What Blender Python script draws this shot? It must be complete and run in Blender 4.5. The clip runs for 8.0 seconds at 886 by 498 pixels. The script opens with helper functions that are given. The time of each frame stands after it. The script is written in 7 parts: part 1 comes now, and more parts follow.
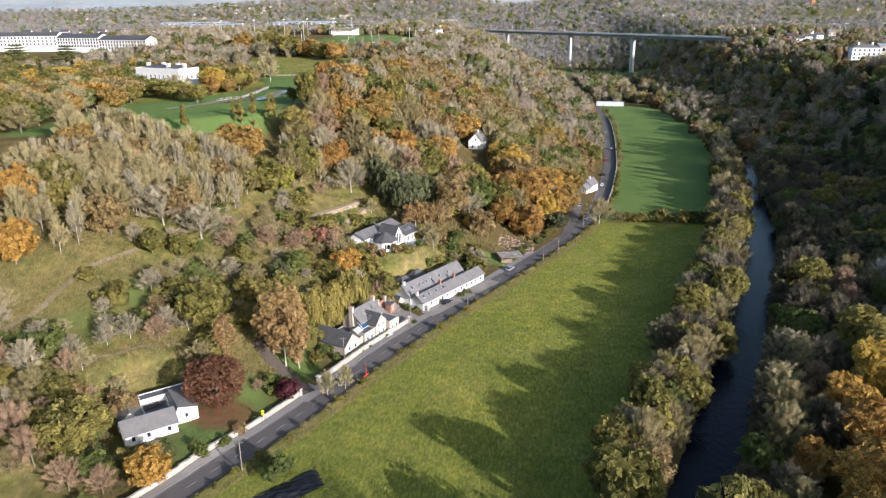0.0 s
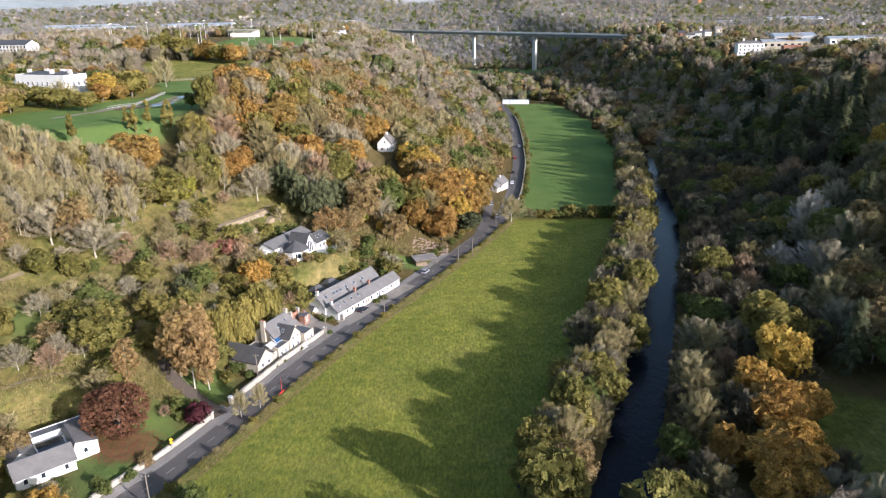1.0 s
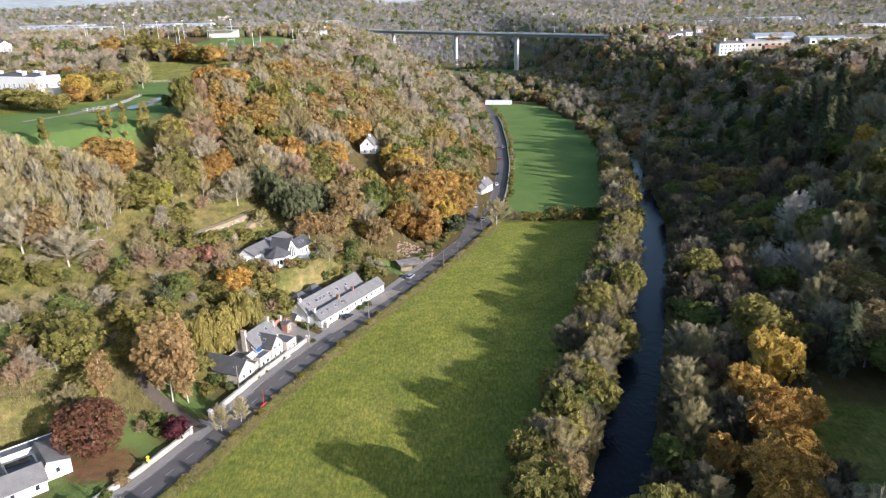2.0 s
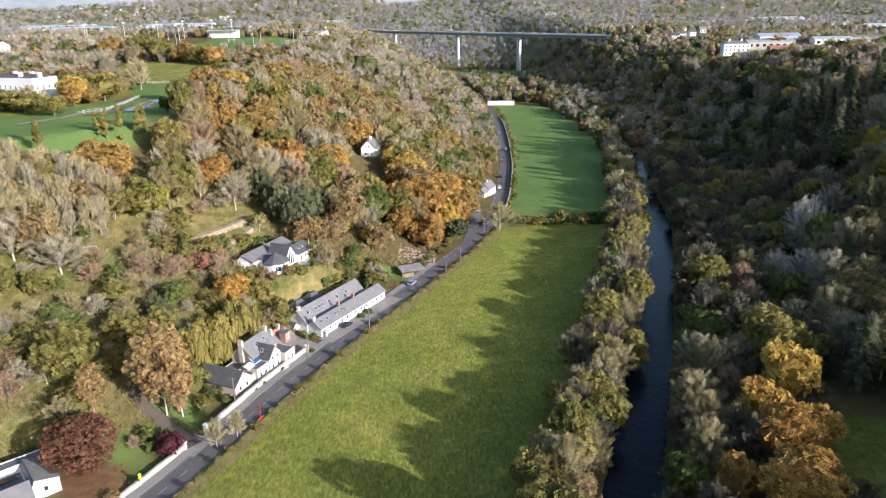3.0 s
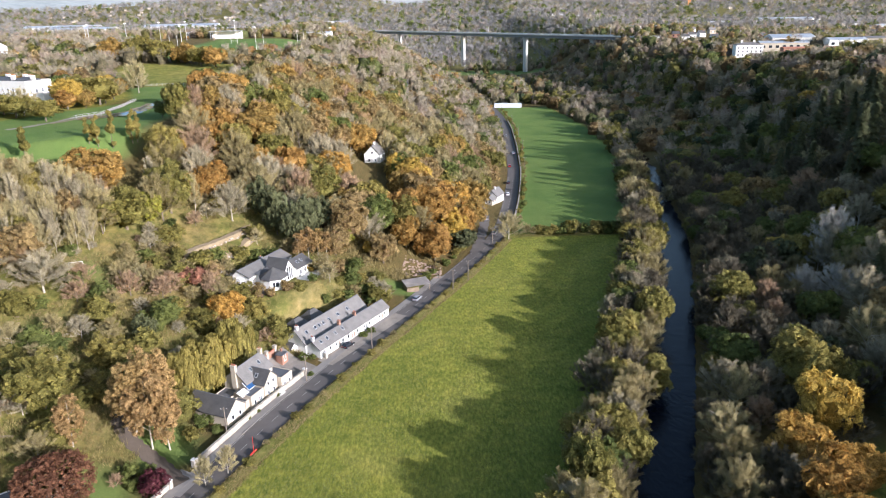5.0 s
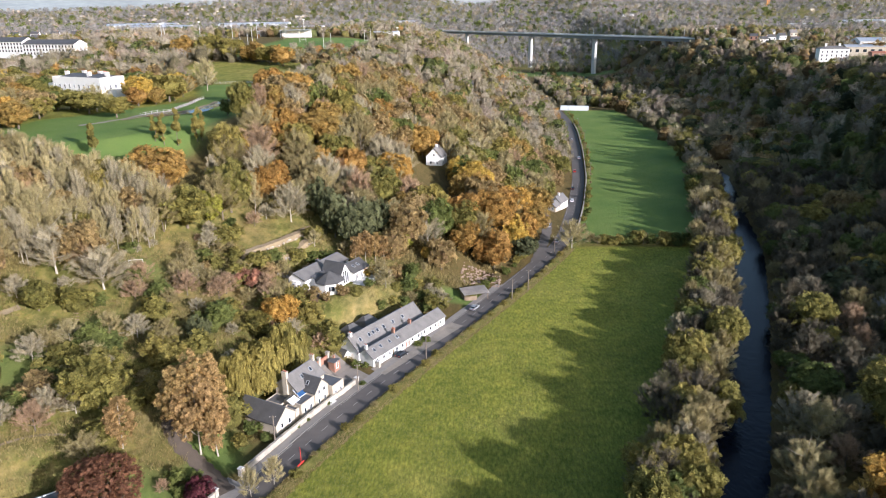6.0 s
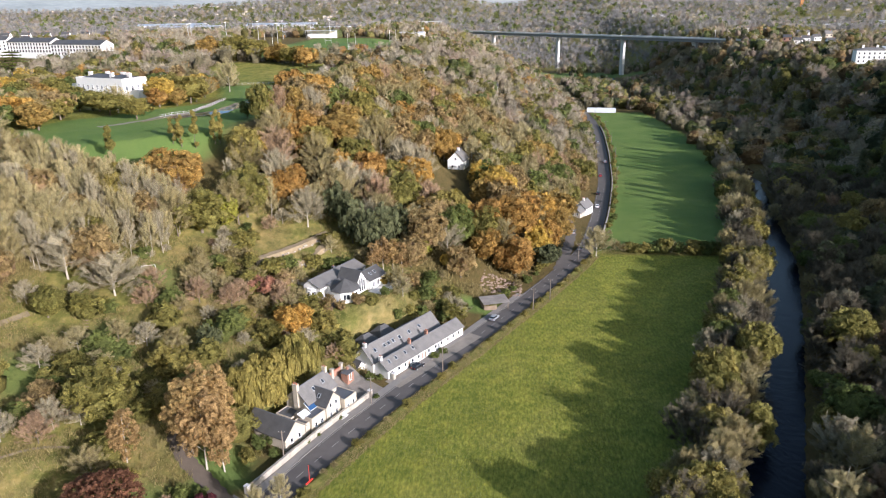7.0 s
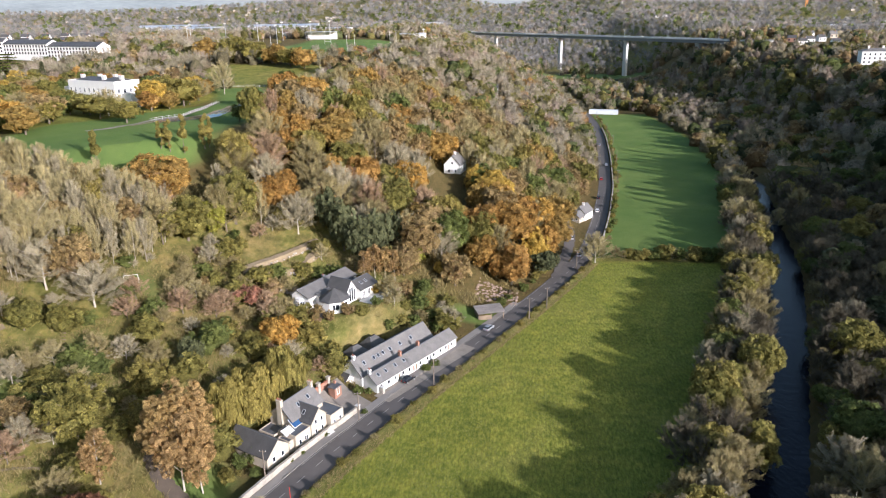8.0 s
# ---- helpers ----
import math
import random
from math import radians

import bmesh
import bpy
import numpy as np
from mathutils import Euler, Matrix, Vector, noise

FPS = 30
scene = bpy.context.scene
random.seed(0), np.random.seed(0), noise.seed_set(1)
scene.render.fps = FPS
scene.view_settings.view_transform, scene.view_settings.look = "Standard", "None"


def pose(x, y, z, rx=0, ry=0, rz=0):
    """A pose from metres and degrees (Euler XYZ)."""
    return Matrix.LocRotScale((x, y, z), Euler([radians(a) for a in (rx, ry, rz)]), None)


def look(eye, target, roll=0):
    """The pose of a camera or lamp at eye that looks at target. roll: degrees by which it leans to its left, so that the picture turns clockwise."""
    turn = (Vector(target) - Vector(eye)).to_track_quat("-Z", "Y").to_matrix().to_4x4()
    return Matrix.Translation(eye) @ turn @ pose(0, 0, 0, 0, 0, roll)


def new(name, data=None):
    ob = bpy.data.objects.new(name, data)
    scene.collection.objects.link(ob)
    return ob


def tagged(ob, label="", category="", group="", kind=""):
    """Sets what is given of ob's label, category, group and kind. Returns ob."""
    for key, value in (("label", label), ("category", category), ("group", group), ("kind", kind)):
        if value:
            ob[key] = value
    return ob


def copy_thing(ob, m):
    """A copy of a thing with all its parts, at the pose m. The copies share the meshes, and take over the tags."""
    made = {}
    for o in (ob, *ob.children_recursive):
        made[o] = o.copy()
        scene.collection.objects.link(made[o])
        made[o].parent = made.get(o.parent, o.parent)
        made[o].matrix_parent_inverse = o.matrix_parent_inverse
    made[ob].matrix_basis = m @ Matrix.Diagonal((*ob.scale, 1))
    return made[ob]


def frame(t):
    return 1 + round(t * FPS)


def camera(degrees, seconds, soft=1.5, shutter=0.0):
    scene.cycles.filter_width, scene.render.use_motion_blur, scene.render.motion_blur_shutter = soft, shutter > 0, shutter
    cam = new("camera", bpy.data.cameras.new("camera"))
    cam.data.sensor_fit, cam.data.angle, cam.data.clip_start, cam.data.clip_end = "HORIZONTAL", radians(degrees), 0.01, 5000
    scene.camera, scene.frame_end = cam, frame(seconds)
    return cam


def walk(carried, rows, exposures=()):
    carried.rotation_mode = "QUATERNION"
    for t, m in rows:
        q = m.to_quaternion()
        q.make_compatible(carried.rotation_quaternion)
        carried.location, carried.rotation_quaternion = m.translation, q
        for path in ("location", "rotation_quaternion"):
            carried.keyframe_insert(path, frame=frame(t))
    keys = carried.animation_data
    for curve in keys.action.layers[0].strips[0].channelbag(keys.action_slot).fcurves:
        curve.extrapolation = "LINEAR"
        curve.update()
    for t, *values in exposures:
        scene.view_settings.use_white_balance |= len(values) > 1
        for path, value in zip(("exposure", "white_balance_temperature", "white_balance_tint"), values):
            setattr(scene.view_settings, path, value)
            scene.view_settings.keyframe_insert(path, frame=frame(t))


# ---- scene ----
cam = camera(64.2, 8.0, 1.1)
PATH = [
    (0, (1.991, -7.426, 90.782), (1.765, -5.542, 90.149), -0.8),
    (0.5, (2.32, -5.514, 90.842), (2.195, -3.621, 90.209), -1.0),
    (1, (1.954, -3.387, 91.005), (1.969, -1.491, 90.368), -1.2),
    (1.5, (1.393, -1.0, 90.84), (1.457, 0.894, 90.203), -1.2),
    (3, (1.19, 7.471, 91.201), (1.249, 9.366, 90.563), -1.2),
    (3.5, (1.105, 10.776, 91.255), (1.163, 12.671, 90.618), -1.2),
    (4, (1.235, 14.292, 91.305), (1.297, 16.186, 90.668), -1.2),
    (5.3, (0.872, 23.17, 91.504), (0.898, 25.066, 90.868), -1.2),
    (5.5, (0.851, 24.746, 91.593), (0.837, 26.643, 90.958), -1.1),
    (6, (1.135, 28.401, 91.56), (1.011, 30.294, 90.926), -0.9),
    (6.5, (1.773, 31.907, 91.609), (1.589, 33.796, 90.977), -0.9),
    (7, (2.438, 35.387, 91.749), (2.244, 37.274, 91.117), -0.9),
    (7.5, (3.673, 38.93, 91.785), (3.467, 40.817, 91.154), -1.0),
    (8, (5.079, 42.281, 91.88), (4.874, 44.168, 91.25), -1.0),
]
walk(cam, [(t, look(eye, aim, lean)) for t, eye, aim, lean in PATH], ((0.0, 0.82, 5800, 8), (1.5, 0.95, 5700, 8), (3.0, 1.03, 5650, 8), (4.2, 1.04, 5650, 8), (5.5, 0.98, 5750, 8), (6.5, 0.84, 5800, 8), (8.0, 0.82, 5800, 8)))

# ---- daylight: low autumn sun, clear hazy sky ----
SUN_AWAY = Vector((-0.785, 0.62, 0)).normalized()
SUN_UP = radians(16.5)
world = bpy.data.worlds.new("sky")
scene.world = world
world.use_nodes = True
wn = world.node_tree.nodes
sky = wn.new("ShaderNodeTexSky")
sky.sky_type = "NISHITA"
sky.sun_disc = False
sky.sun_elevation = SUN_UP
sky.sun_rotation = math.atan2(-SUN_AWAY.x, -SUN_AWAY.y)
sky.dust_density = 2.5
world.node_tree.links.new(sky.outputs[0], wn["Background"].inputs[0])
wn["Background"].inputs[1].default_value = 0.125
sun = new("sun", bpy.data.lights.new("sun", "SUN"))
sun.data.energy, sun.data.angle, sun.data.color = 5.0, radians(0.55), (1.0, 0.88, 0.885)
ray_down = SUN_AWAY * math.cos(SUN_UP) - Vector((0, 0, math.sin(SUN_UP)))
sun.rotation_euler = ray_down.to_track_quat("-Z", "Y").to_euler()


# ---- the lie of the land ----
ROAD_Y = [60, 105, 132, 163, 196, 240, 274, 312, 368, 430, 515, 593, 667, 720, 900, 1300]
ROAD_X = [-87, -66, -51.5, -39.5, -24, -1, 16, 33, 44, 53.5, 62, 68, 71, 69, 60, 60]
RIVER_Y = [40, 119, 157, 188, 240, 308, 340, 410, 490, 607, 700, 900, 1300]
RIVER_X = [5, 39.5, 54.5, 66, 85, 107.5, 116, 132, 146, 151, 143, 130, 160]

# level ground cut for houses: centre, inner and outer radius, height
PADS = ((-46, 232, 13, 20, 12.3), (-80, 126, 13, 20, 1.8), (-22, 346, 6, 11, 26.0), (-45, 176, 9, 14, 0.3), (-28, 212, 11, 15, 0.0), (-20, 222, 9, 13, 0.0), (-202, 377, 28, 44, 51.8))


def bend(ys, xs, y):
    """A smooth line through the valley: x for each y."""
    return sum(np.interp(np.asarray(y, float) + k, ys, xs) for k in (-14, -7, 0, 7, 14)) / 5


def ease(v, a, b):
    s = np.clip((np.asarray(v, float) - a) / (b - a), 0, 1)
    return s * s * (3 - 2 * s)


def land(x, y):
    """Height of the ground: flat valley floor, a long rise on one side, a steep wood on the other, hills far off."""
    x, y = np.asarray(x, float), np.asarray(y, float)
    d = bend(ROAD_Y, ROAD_X, y) - x
    d = np.where(d > 0, d * (1 + 0.3 * ease(y, 250, 330)), d)
    e = x - bend(RIVER_Y, RIVER_X, y)
    left = np.interp(d, [5, 14, 40, 60, 80, 110, 150, 220, 600, 1500], [0, 1.2, 13, 19, 26, 38, 52, 52, 54, 60])
    right = np.interp(e, [18, 45, 65, 100, 140, 250, 700], [0, 1.5, 9, 29, 45, 52, 60])
    left = left * (0.75 + 0.25 * ease(y, 120, 200)) + 12 * ease(d, 100, 220) * ease(y, 430, 650)
    right = right * (0.5 + 0.5 * ease(y, 150, 300) + 0.06 * ease(y, 270, 340) * (1 - ease(y, 540, 640)))
    bed = -2.6 * (1 - ease(np.abs(e) / (1 - 0.45 * ease(y, 290, 360)), 5.0, 7.6))
    left = left * (1 - 0.62 * ease(y, 1080, 1300) * (1 - ease(d, 110, 240)))
    left = left * (1 - 0.30 * ease(y, 740, 900) * (1 - ease(d, 150, 300)))
    rise = left + right
    for cx, cy, r0, r1, z in PADS:
        near = 1 - ease(np.hypot(x - cx, y - cy), r0, r1)
        rise = rise * (1 - near) + z * near
    y2 = y - np.clip(1658 - (x + 122) * 1.64 - 1180, 0, 480)
    far = ease(y2, 1180, 1900) * 45 + ease(y2, 1500, 4300) * 75
    mid = 1 - ease(np.abs(x - 150 - (y - 1200) * 0.12), 200, 700)
    far = far * (0.30 + 0.70 * mid + 0.35 * ease(x, 0, 1500) * ease(y, 2000, 4300))
    rise = rise + 13 * ease(y, 745, 1080) * np.maximum(ease(d, 50, 150), ease(e, 20, 100)) + 110 * ease(y, 1900, 3300)
    fade = 1 - 0.6 * ease(y, 1150, 2200)
    z = rise * fade + bed * (1 - ease(y, 1100, 1250)) + far
    # the two plateaus that carry the town
    east = ease(e, 130, 380) * ease(y, 640, 800)
    west = ease(d, 190, 420) * ease(y, 840, 1000)
    z = z * (1 - east) + east * (50 + 80 * ease(y, 1900, 3300))
    return z * (1 - west) + west * (62 + 78 * ease(y, 1900, 3300))


LINE_Y = np.arange(-200, 5001, 1.0)
ROAD_LINE, RIVER_LINE = bend(ROAD_Y, ROAD_X, LINE_Y).tolist(), bend(RIVER_Y, RIVER_X, LINE_Y).tolist()


def on_line(line, y):
    if isinstance(y, np.ndarray) and y.ndim:
        return np.interp(y, LINE_Y, line)
    k = min(5198, max(0, int(y + 200)))
    s = y + 200 - k
    return line[k] * (1 - s) + line[k + 1] * s


def road_x(y):
    return on_line(ROAD_LINE, y)


def river_x(y):
    return on_line(RIVER_LINE, y)


# ---- materials ----
def nodes_of(name):
    m = bpy.data.materials.new(name)
    m.use_nodes = True
    t = m.node_tree
    return m, t, t.nodes, t.links, t.nodes["Principled BSDF"]


def noise_tex(t, scale, detail=4.0, rough=0.6, coord=None, stretch=None):
    n = t.nodes.new("ShaderNodeTexNoise")
    n.inputs["Scale"].default_value, n.inputs["Detail"].default_value, n.inputs["Roughness"].default_value = scale, detail, rough
    if coord is None:
        coord = t.nodes.new("ShaderNodeNewGeometry").outputs["Position"]
    if stretch:
        mp = t.nodes.new("ShaderNodeMapping")
        mp.inputs["Scale"].default_value = stretch
        t.links.new(coord, mp.inputs["Vector"])
        coord = mp.outputs[0]
    t.links.new(coord, n.inputs["Vector"])
    return n


def ramp(t, src, stops):
    r = t.nodes.new("ShaderNodeValToRGB")
    el = r.color_ramp.elements
    while len(el) < len(stops):
        el.new(0.5)
    for e, (p, c) in zip(el, stops):
        e.position, e.color = p, (*c, 1)
    t.links.new(src, r.inputs[0])
    return r.outputs[0]


def mix(t, fac, a, b, how="MIX"):
    m = t.nodes.new("ShaderNodeMix")
    m.data_type, m.blend_type = "RGBA", how
    for sock, v in ((m.inputs["Factor"], fac), (m.inputs["A"], a), (m.inputs["B"], b)):
        if isinstance(v, bpy.types.NodeSocket):
            t.links.new(v, sock)
        elif isinstance(v, tuple):
            sock.default_value = (*v, 1)
        else:
            sock.default_value = v
    return m.outputs["Result"]


def bump(t, src, strength, distance, bsdf):
    b = t.nodes.new("ShaderNodeBump")
    b.inputs["Strength"].default_value, b.inputs["Distance"].default_value = strength, distance
    t.links.new(src, b.inputs["Height"])
    t.links.new(b.outputs[0], bsdf.inputs["Normal"])


def shade(c, k):
    return tuple(min(1.0, v * k) for v in c)


def surface(name, colour, rough=0.7, grain=6.0, vary=0.25, stain=0.4, relief=0.2, metal=0.0, stretch=None):
    """A plain weathered surface: fine grain, broad stains and a fine relief."""
    m, t, n, l, b = nodes_of(name)
    fine = noise_tex(t, grain, 6, 0.65, stretch=stretch)
    broad = noise_tex(t, stain, 3, 0.6)
    c = ramp(t, fine.outputs[0], [(0.3, shade(colour, 1 - vary)), (0.7, shade(colour, 1 + vary))])
    c2 = ramp(t, broad.outputs[0], [(0.35, shade(colour, 1 - vary * 1.2)), (0.65, shade(colour, 1 + vary * 0.5))])
    l.new(mix(t, 0.5, c, c2), b.inputs["Base Color"])
    b.inputs["Roughness"].default_value, b.inputs["Metallic"].default_value = rough, metal
    if relief:
        bump(t, fine.outputs[0], relief, 0.05, b)
    return m


def dull(c, k=0.1):
    """A weathered, greyer tone of a colour."""
    g = 0.3 * c[0] + 0.6 * c[1] + 0.1 * c[2]
    return tuple(v * (1 - k) + g * k for v in c)


def foliage(name, colours, thin=0.42, clump=0.5, cut="leaf", fine=4.4):
    """Leaves or twigs: one tone per plant, clumps and single leaves that differ from it, and the gaps between them."""
    m, t, n, l, b = nodes_of(name)
    info = n.new("ShaderNodeObjectInfo")
    colours = [dull(c) for c in colours]
    k = len(colours)
    tone = ramp(t, info.outputs["Random"], [(i / max(1, k - 1), c) for i, c in enumerate(colours)])
    spots = noise_tex(t, clump, 4, 0.7)
    tone2 = ramp(t, spots.outputs[0], [((i + 1.2) / (k + 1.4), c) for i, c in enumerate(colours)])
    tone = mix(t, 0.4, tone, tone2)
    geo = n.new("ShaderNodeNewGeometry")
    bright = n.new("ShaderNodeMapRange")
    bright.inputs[3].default_value, bright.inputs[4].default_value = 0.65, 1.3
    l.new(geo.outputs["Random Per Island"], bright.inputs[0])
    tone = mix(t, 1.0, tone, bright.outputs[0], "MULTIPLY")
    gap = None
    if cut in ("leaf", "twig"):
        uv = n.new("ShaderNodeUVMap")
        shift = n.new("ShaderNodeVectorMath")
        shift.operation = "MULTIPLY_ADD"
        shift.inputs[1].default_value = (fine, fine, 1)
        wide = n.new("ShaderNodeMath")
        wide.operation = "MULTIPLY"
        wide.inputs[1].default_value = 53.0
        l.new(geo.outputs["Random Per Island"], wide.inputs[0])
        l.new(uv.outputs[0], shift.inputs[0])
        l.new(wide.outputs[0], shift.inputs[2])
        if cut == "leaf":
            cells = n.new("ShaderNodeTexVoronoi")
            cells.voronoi_dimensions = "2D"
            cells.inputs["Scale"].default_value = 1.0
            l.new(shift.outputs[0], cells.inputs["Vector"])
            one = n.new("ShaderNodeSeparateColor")
            l.new(cells.outputs["Color"], one.inputs[0])
            leaf = n.new("ShaderNodeMapRange")
            leaf.inputs[3].default_value, leaf.inputs[4].default_value = 0.6, 1.4
            l.new(one.outputs[0], leaf.inputs[0])
            tone = mix(t, 1.0, tone, leaf.outputs[0], "MULTIPLY")
            less = n.new("ShaderNodeMath")
            less.operation = "LESS_THAN"
            less.inputs[1].default_value = 0.5
            l.new(cells.outputs["Distance"], less.inputs[0])
            gap = less.outputs[0]
        else:
            bent = noise_tex(t, 1.3, 3, 0.6, shift.outputs[0])
            part_uv = n.new("ShaderNodeSeparateXYZ")
            l.new(uv.outputs[0], part_uv.inputs[0])
            fan = n.new("ShaderNodeMath")
            fan.operation = "MULTIPLY_ADD"
            fan.inputs[1].default_value = 7.0
            l.new(part_uv.outputs[0], fan.inputs[0])
            sway = n.new("ShaderNodeMath")
            sway.operation = "MULTIPLY"
            sway.inputs[1].default_value = 5.0
            l.new(bent.outputs[0], sway.inputs[0])
            l.new(sway.outputs[0], fan.inputs[2])
            saw = n.new("ShaderNodeMath")
            saw.operation = "PINGPONG"
            saw.inputs[1].default_value = 0.5
            l.new(fan.outputs[0], saw.inputs[0])
            less = n.new("ShaderNodeMath")
            less.operation = "LESS_THAN"
            less.inputs[1].default_value = 0.15
            l.new(saw.outputs[0], less.inputs[0])
            gap = less.outputs[0]
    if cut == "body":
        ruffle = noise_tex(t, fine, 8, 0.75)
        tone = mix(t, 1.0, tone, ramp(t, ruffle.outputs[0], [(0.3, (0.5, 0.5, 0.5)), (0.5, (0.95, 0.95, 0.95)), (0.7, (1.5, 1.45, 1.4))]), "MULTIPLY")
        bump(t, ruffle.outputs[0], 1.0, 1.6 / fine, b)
    l.new(tone, b.inputs["Base Color"])
    b.inputs["Roughness"].default_value = 0.75
    b.inputs["Specular IOR Level"].default_value = 0.15
    out = b.outputs[0]
    if thin:
        tr = n.new("ShaderNodeBsdfTranslucent")
        l.new(tone, tr.inputs[0])
        ms = n.new("ShaderNodeMixShader")
        ms.inputs[0].default_value = thin
        l.new(out, ms.inputs[1])
        l.new(tr.outputs[0], ms.inputs[2])
        out = ms.outputs[0]
    if gap is not None:
        clear = n.new("ShaderNodeBsdfTransparent")
        ms = n.new("ShaderNodeMixShader")
        l.new(gap, ms.inputs[0])
        l.new(clear.outputs[0], ms.inputs[1])
        l.new(out, ms.inputs[2])
        out = ms.outputs[0]
    l.new(out, n["Material Output"].inputs[0])
    return m


def ground_material():
    """Grass, rough pasture and leaf litter, mixed by what grows where."""
    m, t, n, l, b = nodes_of("ground")
    cover = n.new("ShaderNodeAttribute")
    cover.attribute_name = "cover"
    sep = n.new("ShaderNodeSeparateColor")
    l.new(cover.outputs["Color"], sep.inputs[0])
    fine = noise_tex(t, 2.6, 8, 0.75)
    tuft = noise_tex(t, 0.55, 6, 0.7, stretch=(1.0, 0.45, 1.0))
    broad = noise_tex(t, 0.045, 4, 0.6)
    patch = noise_tex(t, 0.013, 3, 0.5)
    green = mix(t, 0.5, ramp(t, tuft.outputs[0], [(0.25, (0.10, 0.13, 0.024)), (0.5, (0.195, 0.22, 0.042)), (0.75, (0.33, 0.32, 0.085))]),
                ramp(t, broad.outputs[0], [(0.3, (0.13, 0.165, 0.028)), (0.55, (0.205, 0.23, 0.042)), (0.72, (0.31, 0.30, 0.085))]))
    lawn = mix(t, 0.5, ramp(t, fine.outputs[0], [(0.3, (0.08, 0.135, 0.036)), (0.7, (0.155, 0.225, 0.06))]),
               ramp(t, broad.outputs[0], [(0.3, (0.08, 0.15, 0.034)), (0.7, (0.17, 0.225, 0.062))]))
    rough = mix(t, 0.5, ramp(t, tuft.outputs[0], [(0.3, (0.06, 0.07, 0.02)), (0.44, (0.13, 0.13, 0.036)), (0.56, (0.21, 0.18, 0.065)), (0.72, (0.33, 0.27, 0.13))]),
                ramp(t, broad.outputs[0], [(0.3, (0.08, 0.10, 0.022)), (0.46, (0.15, 0.155, 0.04)), (0.58, (0.19, 0.155, 0.06)), (0.72, (0.29, 0.23, 0.105))]))
    clumps = noise_tex(t, 0.21, 5, 0.65)
    rough = mix(t, 0.7, rough, mix(t, 1.0, rough, ramp(t, clumps.outputs[0], [(0.34, (0.42, 0.5, 0.4)), (0.5, (0.95, 0.95, 0.95)), (0.64, (1.45, 1.3, 1.35))]), "MULTIPLY"))
    litter = mix(t, 0.5, ramp(t, fine.outputs[0], [(0.3, (0.055, 0.045, 0.02)), (0.7, (0.17, 0.12, 0.05))]),
                 ramp(t, tuft.outputs[0], [(0.3, (0.06, 0.065, 0.018)), (0.7, (0.18, 0.125, 0.05))]))
    streak = noise_tex(t, 1.5, 7, 0.72, stretch=(1.0, 0.35, 1.0))
    green = mix(t, 0.5, green, mix(t, 1.0, green, ramp(t, clumps.outputs[0], [(0.36, (0.66, 0.72, 0.6)), (0.5, (1.0, 1.0, 1.0)), (0.62, (1.3, 1.18, 1.1))]), "MULTIPLY"))
    green = mix(t, 1.0, green, ramp(t, streak.outputs[0], [(0.32, (0.55, 0.6, 0.5)), (0.5, (1.12, 1.04, 0.95)), (0.66, (1.75, 1.55, 1.4))]), "MULTIPLY")
    c = mix(t, sep.outputs["Red"], litter, green)
    c = mix(t, sep.outputs["Green"], c, rough)
    c = mix(t, sep.outputs["Blue"], c, lawn)
    c = mix(t, 0.35, c, mix(t, 1.0, c, ramp(t, patch.outputs[0], [(0.3, (0.6, 0.75, 0.6)), (0.7, (1.25, 1.1, 1.0))]), "MULTIPLY"))
    l.new(c, b.inputs["Base Color"])
    b.inputs["Roughness"].default_value = 0.9
    b.inputs["Specular IOR Level"].default_value = 0.1
    add = n.new("ShaderNodeMath")
    add.operation = "ADD"
    l.new(fine.outputs[0], add.inputs[0])
    l.new(tuft.outputs[0], add.inputs[1])
    bump(t, add.outputs[0], 1.0, 0.5, b)
    return m


GROUND = ground_material()
ASPHALT = surface("asphalt", (0.098, 0.087, 0.078), 0.85, 9.0, 0.18, 0.25, 0.15)
PATH_GREY = surface("footpath_concrete", (0.20, 0.185, 0.165), 0.85, 5.0, 0.15, 0.4, 0.15)
ROAD_PAINT = surface("road_paint", (0.30, 0.285, 0.26), 0.7, 5.0, 0.25, 1.2, 0.0)
YARD_GREY = surface("yard_concrete", (0.185, 0.165, 0.14), 0.9, 4.0, 0.3, 0.25, 0.3)
GRAVEL = surface("gravel", (0.24, 0.21, 0.17), 0.95, 5.0, 0.3, 0.3, 0.5)
TARMAC_DARK = surface("dark_drive", (0.085, 0.066, 0.048), 0.9, 5.0, 0.3, 0.3, 0.3)
WALL_STONE = surface("wall_stone", (0.36, 0.325, 0.27), 0.9, 3.0, 0.35, 0.5, 0.5)
RENDER_WHITE = surface("white_render", (0.72, 0.705, 0.67), 0.85, 3.0, 0.05, 0.4, 0.1)
RENDER_CREAM = surface("cream_render", (0.42, 0.365, 0.285), 0.85, 3.0, 0.10, 0.5, 0.15)
SLATE = surface("slate_roof", (0.155, 0.147, 0.136), 0.6, 4.0, 0.28, 0.5, 0.25, stretch=(1, 1, 3))
SLATE_DARK = surface("dark_slate_roof", (0.078, 0.075, 0.072), 0.55, 4.0, 0.3, 0.5, 0.25, stretch=(1, 1, 3))
LEAD = surface("lead_grey", (0.10, 0.105, 0.115), 0.5, 4.0, 0.15, 0.4, 0.1)
BRICK = surface("red_brick", (0.29, 0.155, 0.105), 0.9, 8.0, 0.3, 0.6, 0.3)
TERRACOTTA = surface("terracotta", (0.36, 0.14, 0.08), 0.85, 8.0, 0.2, 0.6, 0.1)
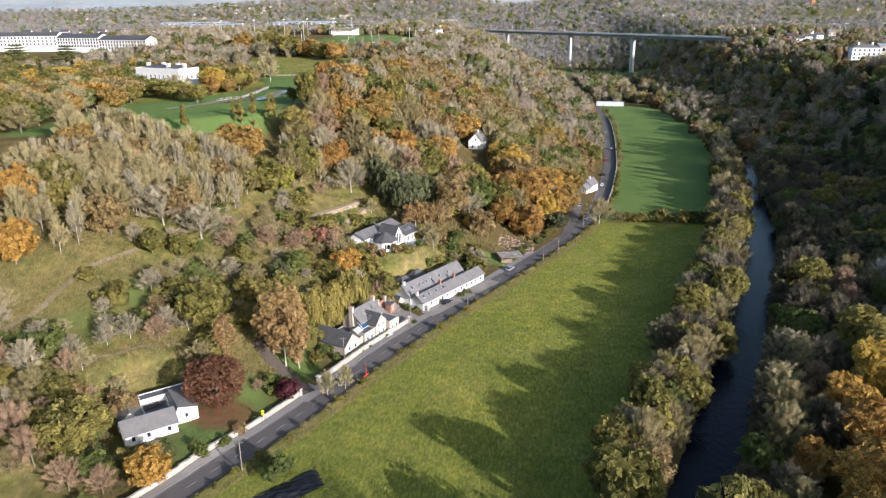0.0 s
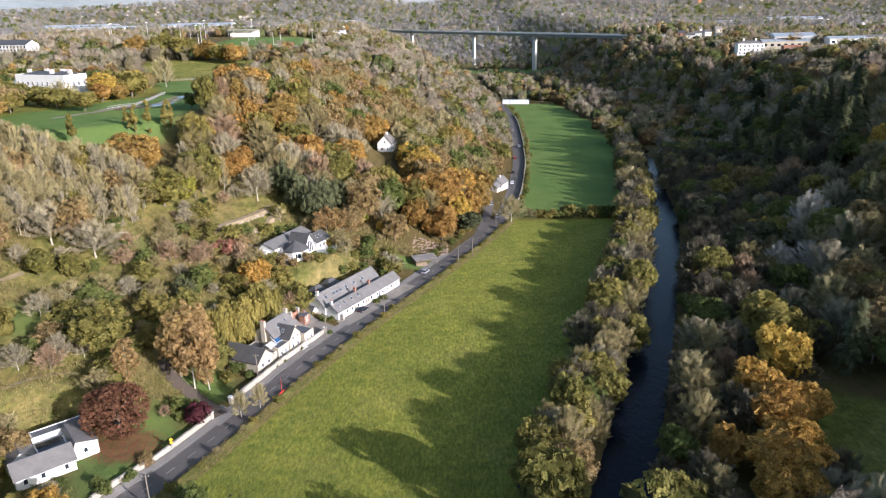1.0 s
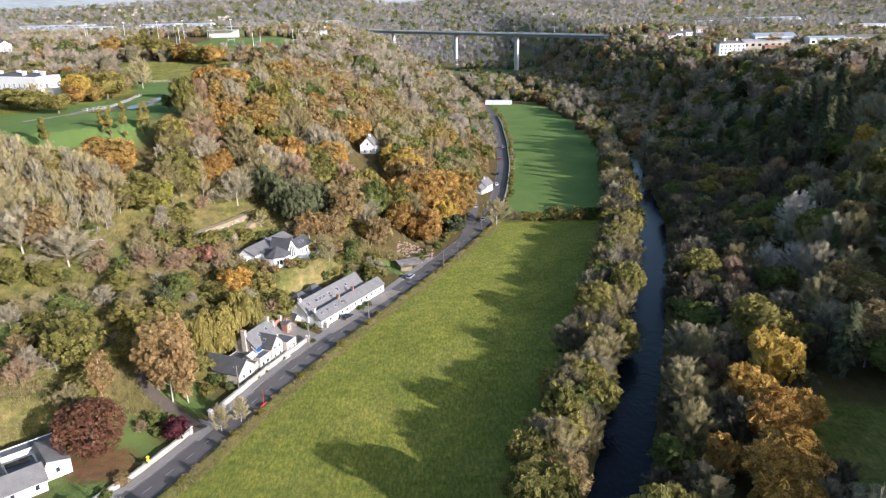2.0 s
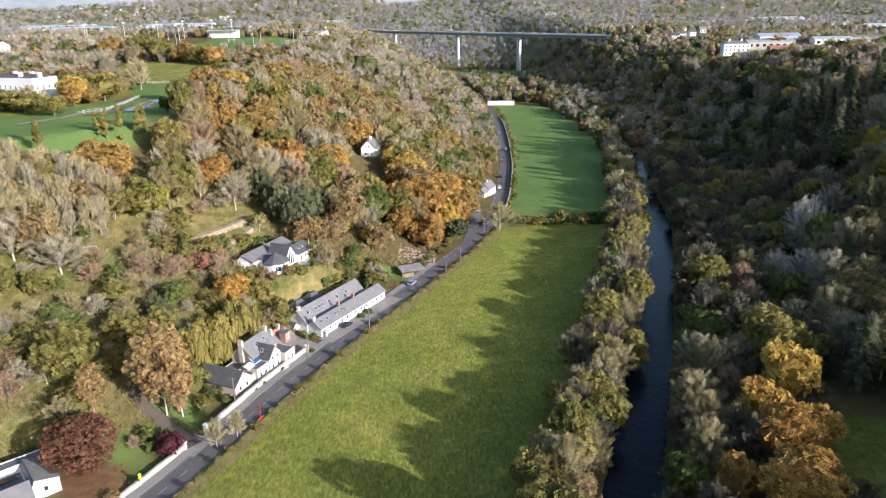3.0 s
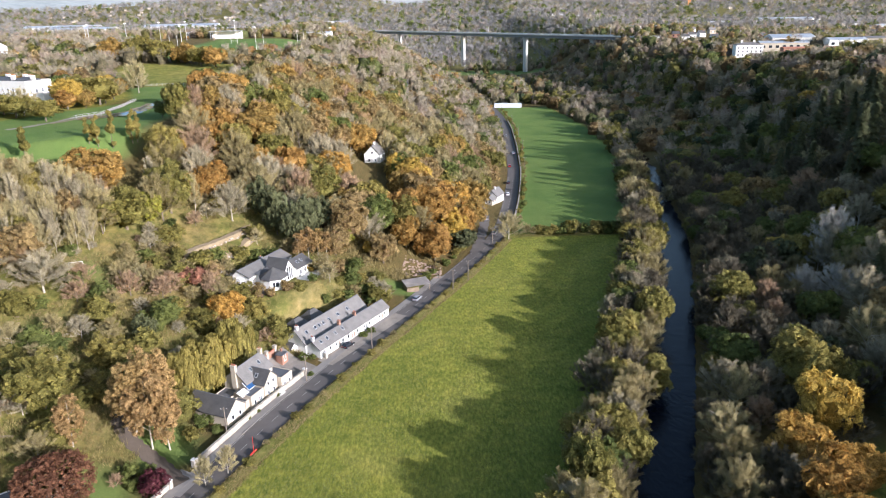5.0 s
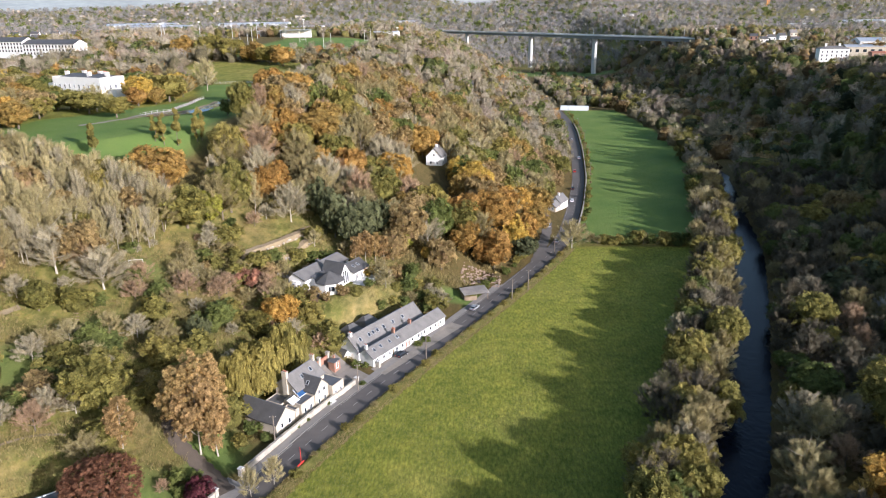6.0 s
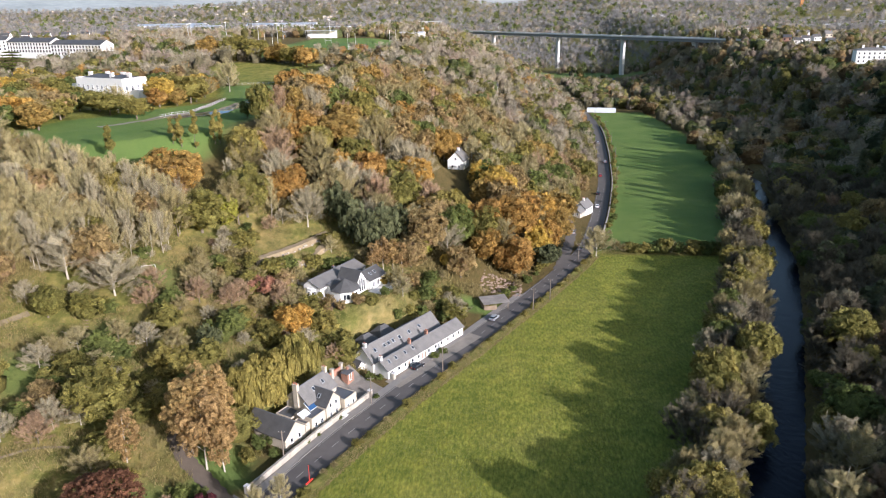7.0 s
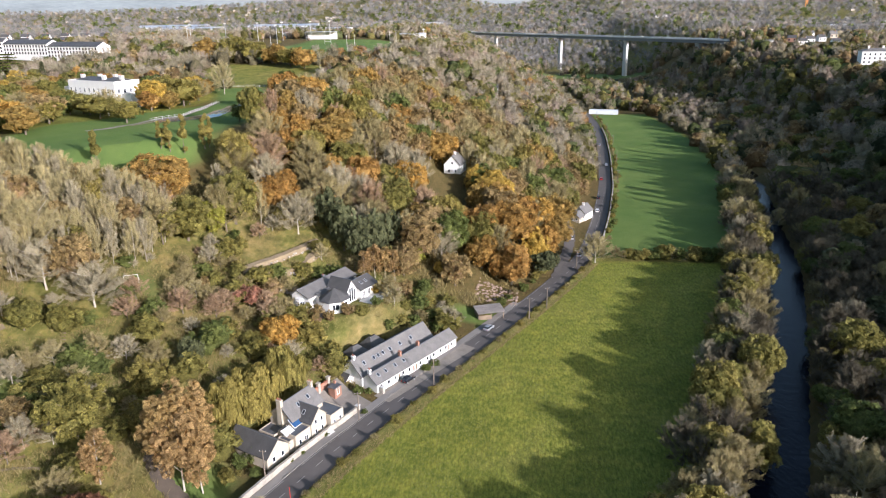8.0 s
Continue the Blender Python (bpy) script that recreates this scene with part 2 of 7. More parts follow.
CONCRETE = surface("bridge_concrete", (0.52, 0.51, 0.48), 0.85, 1.0, 0.08, 0.12, 0.1)
CONCRETE_DARK = surface("bridge_steel", (0.20, 0.21, 0.22), 0.7, 1.0, 0.08, 0.12, 0.1)
TIMBER = surface("weathered_timber", (0.20, 0.15, 0.10), 0.85, 5.0, 0.3, 0.6, 0.2, stretch=(1, 1, 0.2))
POLE_WOOD = surface("pole_wood", (0.17, 0.14, 0.11), 0.85, 6.0, 0.25, 0.6, 0.1, stretch=(1, 1, 0.15))
BARK = surface("bark", (0.16, 0.13, 0.095), 0.95, 7.0, 0.4, 0.8, 0.4, stretch=(1, 1, 0.3))
BARK_PALE = surface("pale_bark", (0.40, 0.36, 0.29), 0.9, 7.0, 0.3, 0.8, 0.3, stretch=(1, 1, 0.3))
TRACK_EARTH = surface("trodden_earth", (0.19, 0.15, 0.09), 0.95, 2.5, 0.35, 0.3, 0.6)
EARTH = surface("bare_earth", (0.24, 0.185, 0.11), 0.95, 2.5, 0.35, 0.3, 0.6)
PVC_WHITE = surface("white_frame", (0.80, 0.80, 0.79), 0.45, 3.0, 0.04, 0.5, 0.0)
METAL_PALE = surface("pale_metal", (0.60, 0.61, 0.62), 0.4, 3.0, 0.08, 0.5, 0.05, metal=0.6)
RED_PAINT = surface("red_paint", (0.50, 0.04, 0.025), 0.5, 3.0, 0.1, 0.8, 0.0)
YELLOW_PAINT = surface("yellow_paint", (0.75, 0.50, 0.03), 0.5, 3.0, 0.1, 0.8, 0.0)
ORANGE_PAINT = surface("orange_paint", (0.70, 0.28, 0.04), 0.5, 3.0, 0.1, 0.8, 0.0)
TARPAULIN = surface("black_sheet", (0.03, 0.032, 0.038), 0.3, 3.0, 0.3, 0.8, 0.6)
RUBBER = surface("rubber", (0.02, 0.02, 0.02), 0.8, 8.0, 0.2, 0.8, 0.1)
FENCE_WHITE = surface("white_fence_paint", (0.72, 0.70, 0.65), 0.7, 4.0, 0.12, 0.6, 0.1)
TIN = surface("rusty_tin", (0.46, 0.42, 0.38), 0.6, 2.0, 0.35, 0.5, 0.1, stretch=(4, 1, 1))
RUBBLE = surface("pink_rubble", (0.28, 0.205, 0.155), 0.95, 2.5, 0.3, 0.4, 0.5)
LITTER_RED = surface("fallen_leaves", (0.20, 0.085, 0.035), 0.95, 6.0, 0.45, 0.5, 0.7)


def glass_material(name, tint, rough):
    m, t, n, l, b = nodes_of(name)
    b.inputs["Base Color"].default_value = (*tint, 1)
    b.inputs["Roughness"].default_value = rough
    b.inputs["Specular IOR Level"].default_value = 0.8
    return m


PANE = glass_material("window_pane", (0.025, 0.03, 0.036), 0.06)
SOLAR = glass_material("solar_glass", (0.03, 0.075, 0.17), 0.1)
POLY = glass_material("polytunnel_film", (0.55, 0.57, 0.58), 0.35)


def water_material(name, colour, wave, scale, shine=0.35):
    m, t, n, l, b = nodes_of(name)
    b.inputs["Base Color"].default_value = (*colour, 1)
    b.inputs["Roughness"].default_value = 0.12
    b.inputs["Specular IOR Level"].default_value = shine
    rip = noise_tex(t, scale, 5, 0.6, stretch=(1.0, 0.55, 1.0))
    bump(t, rip.outputs[0], wave, 0.25, b)
    return m


RIVER = water_material("river_water", (0.006, 0.008, 0.014), 0.6, 0.9, 0.08)
POND = water_material("pond_water", (0.05, 0.07, 0.09), 0.04, 0.8, 1.0)

LEAF_OLIVE = foliage("leaves_olive", [(0.146, 0.14, 0.0273), (0.207, 0.183, 0.0355), (0.281, 0.22, 0.0437)])
LEAF_GREEN = foliage("leaves_green", [(0.084, 0.108, 0.0242), (0.12, 0.144, 0.0296), (0.168, 0.18, 0.0349)])
LEAF_DARK = foliage("needles_dark", [(0.056, 0.064, 0.028), (0.08, 0.088, 0.035), (0.104, 0.11, 0.043)], 0.15)
LEAF_ORANGE = foliage("leaves_orange", [(0.28, 0.145, 0.03), (0.34, 0.185, 0.034), (0.33, 0.21, 0.042), (0.25, 0.19, 0.045)])
LEAF_GOLD = foliage("leaves_gold", [(0.33, 0.17, 0.03), (0.42, 0.24, 0.035), (0.46, 0.28, 0.04), (0.36, 0.19, 0.035)])
LEAF_RUSSET = foliage("leaves_russet", [(0.22, 0.155, 0.055), (0.27, 0.19, 0.068), (0.30, 0.215, 0.085)])
LEAF_YELLOW = foliage("leaves_yellow", [(0.358, 0.246, 0.0314), (0.47, 0.314, 0.0351), (0.403, 0.291, 0.0502)])
LEAF_WILLOW = foliage("leaves_willow", [(0.26, 0.215, 0.04), (0.31, 0.25, 0.05), (0.24, 0.215, 0.045)])
LEAF_LIME = foliage("leaves_lime", [(0.20, 0.22, 0.02), (0.28, 0.27, 0.025), (0.24, 0.22, 0.02)])
LEAF_COPPER = foliage("leaves_copper", [(0.15, 0.068, 0.034), (0.18, 0.08, 0.04), (0.20, 0.097, 0.046)])
LEAF_PURPLE = foliage("leaves_purple", [(0.075, 0.018, 0.026), (0.10, 0.025, 0.032), (0.12, 0.03, 0.035)])
LEAF_PINK = foliage("leaves_pink", [(0.32, 0.14, 0.085), (0.37, 0.17, 0.105), (0.28, 0.13, 0.075)])
TWIG_TAN = foliage("twigs_tan", [(0.29, 0.245, 0.11), (0.35, 0.295, 0.13), (0.40, 0.335, 0.155)], 0.3, 0.2, "twig")
TWIG_GREY = foliage("twigs_grey", [(0.27, 0.235, 0.145), (0.33, 0.285, 0.175), (0.39, 0.34, 0.21)], 0.3, 0.2, "twig")
TWIG_OLIVE = foliage("twigs_olive", [(0.23, 0.19, 0.075), (0.28, 0.23, 0.092), (0.33, 0.27, 0.115)], 0.3, 0.2, "twig")
SCRUB = foliage("scrub_stems", [(0.20, 0.165, 0.06), (0.25, 0.20, 0.075), (0.29, 0.23, 0.095)], 0.3, 0.2, None)
TWIG_ROSE = foliage("twigs_rose", [(0.30, 0.195, 0.11), (0.345, 0.23, 0.13), (0.38, 0.265, 0.15)], 0.3, 0.2, "twig")
# shade of river banks and steep slope put into the twig colour
TWIG_SHADED = foliage("twigs_shaded", [(0.10, 0.085, 0.055), (0.13, 0.11, 0.068), (0.165, 0.14, 0.085)], 0.3, 0.2, "twig")
TWIG_PALE = foliage("twigs_pale", [(0.42, 0.39, 0.33), (0.47, 0.43, 0.36), (0.50, 0.46, 0.40)], 0.3, 0.2, "twig")
BLADE = foliage("grass_blades", [(0.15, 0.185, 0.034), (0.20, 0.225, 0.042), (0.25, 0.255, 0.06)], 0.2, 0.08, None)
BLADE_DRY = foliage("dry_grass", [(0.15, 0.14, 0.035), (0.24, 0.19, 0.06), (0.34, 0.27, 0.12)], 0.2, 0.1, None)

# ---- making meshes ----
def mesh_of(name, verts, faces, material, smooth=False, cards=False):
    """A mesh from code; cards: every four corners are one spray of leaves or twigs, laid out as a square."""
    me = bpy.data.meshes.new(name)
    me.from_pydata(verts, [], faces)
    if cards:
        layer = me.uv_layers.new(name="spray")
        square = [0, 0, 1, 0, 1, 1, 0, 1]
        layer.data.foreach_set("uv", np.array([v for f in faces for v in (square * 3)[:2 * len(f)]], dtype=np.float32))
    me.materials.append(material)
    if smooth:
        me.polygons.foreach_set("use_smooth", [True] * len(me.polygons))
    me.update()
    return me


def part(name, bm, material, parent=None, label="", m=None):
    """Links a bmesh as one mesh object, under a thing where one is given."""
    me = bpy.data.meshes.new(name)
    bm.normal_update()
    bm.to_mesh(me)
    bm.free()
    me.materials.append(material)
    ob = new(name, me)
    if parent:
        ob.parent = parent
    if m is not None:
        ob.matrix_basis = m
    if label:
        tagged(ob, label)
    return ob


def add_box(bm, x0, x1, y0, y1, z0, z1, m=None, bevel=0.0):
    vs = [bm.verts.new(Vector(c) if m is None else m @ Vector(c)) for c in
          ((x0, y0, z0), (x1, y0, z0), (x1, y1, z0), (x0, y1, z0), (x0, y0, z1), (x1, y0, z1), (x1, y1, z1), (x0, y1, z1))]
    fs = [bm.faces.new([vs[i] for i in f]) for f in ((3, 2, 1, 0), (4, 5, 6, 7), (0, 1, 5, 4), (1, 2, 6, 5), (2, 3, 7, 6), (3, 0, 4, 7))]
    if bevel:
        bmesh.ops.bevel(bm, geom=list({e for f in fs for e in f.edges}), offset=bevel, segments=1, affect="EDGES")
    return vs


def box_bm(*a, **k):
    bm = bmesh.new()
    add_box(bm, *a, **k)
    return bm


def add_prism(bm, outline, z0, z1):
    """An upright block over a flat outline, anticlockwise."""
    lo = [bm.verts.new((x, y, z0)) for x, y in outline]
    hi = [bm.verts.new((x, y, z1)) for x, y in outline]
    n = len(outline)
    bm.faces.new(hi)
    bm.faces.new(lo[::-1])
    for i in range(n):
        j = (i + 1) % n
        bm.faces.new((lo[i], lo[j], hi[j], hi[i]))


def add_tube(bm, points, radii, sides=6):
    """A tapering tube along points."""
    rings = []
    for i, (p, r) in enumerate(zip(points, radii)):
        p = Vector(p)
        a = Vector(points[max(0, i - 1)])
        b = Vector(points[min(len(points) - 1, i + 1)])
        q = (b - a).to_track_quat("Z", "Y")
        rings.append([bm.verts.new(p + q @ Vector((r * math.cos(k * math.tau / sides), r * math.sin(k * math.tau / sides), 0))) for k in range(sides)])
    for r0, r1 in zip(rings, rings[1:]):
        for k in range(sides):
            j = (k + 1) % sides
            bm.faces.new((r0[k], r0[j], r1[j], r1[k]))
    bm.faces.new(rings[-1])
    bm.faces.new(rings[0][::-1])


def strip(name, ys, left, right, lift, material, line=None, cols=2):
    """A ribbon along the valley between two offsets from a line, laid on the ground."""
    line = line or road_x
    verts, faces = [], []
    for y in ys:
        x0, dx = float(line(y)), float(line(y + 1) - line(y - 1)) / 2
        nx, ny = 1 / math.hypot(1, dx), -dx / math.hypot(1, dx)
        a = left(y) if callable(left) else left
        b = right(y) if callable(right) else right
        for c in range(cols):
            o = a + (b - a) * c / (cols - 1)
            x, yy = x0 + nx * o, y + ny * o
            verts.append((x, yy, ground_z(x, yy) + lift))
    for i in range(len(ys) - 1):
        for c in range(cols - 1):
            k = i * cols + c
            faces.append((k, k + 1, k + cols + 1, k + cols))
    return new(name, mesh_of(name, verts, faces, material))


def along(y, o, line=None):
    """The place o metres to the river side of the road's middle, and the road's heading there."""
    line = line or road_x
    x0, dx = float(line(y)), float(line(y + 1) - line(y - 1)) / 2
    k = math.hypot(1, dx)
    return x0 + o / k, y - o * dx / k, math.atan2(1, dx)


# ---- ground: one sheet out to the far hills ----
def spans(*stops):
    out = []
    for a, b, step in stops:
        out += list(np.arange(a, b, step))
    return np.array(out)


def blob(x, y, cx, cy, rx, ry, soft=0.35):
    wx, wy = 1.6 * np.sin(y * 0.33 + cx) + 0.9 * np.sin(y * 0.9 + x * 0.4), 1.6 * np.sin(x * 0.37 + cy) + 0.9 * np.sin(x * 0.8 - y * 0.5)
    r = np.sqrt(((x + wx - cx) / rx) ** 2 + ((y + wy - cy) / ry) ** 2)
    return 1 - ease(r, 1 - soft, 1 + soft)


def golf_edge(x, y):
    """Metres beyond the wood's edge, on the open parkland side."""
    return ((x + 149) * -43 + (y - 237) * 55) / 69.8


def golf_open(x, y):
    """1 on the golf course between the wood's edge and the park trees."""
    bound = np.where(y < 379, -142 - (379 - y) * 0.56, -142 - (y - 379) * 0.42)
    return ease(golf_edge(x, y), -1, 3) * ease(x - bound, -2, 2) * (1 - ease(y, 452, 456)) * (1 - ease(x, -110, -100)) * ease(x, -188, -178)


def wood_left(x, y):
    """How far a place lies in the woods on the long rise: 1 inside."""
    d = road_x(y) - x
    w = ease(y, 246, 262) * ease(d, 8, 15) * (1 - golf_open(x, y)) * (1 - ease(golf_edge(x, y), 0, 4) * (1 - ease(x, -108, -98)))
    w = w * (1 - 0.9 * blob(x, y, -62, 256, 22, 12))
    band = ease(d, 82, 92) * ease(y, 150, 175) * (1 - ease(golf_edge(x, y), -2, 2))
    return np.clip(np.maximum(w, band), 0, 1)


def cover_at(x, y):
    d, e = road_x(y) - x, x - river_x(y)
    field = ease(-d, 4.5, 6.5) * (1 - ease(e, -19, -15)) * (1 - ease(y, 722, 728)) * ease(y, 20, 30)
    hedge = 1 - ease(np.abs(y - 309 - (x - 65) * 0.02), 2.5, 4.5)
    field = field * (1 - 0.8 * hedge * ease(e, -90, -60))
    verge = ease(-d, 3.6, 4.2) * (1 - ease(-d, 6.0, 8.5)) * (1 - ease(y, 300, 320))
    slope = ease(d, 14, 26) * (1 - ease(d, 88, 104)) * (1 - ease(y, 246, 262))
    slope = np.maximum(slope, blob(x, y, -68, 258, 30, 16) * 1.0)
    golf = golf_open(x, y)
    paddock = ease(y, 450, 457) * (1 - ease(y, 548, 558)) * ease(x, -215, -205) * (1 - ease(x, -118, -108))
    pitch = ease(y, 584, 590) * (1 - ease(y, 842, 850)) * ease(x, -230, -215) * (1 - ease(x, -100, -85))
    lawn = np.maximum.reduce([
        blob(x, y, -66, 129, 11, 16), blob(x, y, -58, 156, 7, 7), 0.8 * blob(x, y, -104, 162, 8, 7, 0.6), 0.6 * blob(x, y, -111, 146, 8, 5, 0.7), 0.7 * blob(x, y, -94, 208, 6, 5, 0.6),
        blob(x, y, -4, 248, 12, 5), 0.8 * blob(x, y, -94.5, 178, 3.5, 8, 0.6),
        blob(x, y, 272, 418, 22, 14), blob(x, y, 330, 700, 60, 16), blob(x, y, 95, 1150, 120, 40)])
    park = ease(-x, 145, 155) * ease(y, 285, 300) * (1 - ease(y, 440, 455)) * (1 - ease(-x, 330, 360))
    meadow = np.maximum(blob(x, y, 92, 126, 16, 20), 0.0)
    rough = np.maximum.reduce([verge, slope * (1 - lawn), 0.55 * paddock, 0.5 * meadow, 0.8 * ease(y, 1150, 1300)])
    return np.stack([np.clip(np.maximum(field, np.maximum.reduce([paddock, meadow, 0.7 * park])), 0, 1), np.clip(rough, 0, 1),
                     np.clip(np.maximum.reduce([golf * (1 - paddock), pitch, 0.8 * lawn, 0.95 * field * ease(y, 308, 314)]), 0, 1), np.ones_like(x)], -1)


gx = spans((-3600, -900, 90), (-900, -260, 16), (-260, -140, 4), (-140, 140, 2.4), (140, 320, 5), (320, 900, 16), (900, 3700, 90))
gy = spans((-160, 60, 20), (60, 340, 2.4), (340, 560, 4.5), (560, 1300, 10), (1300, 2400, 40), (2400, 4760, 90))
GX, GY = np.meshgrid(gx, gy)
GZ = land(GX, GY)
near = 1 - ease(np.hypot(GX, GY - 200), 250, 400)
lumps = np.array([[noise.noise(Vector((float(a) * 0.11, float(b) * 0.11, 0.3))) for a in gx] for b in gy])
swell = np.array([[noise.noise(Vector((float(a) * 0.0011, float(b) * 0.0011, 2.0))) for a in gx] for b in gy])
off_floor = np.clip(np.maximum(road_x(GY) - GX - 16, GX - river_x(GY) - 24) / 20, 0, 1)
GZ = GZ + lumps * 0.5 * near * off_floor + swell * 26 * ease(GY, 1500, 3000)
n_x, n_y = len(gx), len(gy)
GXL, GYL, GZL = gx.tolist(), gy.tolist(), GZ.tolist()
COVER = cover_at(GX, GY)
COVER_L, WOOD_L = COVER.tolist(), wood_left(GX, GY).tolist()


def below(row, v):
    """Index of the last entry that is not above v."""
    lo, hi = 0, len(row)
    while lo < hi:
        mid = (lo + hi) // 2
        if row[mid] <= v:
            lo = mid + 1
        else:
            hi = mid
    return lo - 1


def cell(x, y):
    i = min(n_x - 2, max(0, below(GXL, x)))
    j = min(n_y - 2, max(0, below(GYL, y)))
    return i, j, min(1, max(0, (x - GXL[i]) / (GXL[i + 1] - GXL[i]))), min(1, max(0, (y - GYL[j]) / (GYL[j + 1] - GYL[j])))


def ground_z(x, y):
    """The height of the ground sheet at a place."""
    i, j, u, v = cell(float(x), float(y))
    return (GZL[j][i] * (1 - u) + GZL[j][i + 1] * u) * (1 - v) + (GZL[j + 1][i] * (1 - u) + GZL[j + 1][i + 1] * u) * v


def cover_here(x, y):
    i, j, u, v = cell(x, y)
    return COVER_L[j + (v > 0.5)][i + (u > 0.5)]


def wood_here(x, y):
    i, j, u, v = cell(x, y)
    return WOOD_L[j + (v > 0.5)][i + (u > 0.5)]


idx = np.arange(n_x * n_y).reshape(n_y, n_x)
quads = np.stack([idx[:-1, :-1], idx[:-1, 1:], idx[1:, 1:], idx[1:, :-1]], -1).reshape(-1, 4)
me = mesh_of("ground", np.stack([GX, GY, GZ], -1).reshape(-1, 3).tolist(), quads.tolist(), GROUND, True)
layer = me.color_attributes.new("cover", "FLOAT_COLOR", "POINT")
layer.data.foreach_set("color", COVER.reshape(-1).astype(np.float32))
ground = tagged(new("ground", me), "grassy valley floor rising to wooded autumn hillsides", "ground", kind="structure")

# ---- river, pond, road ----
river = strip("river", list(range(-150, 1120, 6)), -11.5, 11.5, 0, RIVER, river_x, 2)
for v in river.data.vertices:
    v.co.z = -1.5
tagged(river, "dark rippled river between wooded banks", "river", kind="structure")
road = strip("road", [y * 1.0 for y in range(40, 740, 3)], -3.3, 3.5, 0.05, ASPHALT, None, 5)
tagged(road, "grey asphalt road with worn white markings", "road", kind="structure")


def dash(y, length, o, width):
    a, b = along(y, o), along(y + length, o)
    bm = bmesh.new()
    dx, dy = b[0] - a[0], b[1] - a[1]
    k = math.hypot(dx, dy)
    nx, ny = dy / k * width / 2, -dx / k * width / 2
    z0, z1 = ground_z(a[0], a[1]) + 0.065, ground_z(b[0], b[1]) + 0.065
    bm.faces.new([bm.verts.new(p) for p in ((a[0] - nx, a[1] - ny, z0), (a[0] + nx, a[1] + ny, z0), (b[0] + nx, b[1] + ny, z1), (b[0] - nx, b[1] - ny, z1))])
    return part("centre_dash" if abs(o) < 1 else "edge_line", bm, ROAD_PAINT, road)


y = 84.0
while y < 420:
    dash(y, 2.2, 0.1, 0.16)
    dash(y, 5.4, -2.75, 0.14)
    y += 5.6
bank_rows = []
for y in np.arange(58, 322, 1.5):
    h = 0.6 + 0.3 * noise.noise(Vector((0, float(y) * 0.11, 7.0))) + 0.2 * noise.noise(Vector((0, float(y) * 0.5, 3.0)))
    h *= float(ease(y, 58, 70) * (1 - ease(y, 306, 320)))
    row = []
    for o, k in ((3.55, -0.1), (3.9, 0.45), (4.4, 0.95), (5.0, 1.0), (5.8, 0.6), (7.2, -0.08)):
        bx, by, ba = along(float(y), o + 0.25 * noise.noise(Vector((o, float(y) * 0.4, 1.0))))
        row.append((bx, by, ground_z(bx, by) + h * k + 0.1 * noise.noise(Vector((bx, by, 0.0)))))
    bank_rows.append(row)
bank_faces = [(i * 6 + c, i * 6 + c + 1, i * 6 + c + 7, i * 6 + c + 6) for i in range(len(bank_rows) - 1) for c in range(5)]
bank_mesh = mesh_of("verge_bank", [v for r0 in bank_rows for v in r0], bank_faces, GROUND, True)
bank_layer = bank_mesh.color_attributes.new("cover", "FLOAT_COLOR", "POINT")
bank_layer.data.foreach_set("color", np.tile([0.6, 0.75, 0, 1], len(bank_mesh.vertices)).astype(np.float32))
tagged(new("verge_bank", bank_mesh), "rough grassy bank between road and field", "verge", kind="structure")
footpath = strip("pavement", [y * 1.0 for y in range(60, 262, 2)], -5.1, -3.3, 0.13, PATH_GREY)
tagged(footpath, "narrow grey concrete footpath beside the road", "pavement", kind="structure")
for y in range(60, 260, 3):
    bm = bmesh.new()
    a, b = along(y, -3.3), along(y + 2.96, -3.3)
    c, d = along(y, -3.12), along(y + 2.96, -3.12)
    z = max(ground_z(*p[:2]) for p in (a, b, c, d))
    add_prism(bm, [p[:2] for p in (c, d, b, a)], z - 0.2, z + 0.15)
    part("kerb_stone", bm, PATH_GREY, footpath)

# ---- buildings ----
MESHES = {}


def shared(key, make, material):
    """One mesh for all alike pieces."""
    if key not in MESHES:
        bm = make()
        me = bpy.data.meshes.new(key)
        bm.to_mesh(me)
        bm.free()
        me.materials.append(material)
        MESHES[key] = me
    return MESHES[key]


def piece(name, me, parent, m, label=""):
    ob = new(name, me)
    ob.parent = parent
    ob.matrix_basis = m
    if label:
        tagged(ob, label)
    return ob


def ring_bm(w, h, bar, d0, d1, mullion=False):
    bm = bmesh.new()
    add_box(bm, -w / 2, w / 2, d0, d1, 0, bar)
    add_box(bm, -w / 2, w / 2, d0, d1, h - bar, h)
    add_box(bm, -w / 2, -w / 2 + bar, d0, d1, bar, h - bar)
    add_box(bm, w / 2 - bar, w / 2, d0, d1, bar, h - bar)
    if mullion:
        add_box(bm, -bar / 2, bar / 2, d0, d1, bar, h - bar)
    return bm


def plain_window(thing, m, w, h):
    """A far window: one recessed-looking dark pane in the wall."""
    return piece("window", shared("farpane%.1f_%.1f" % (w, h), lambda: box_bm(-w / 2, w / 2, -0.05, 0.05, 0, h), PANE), thing, m)


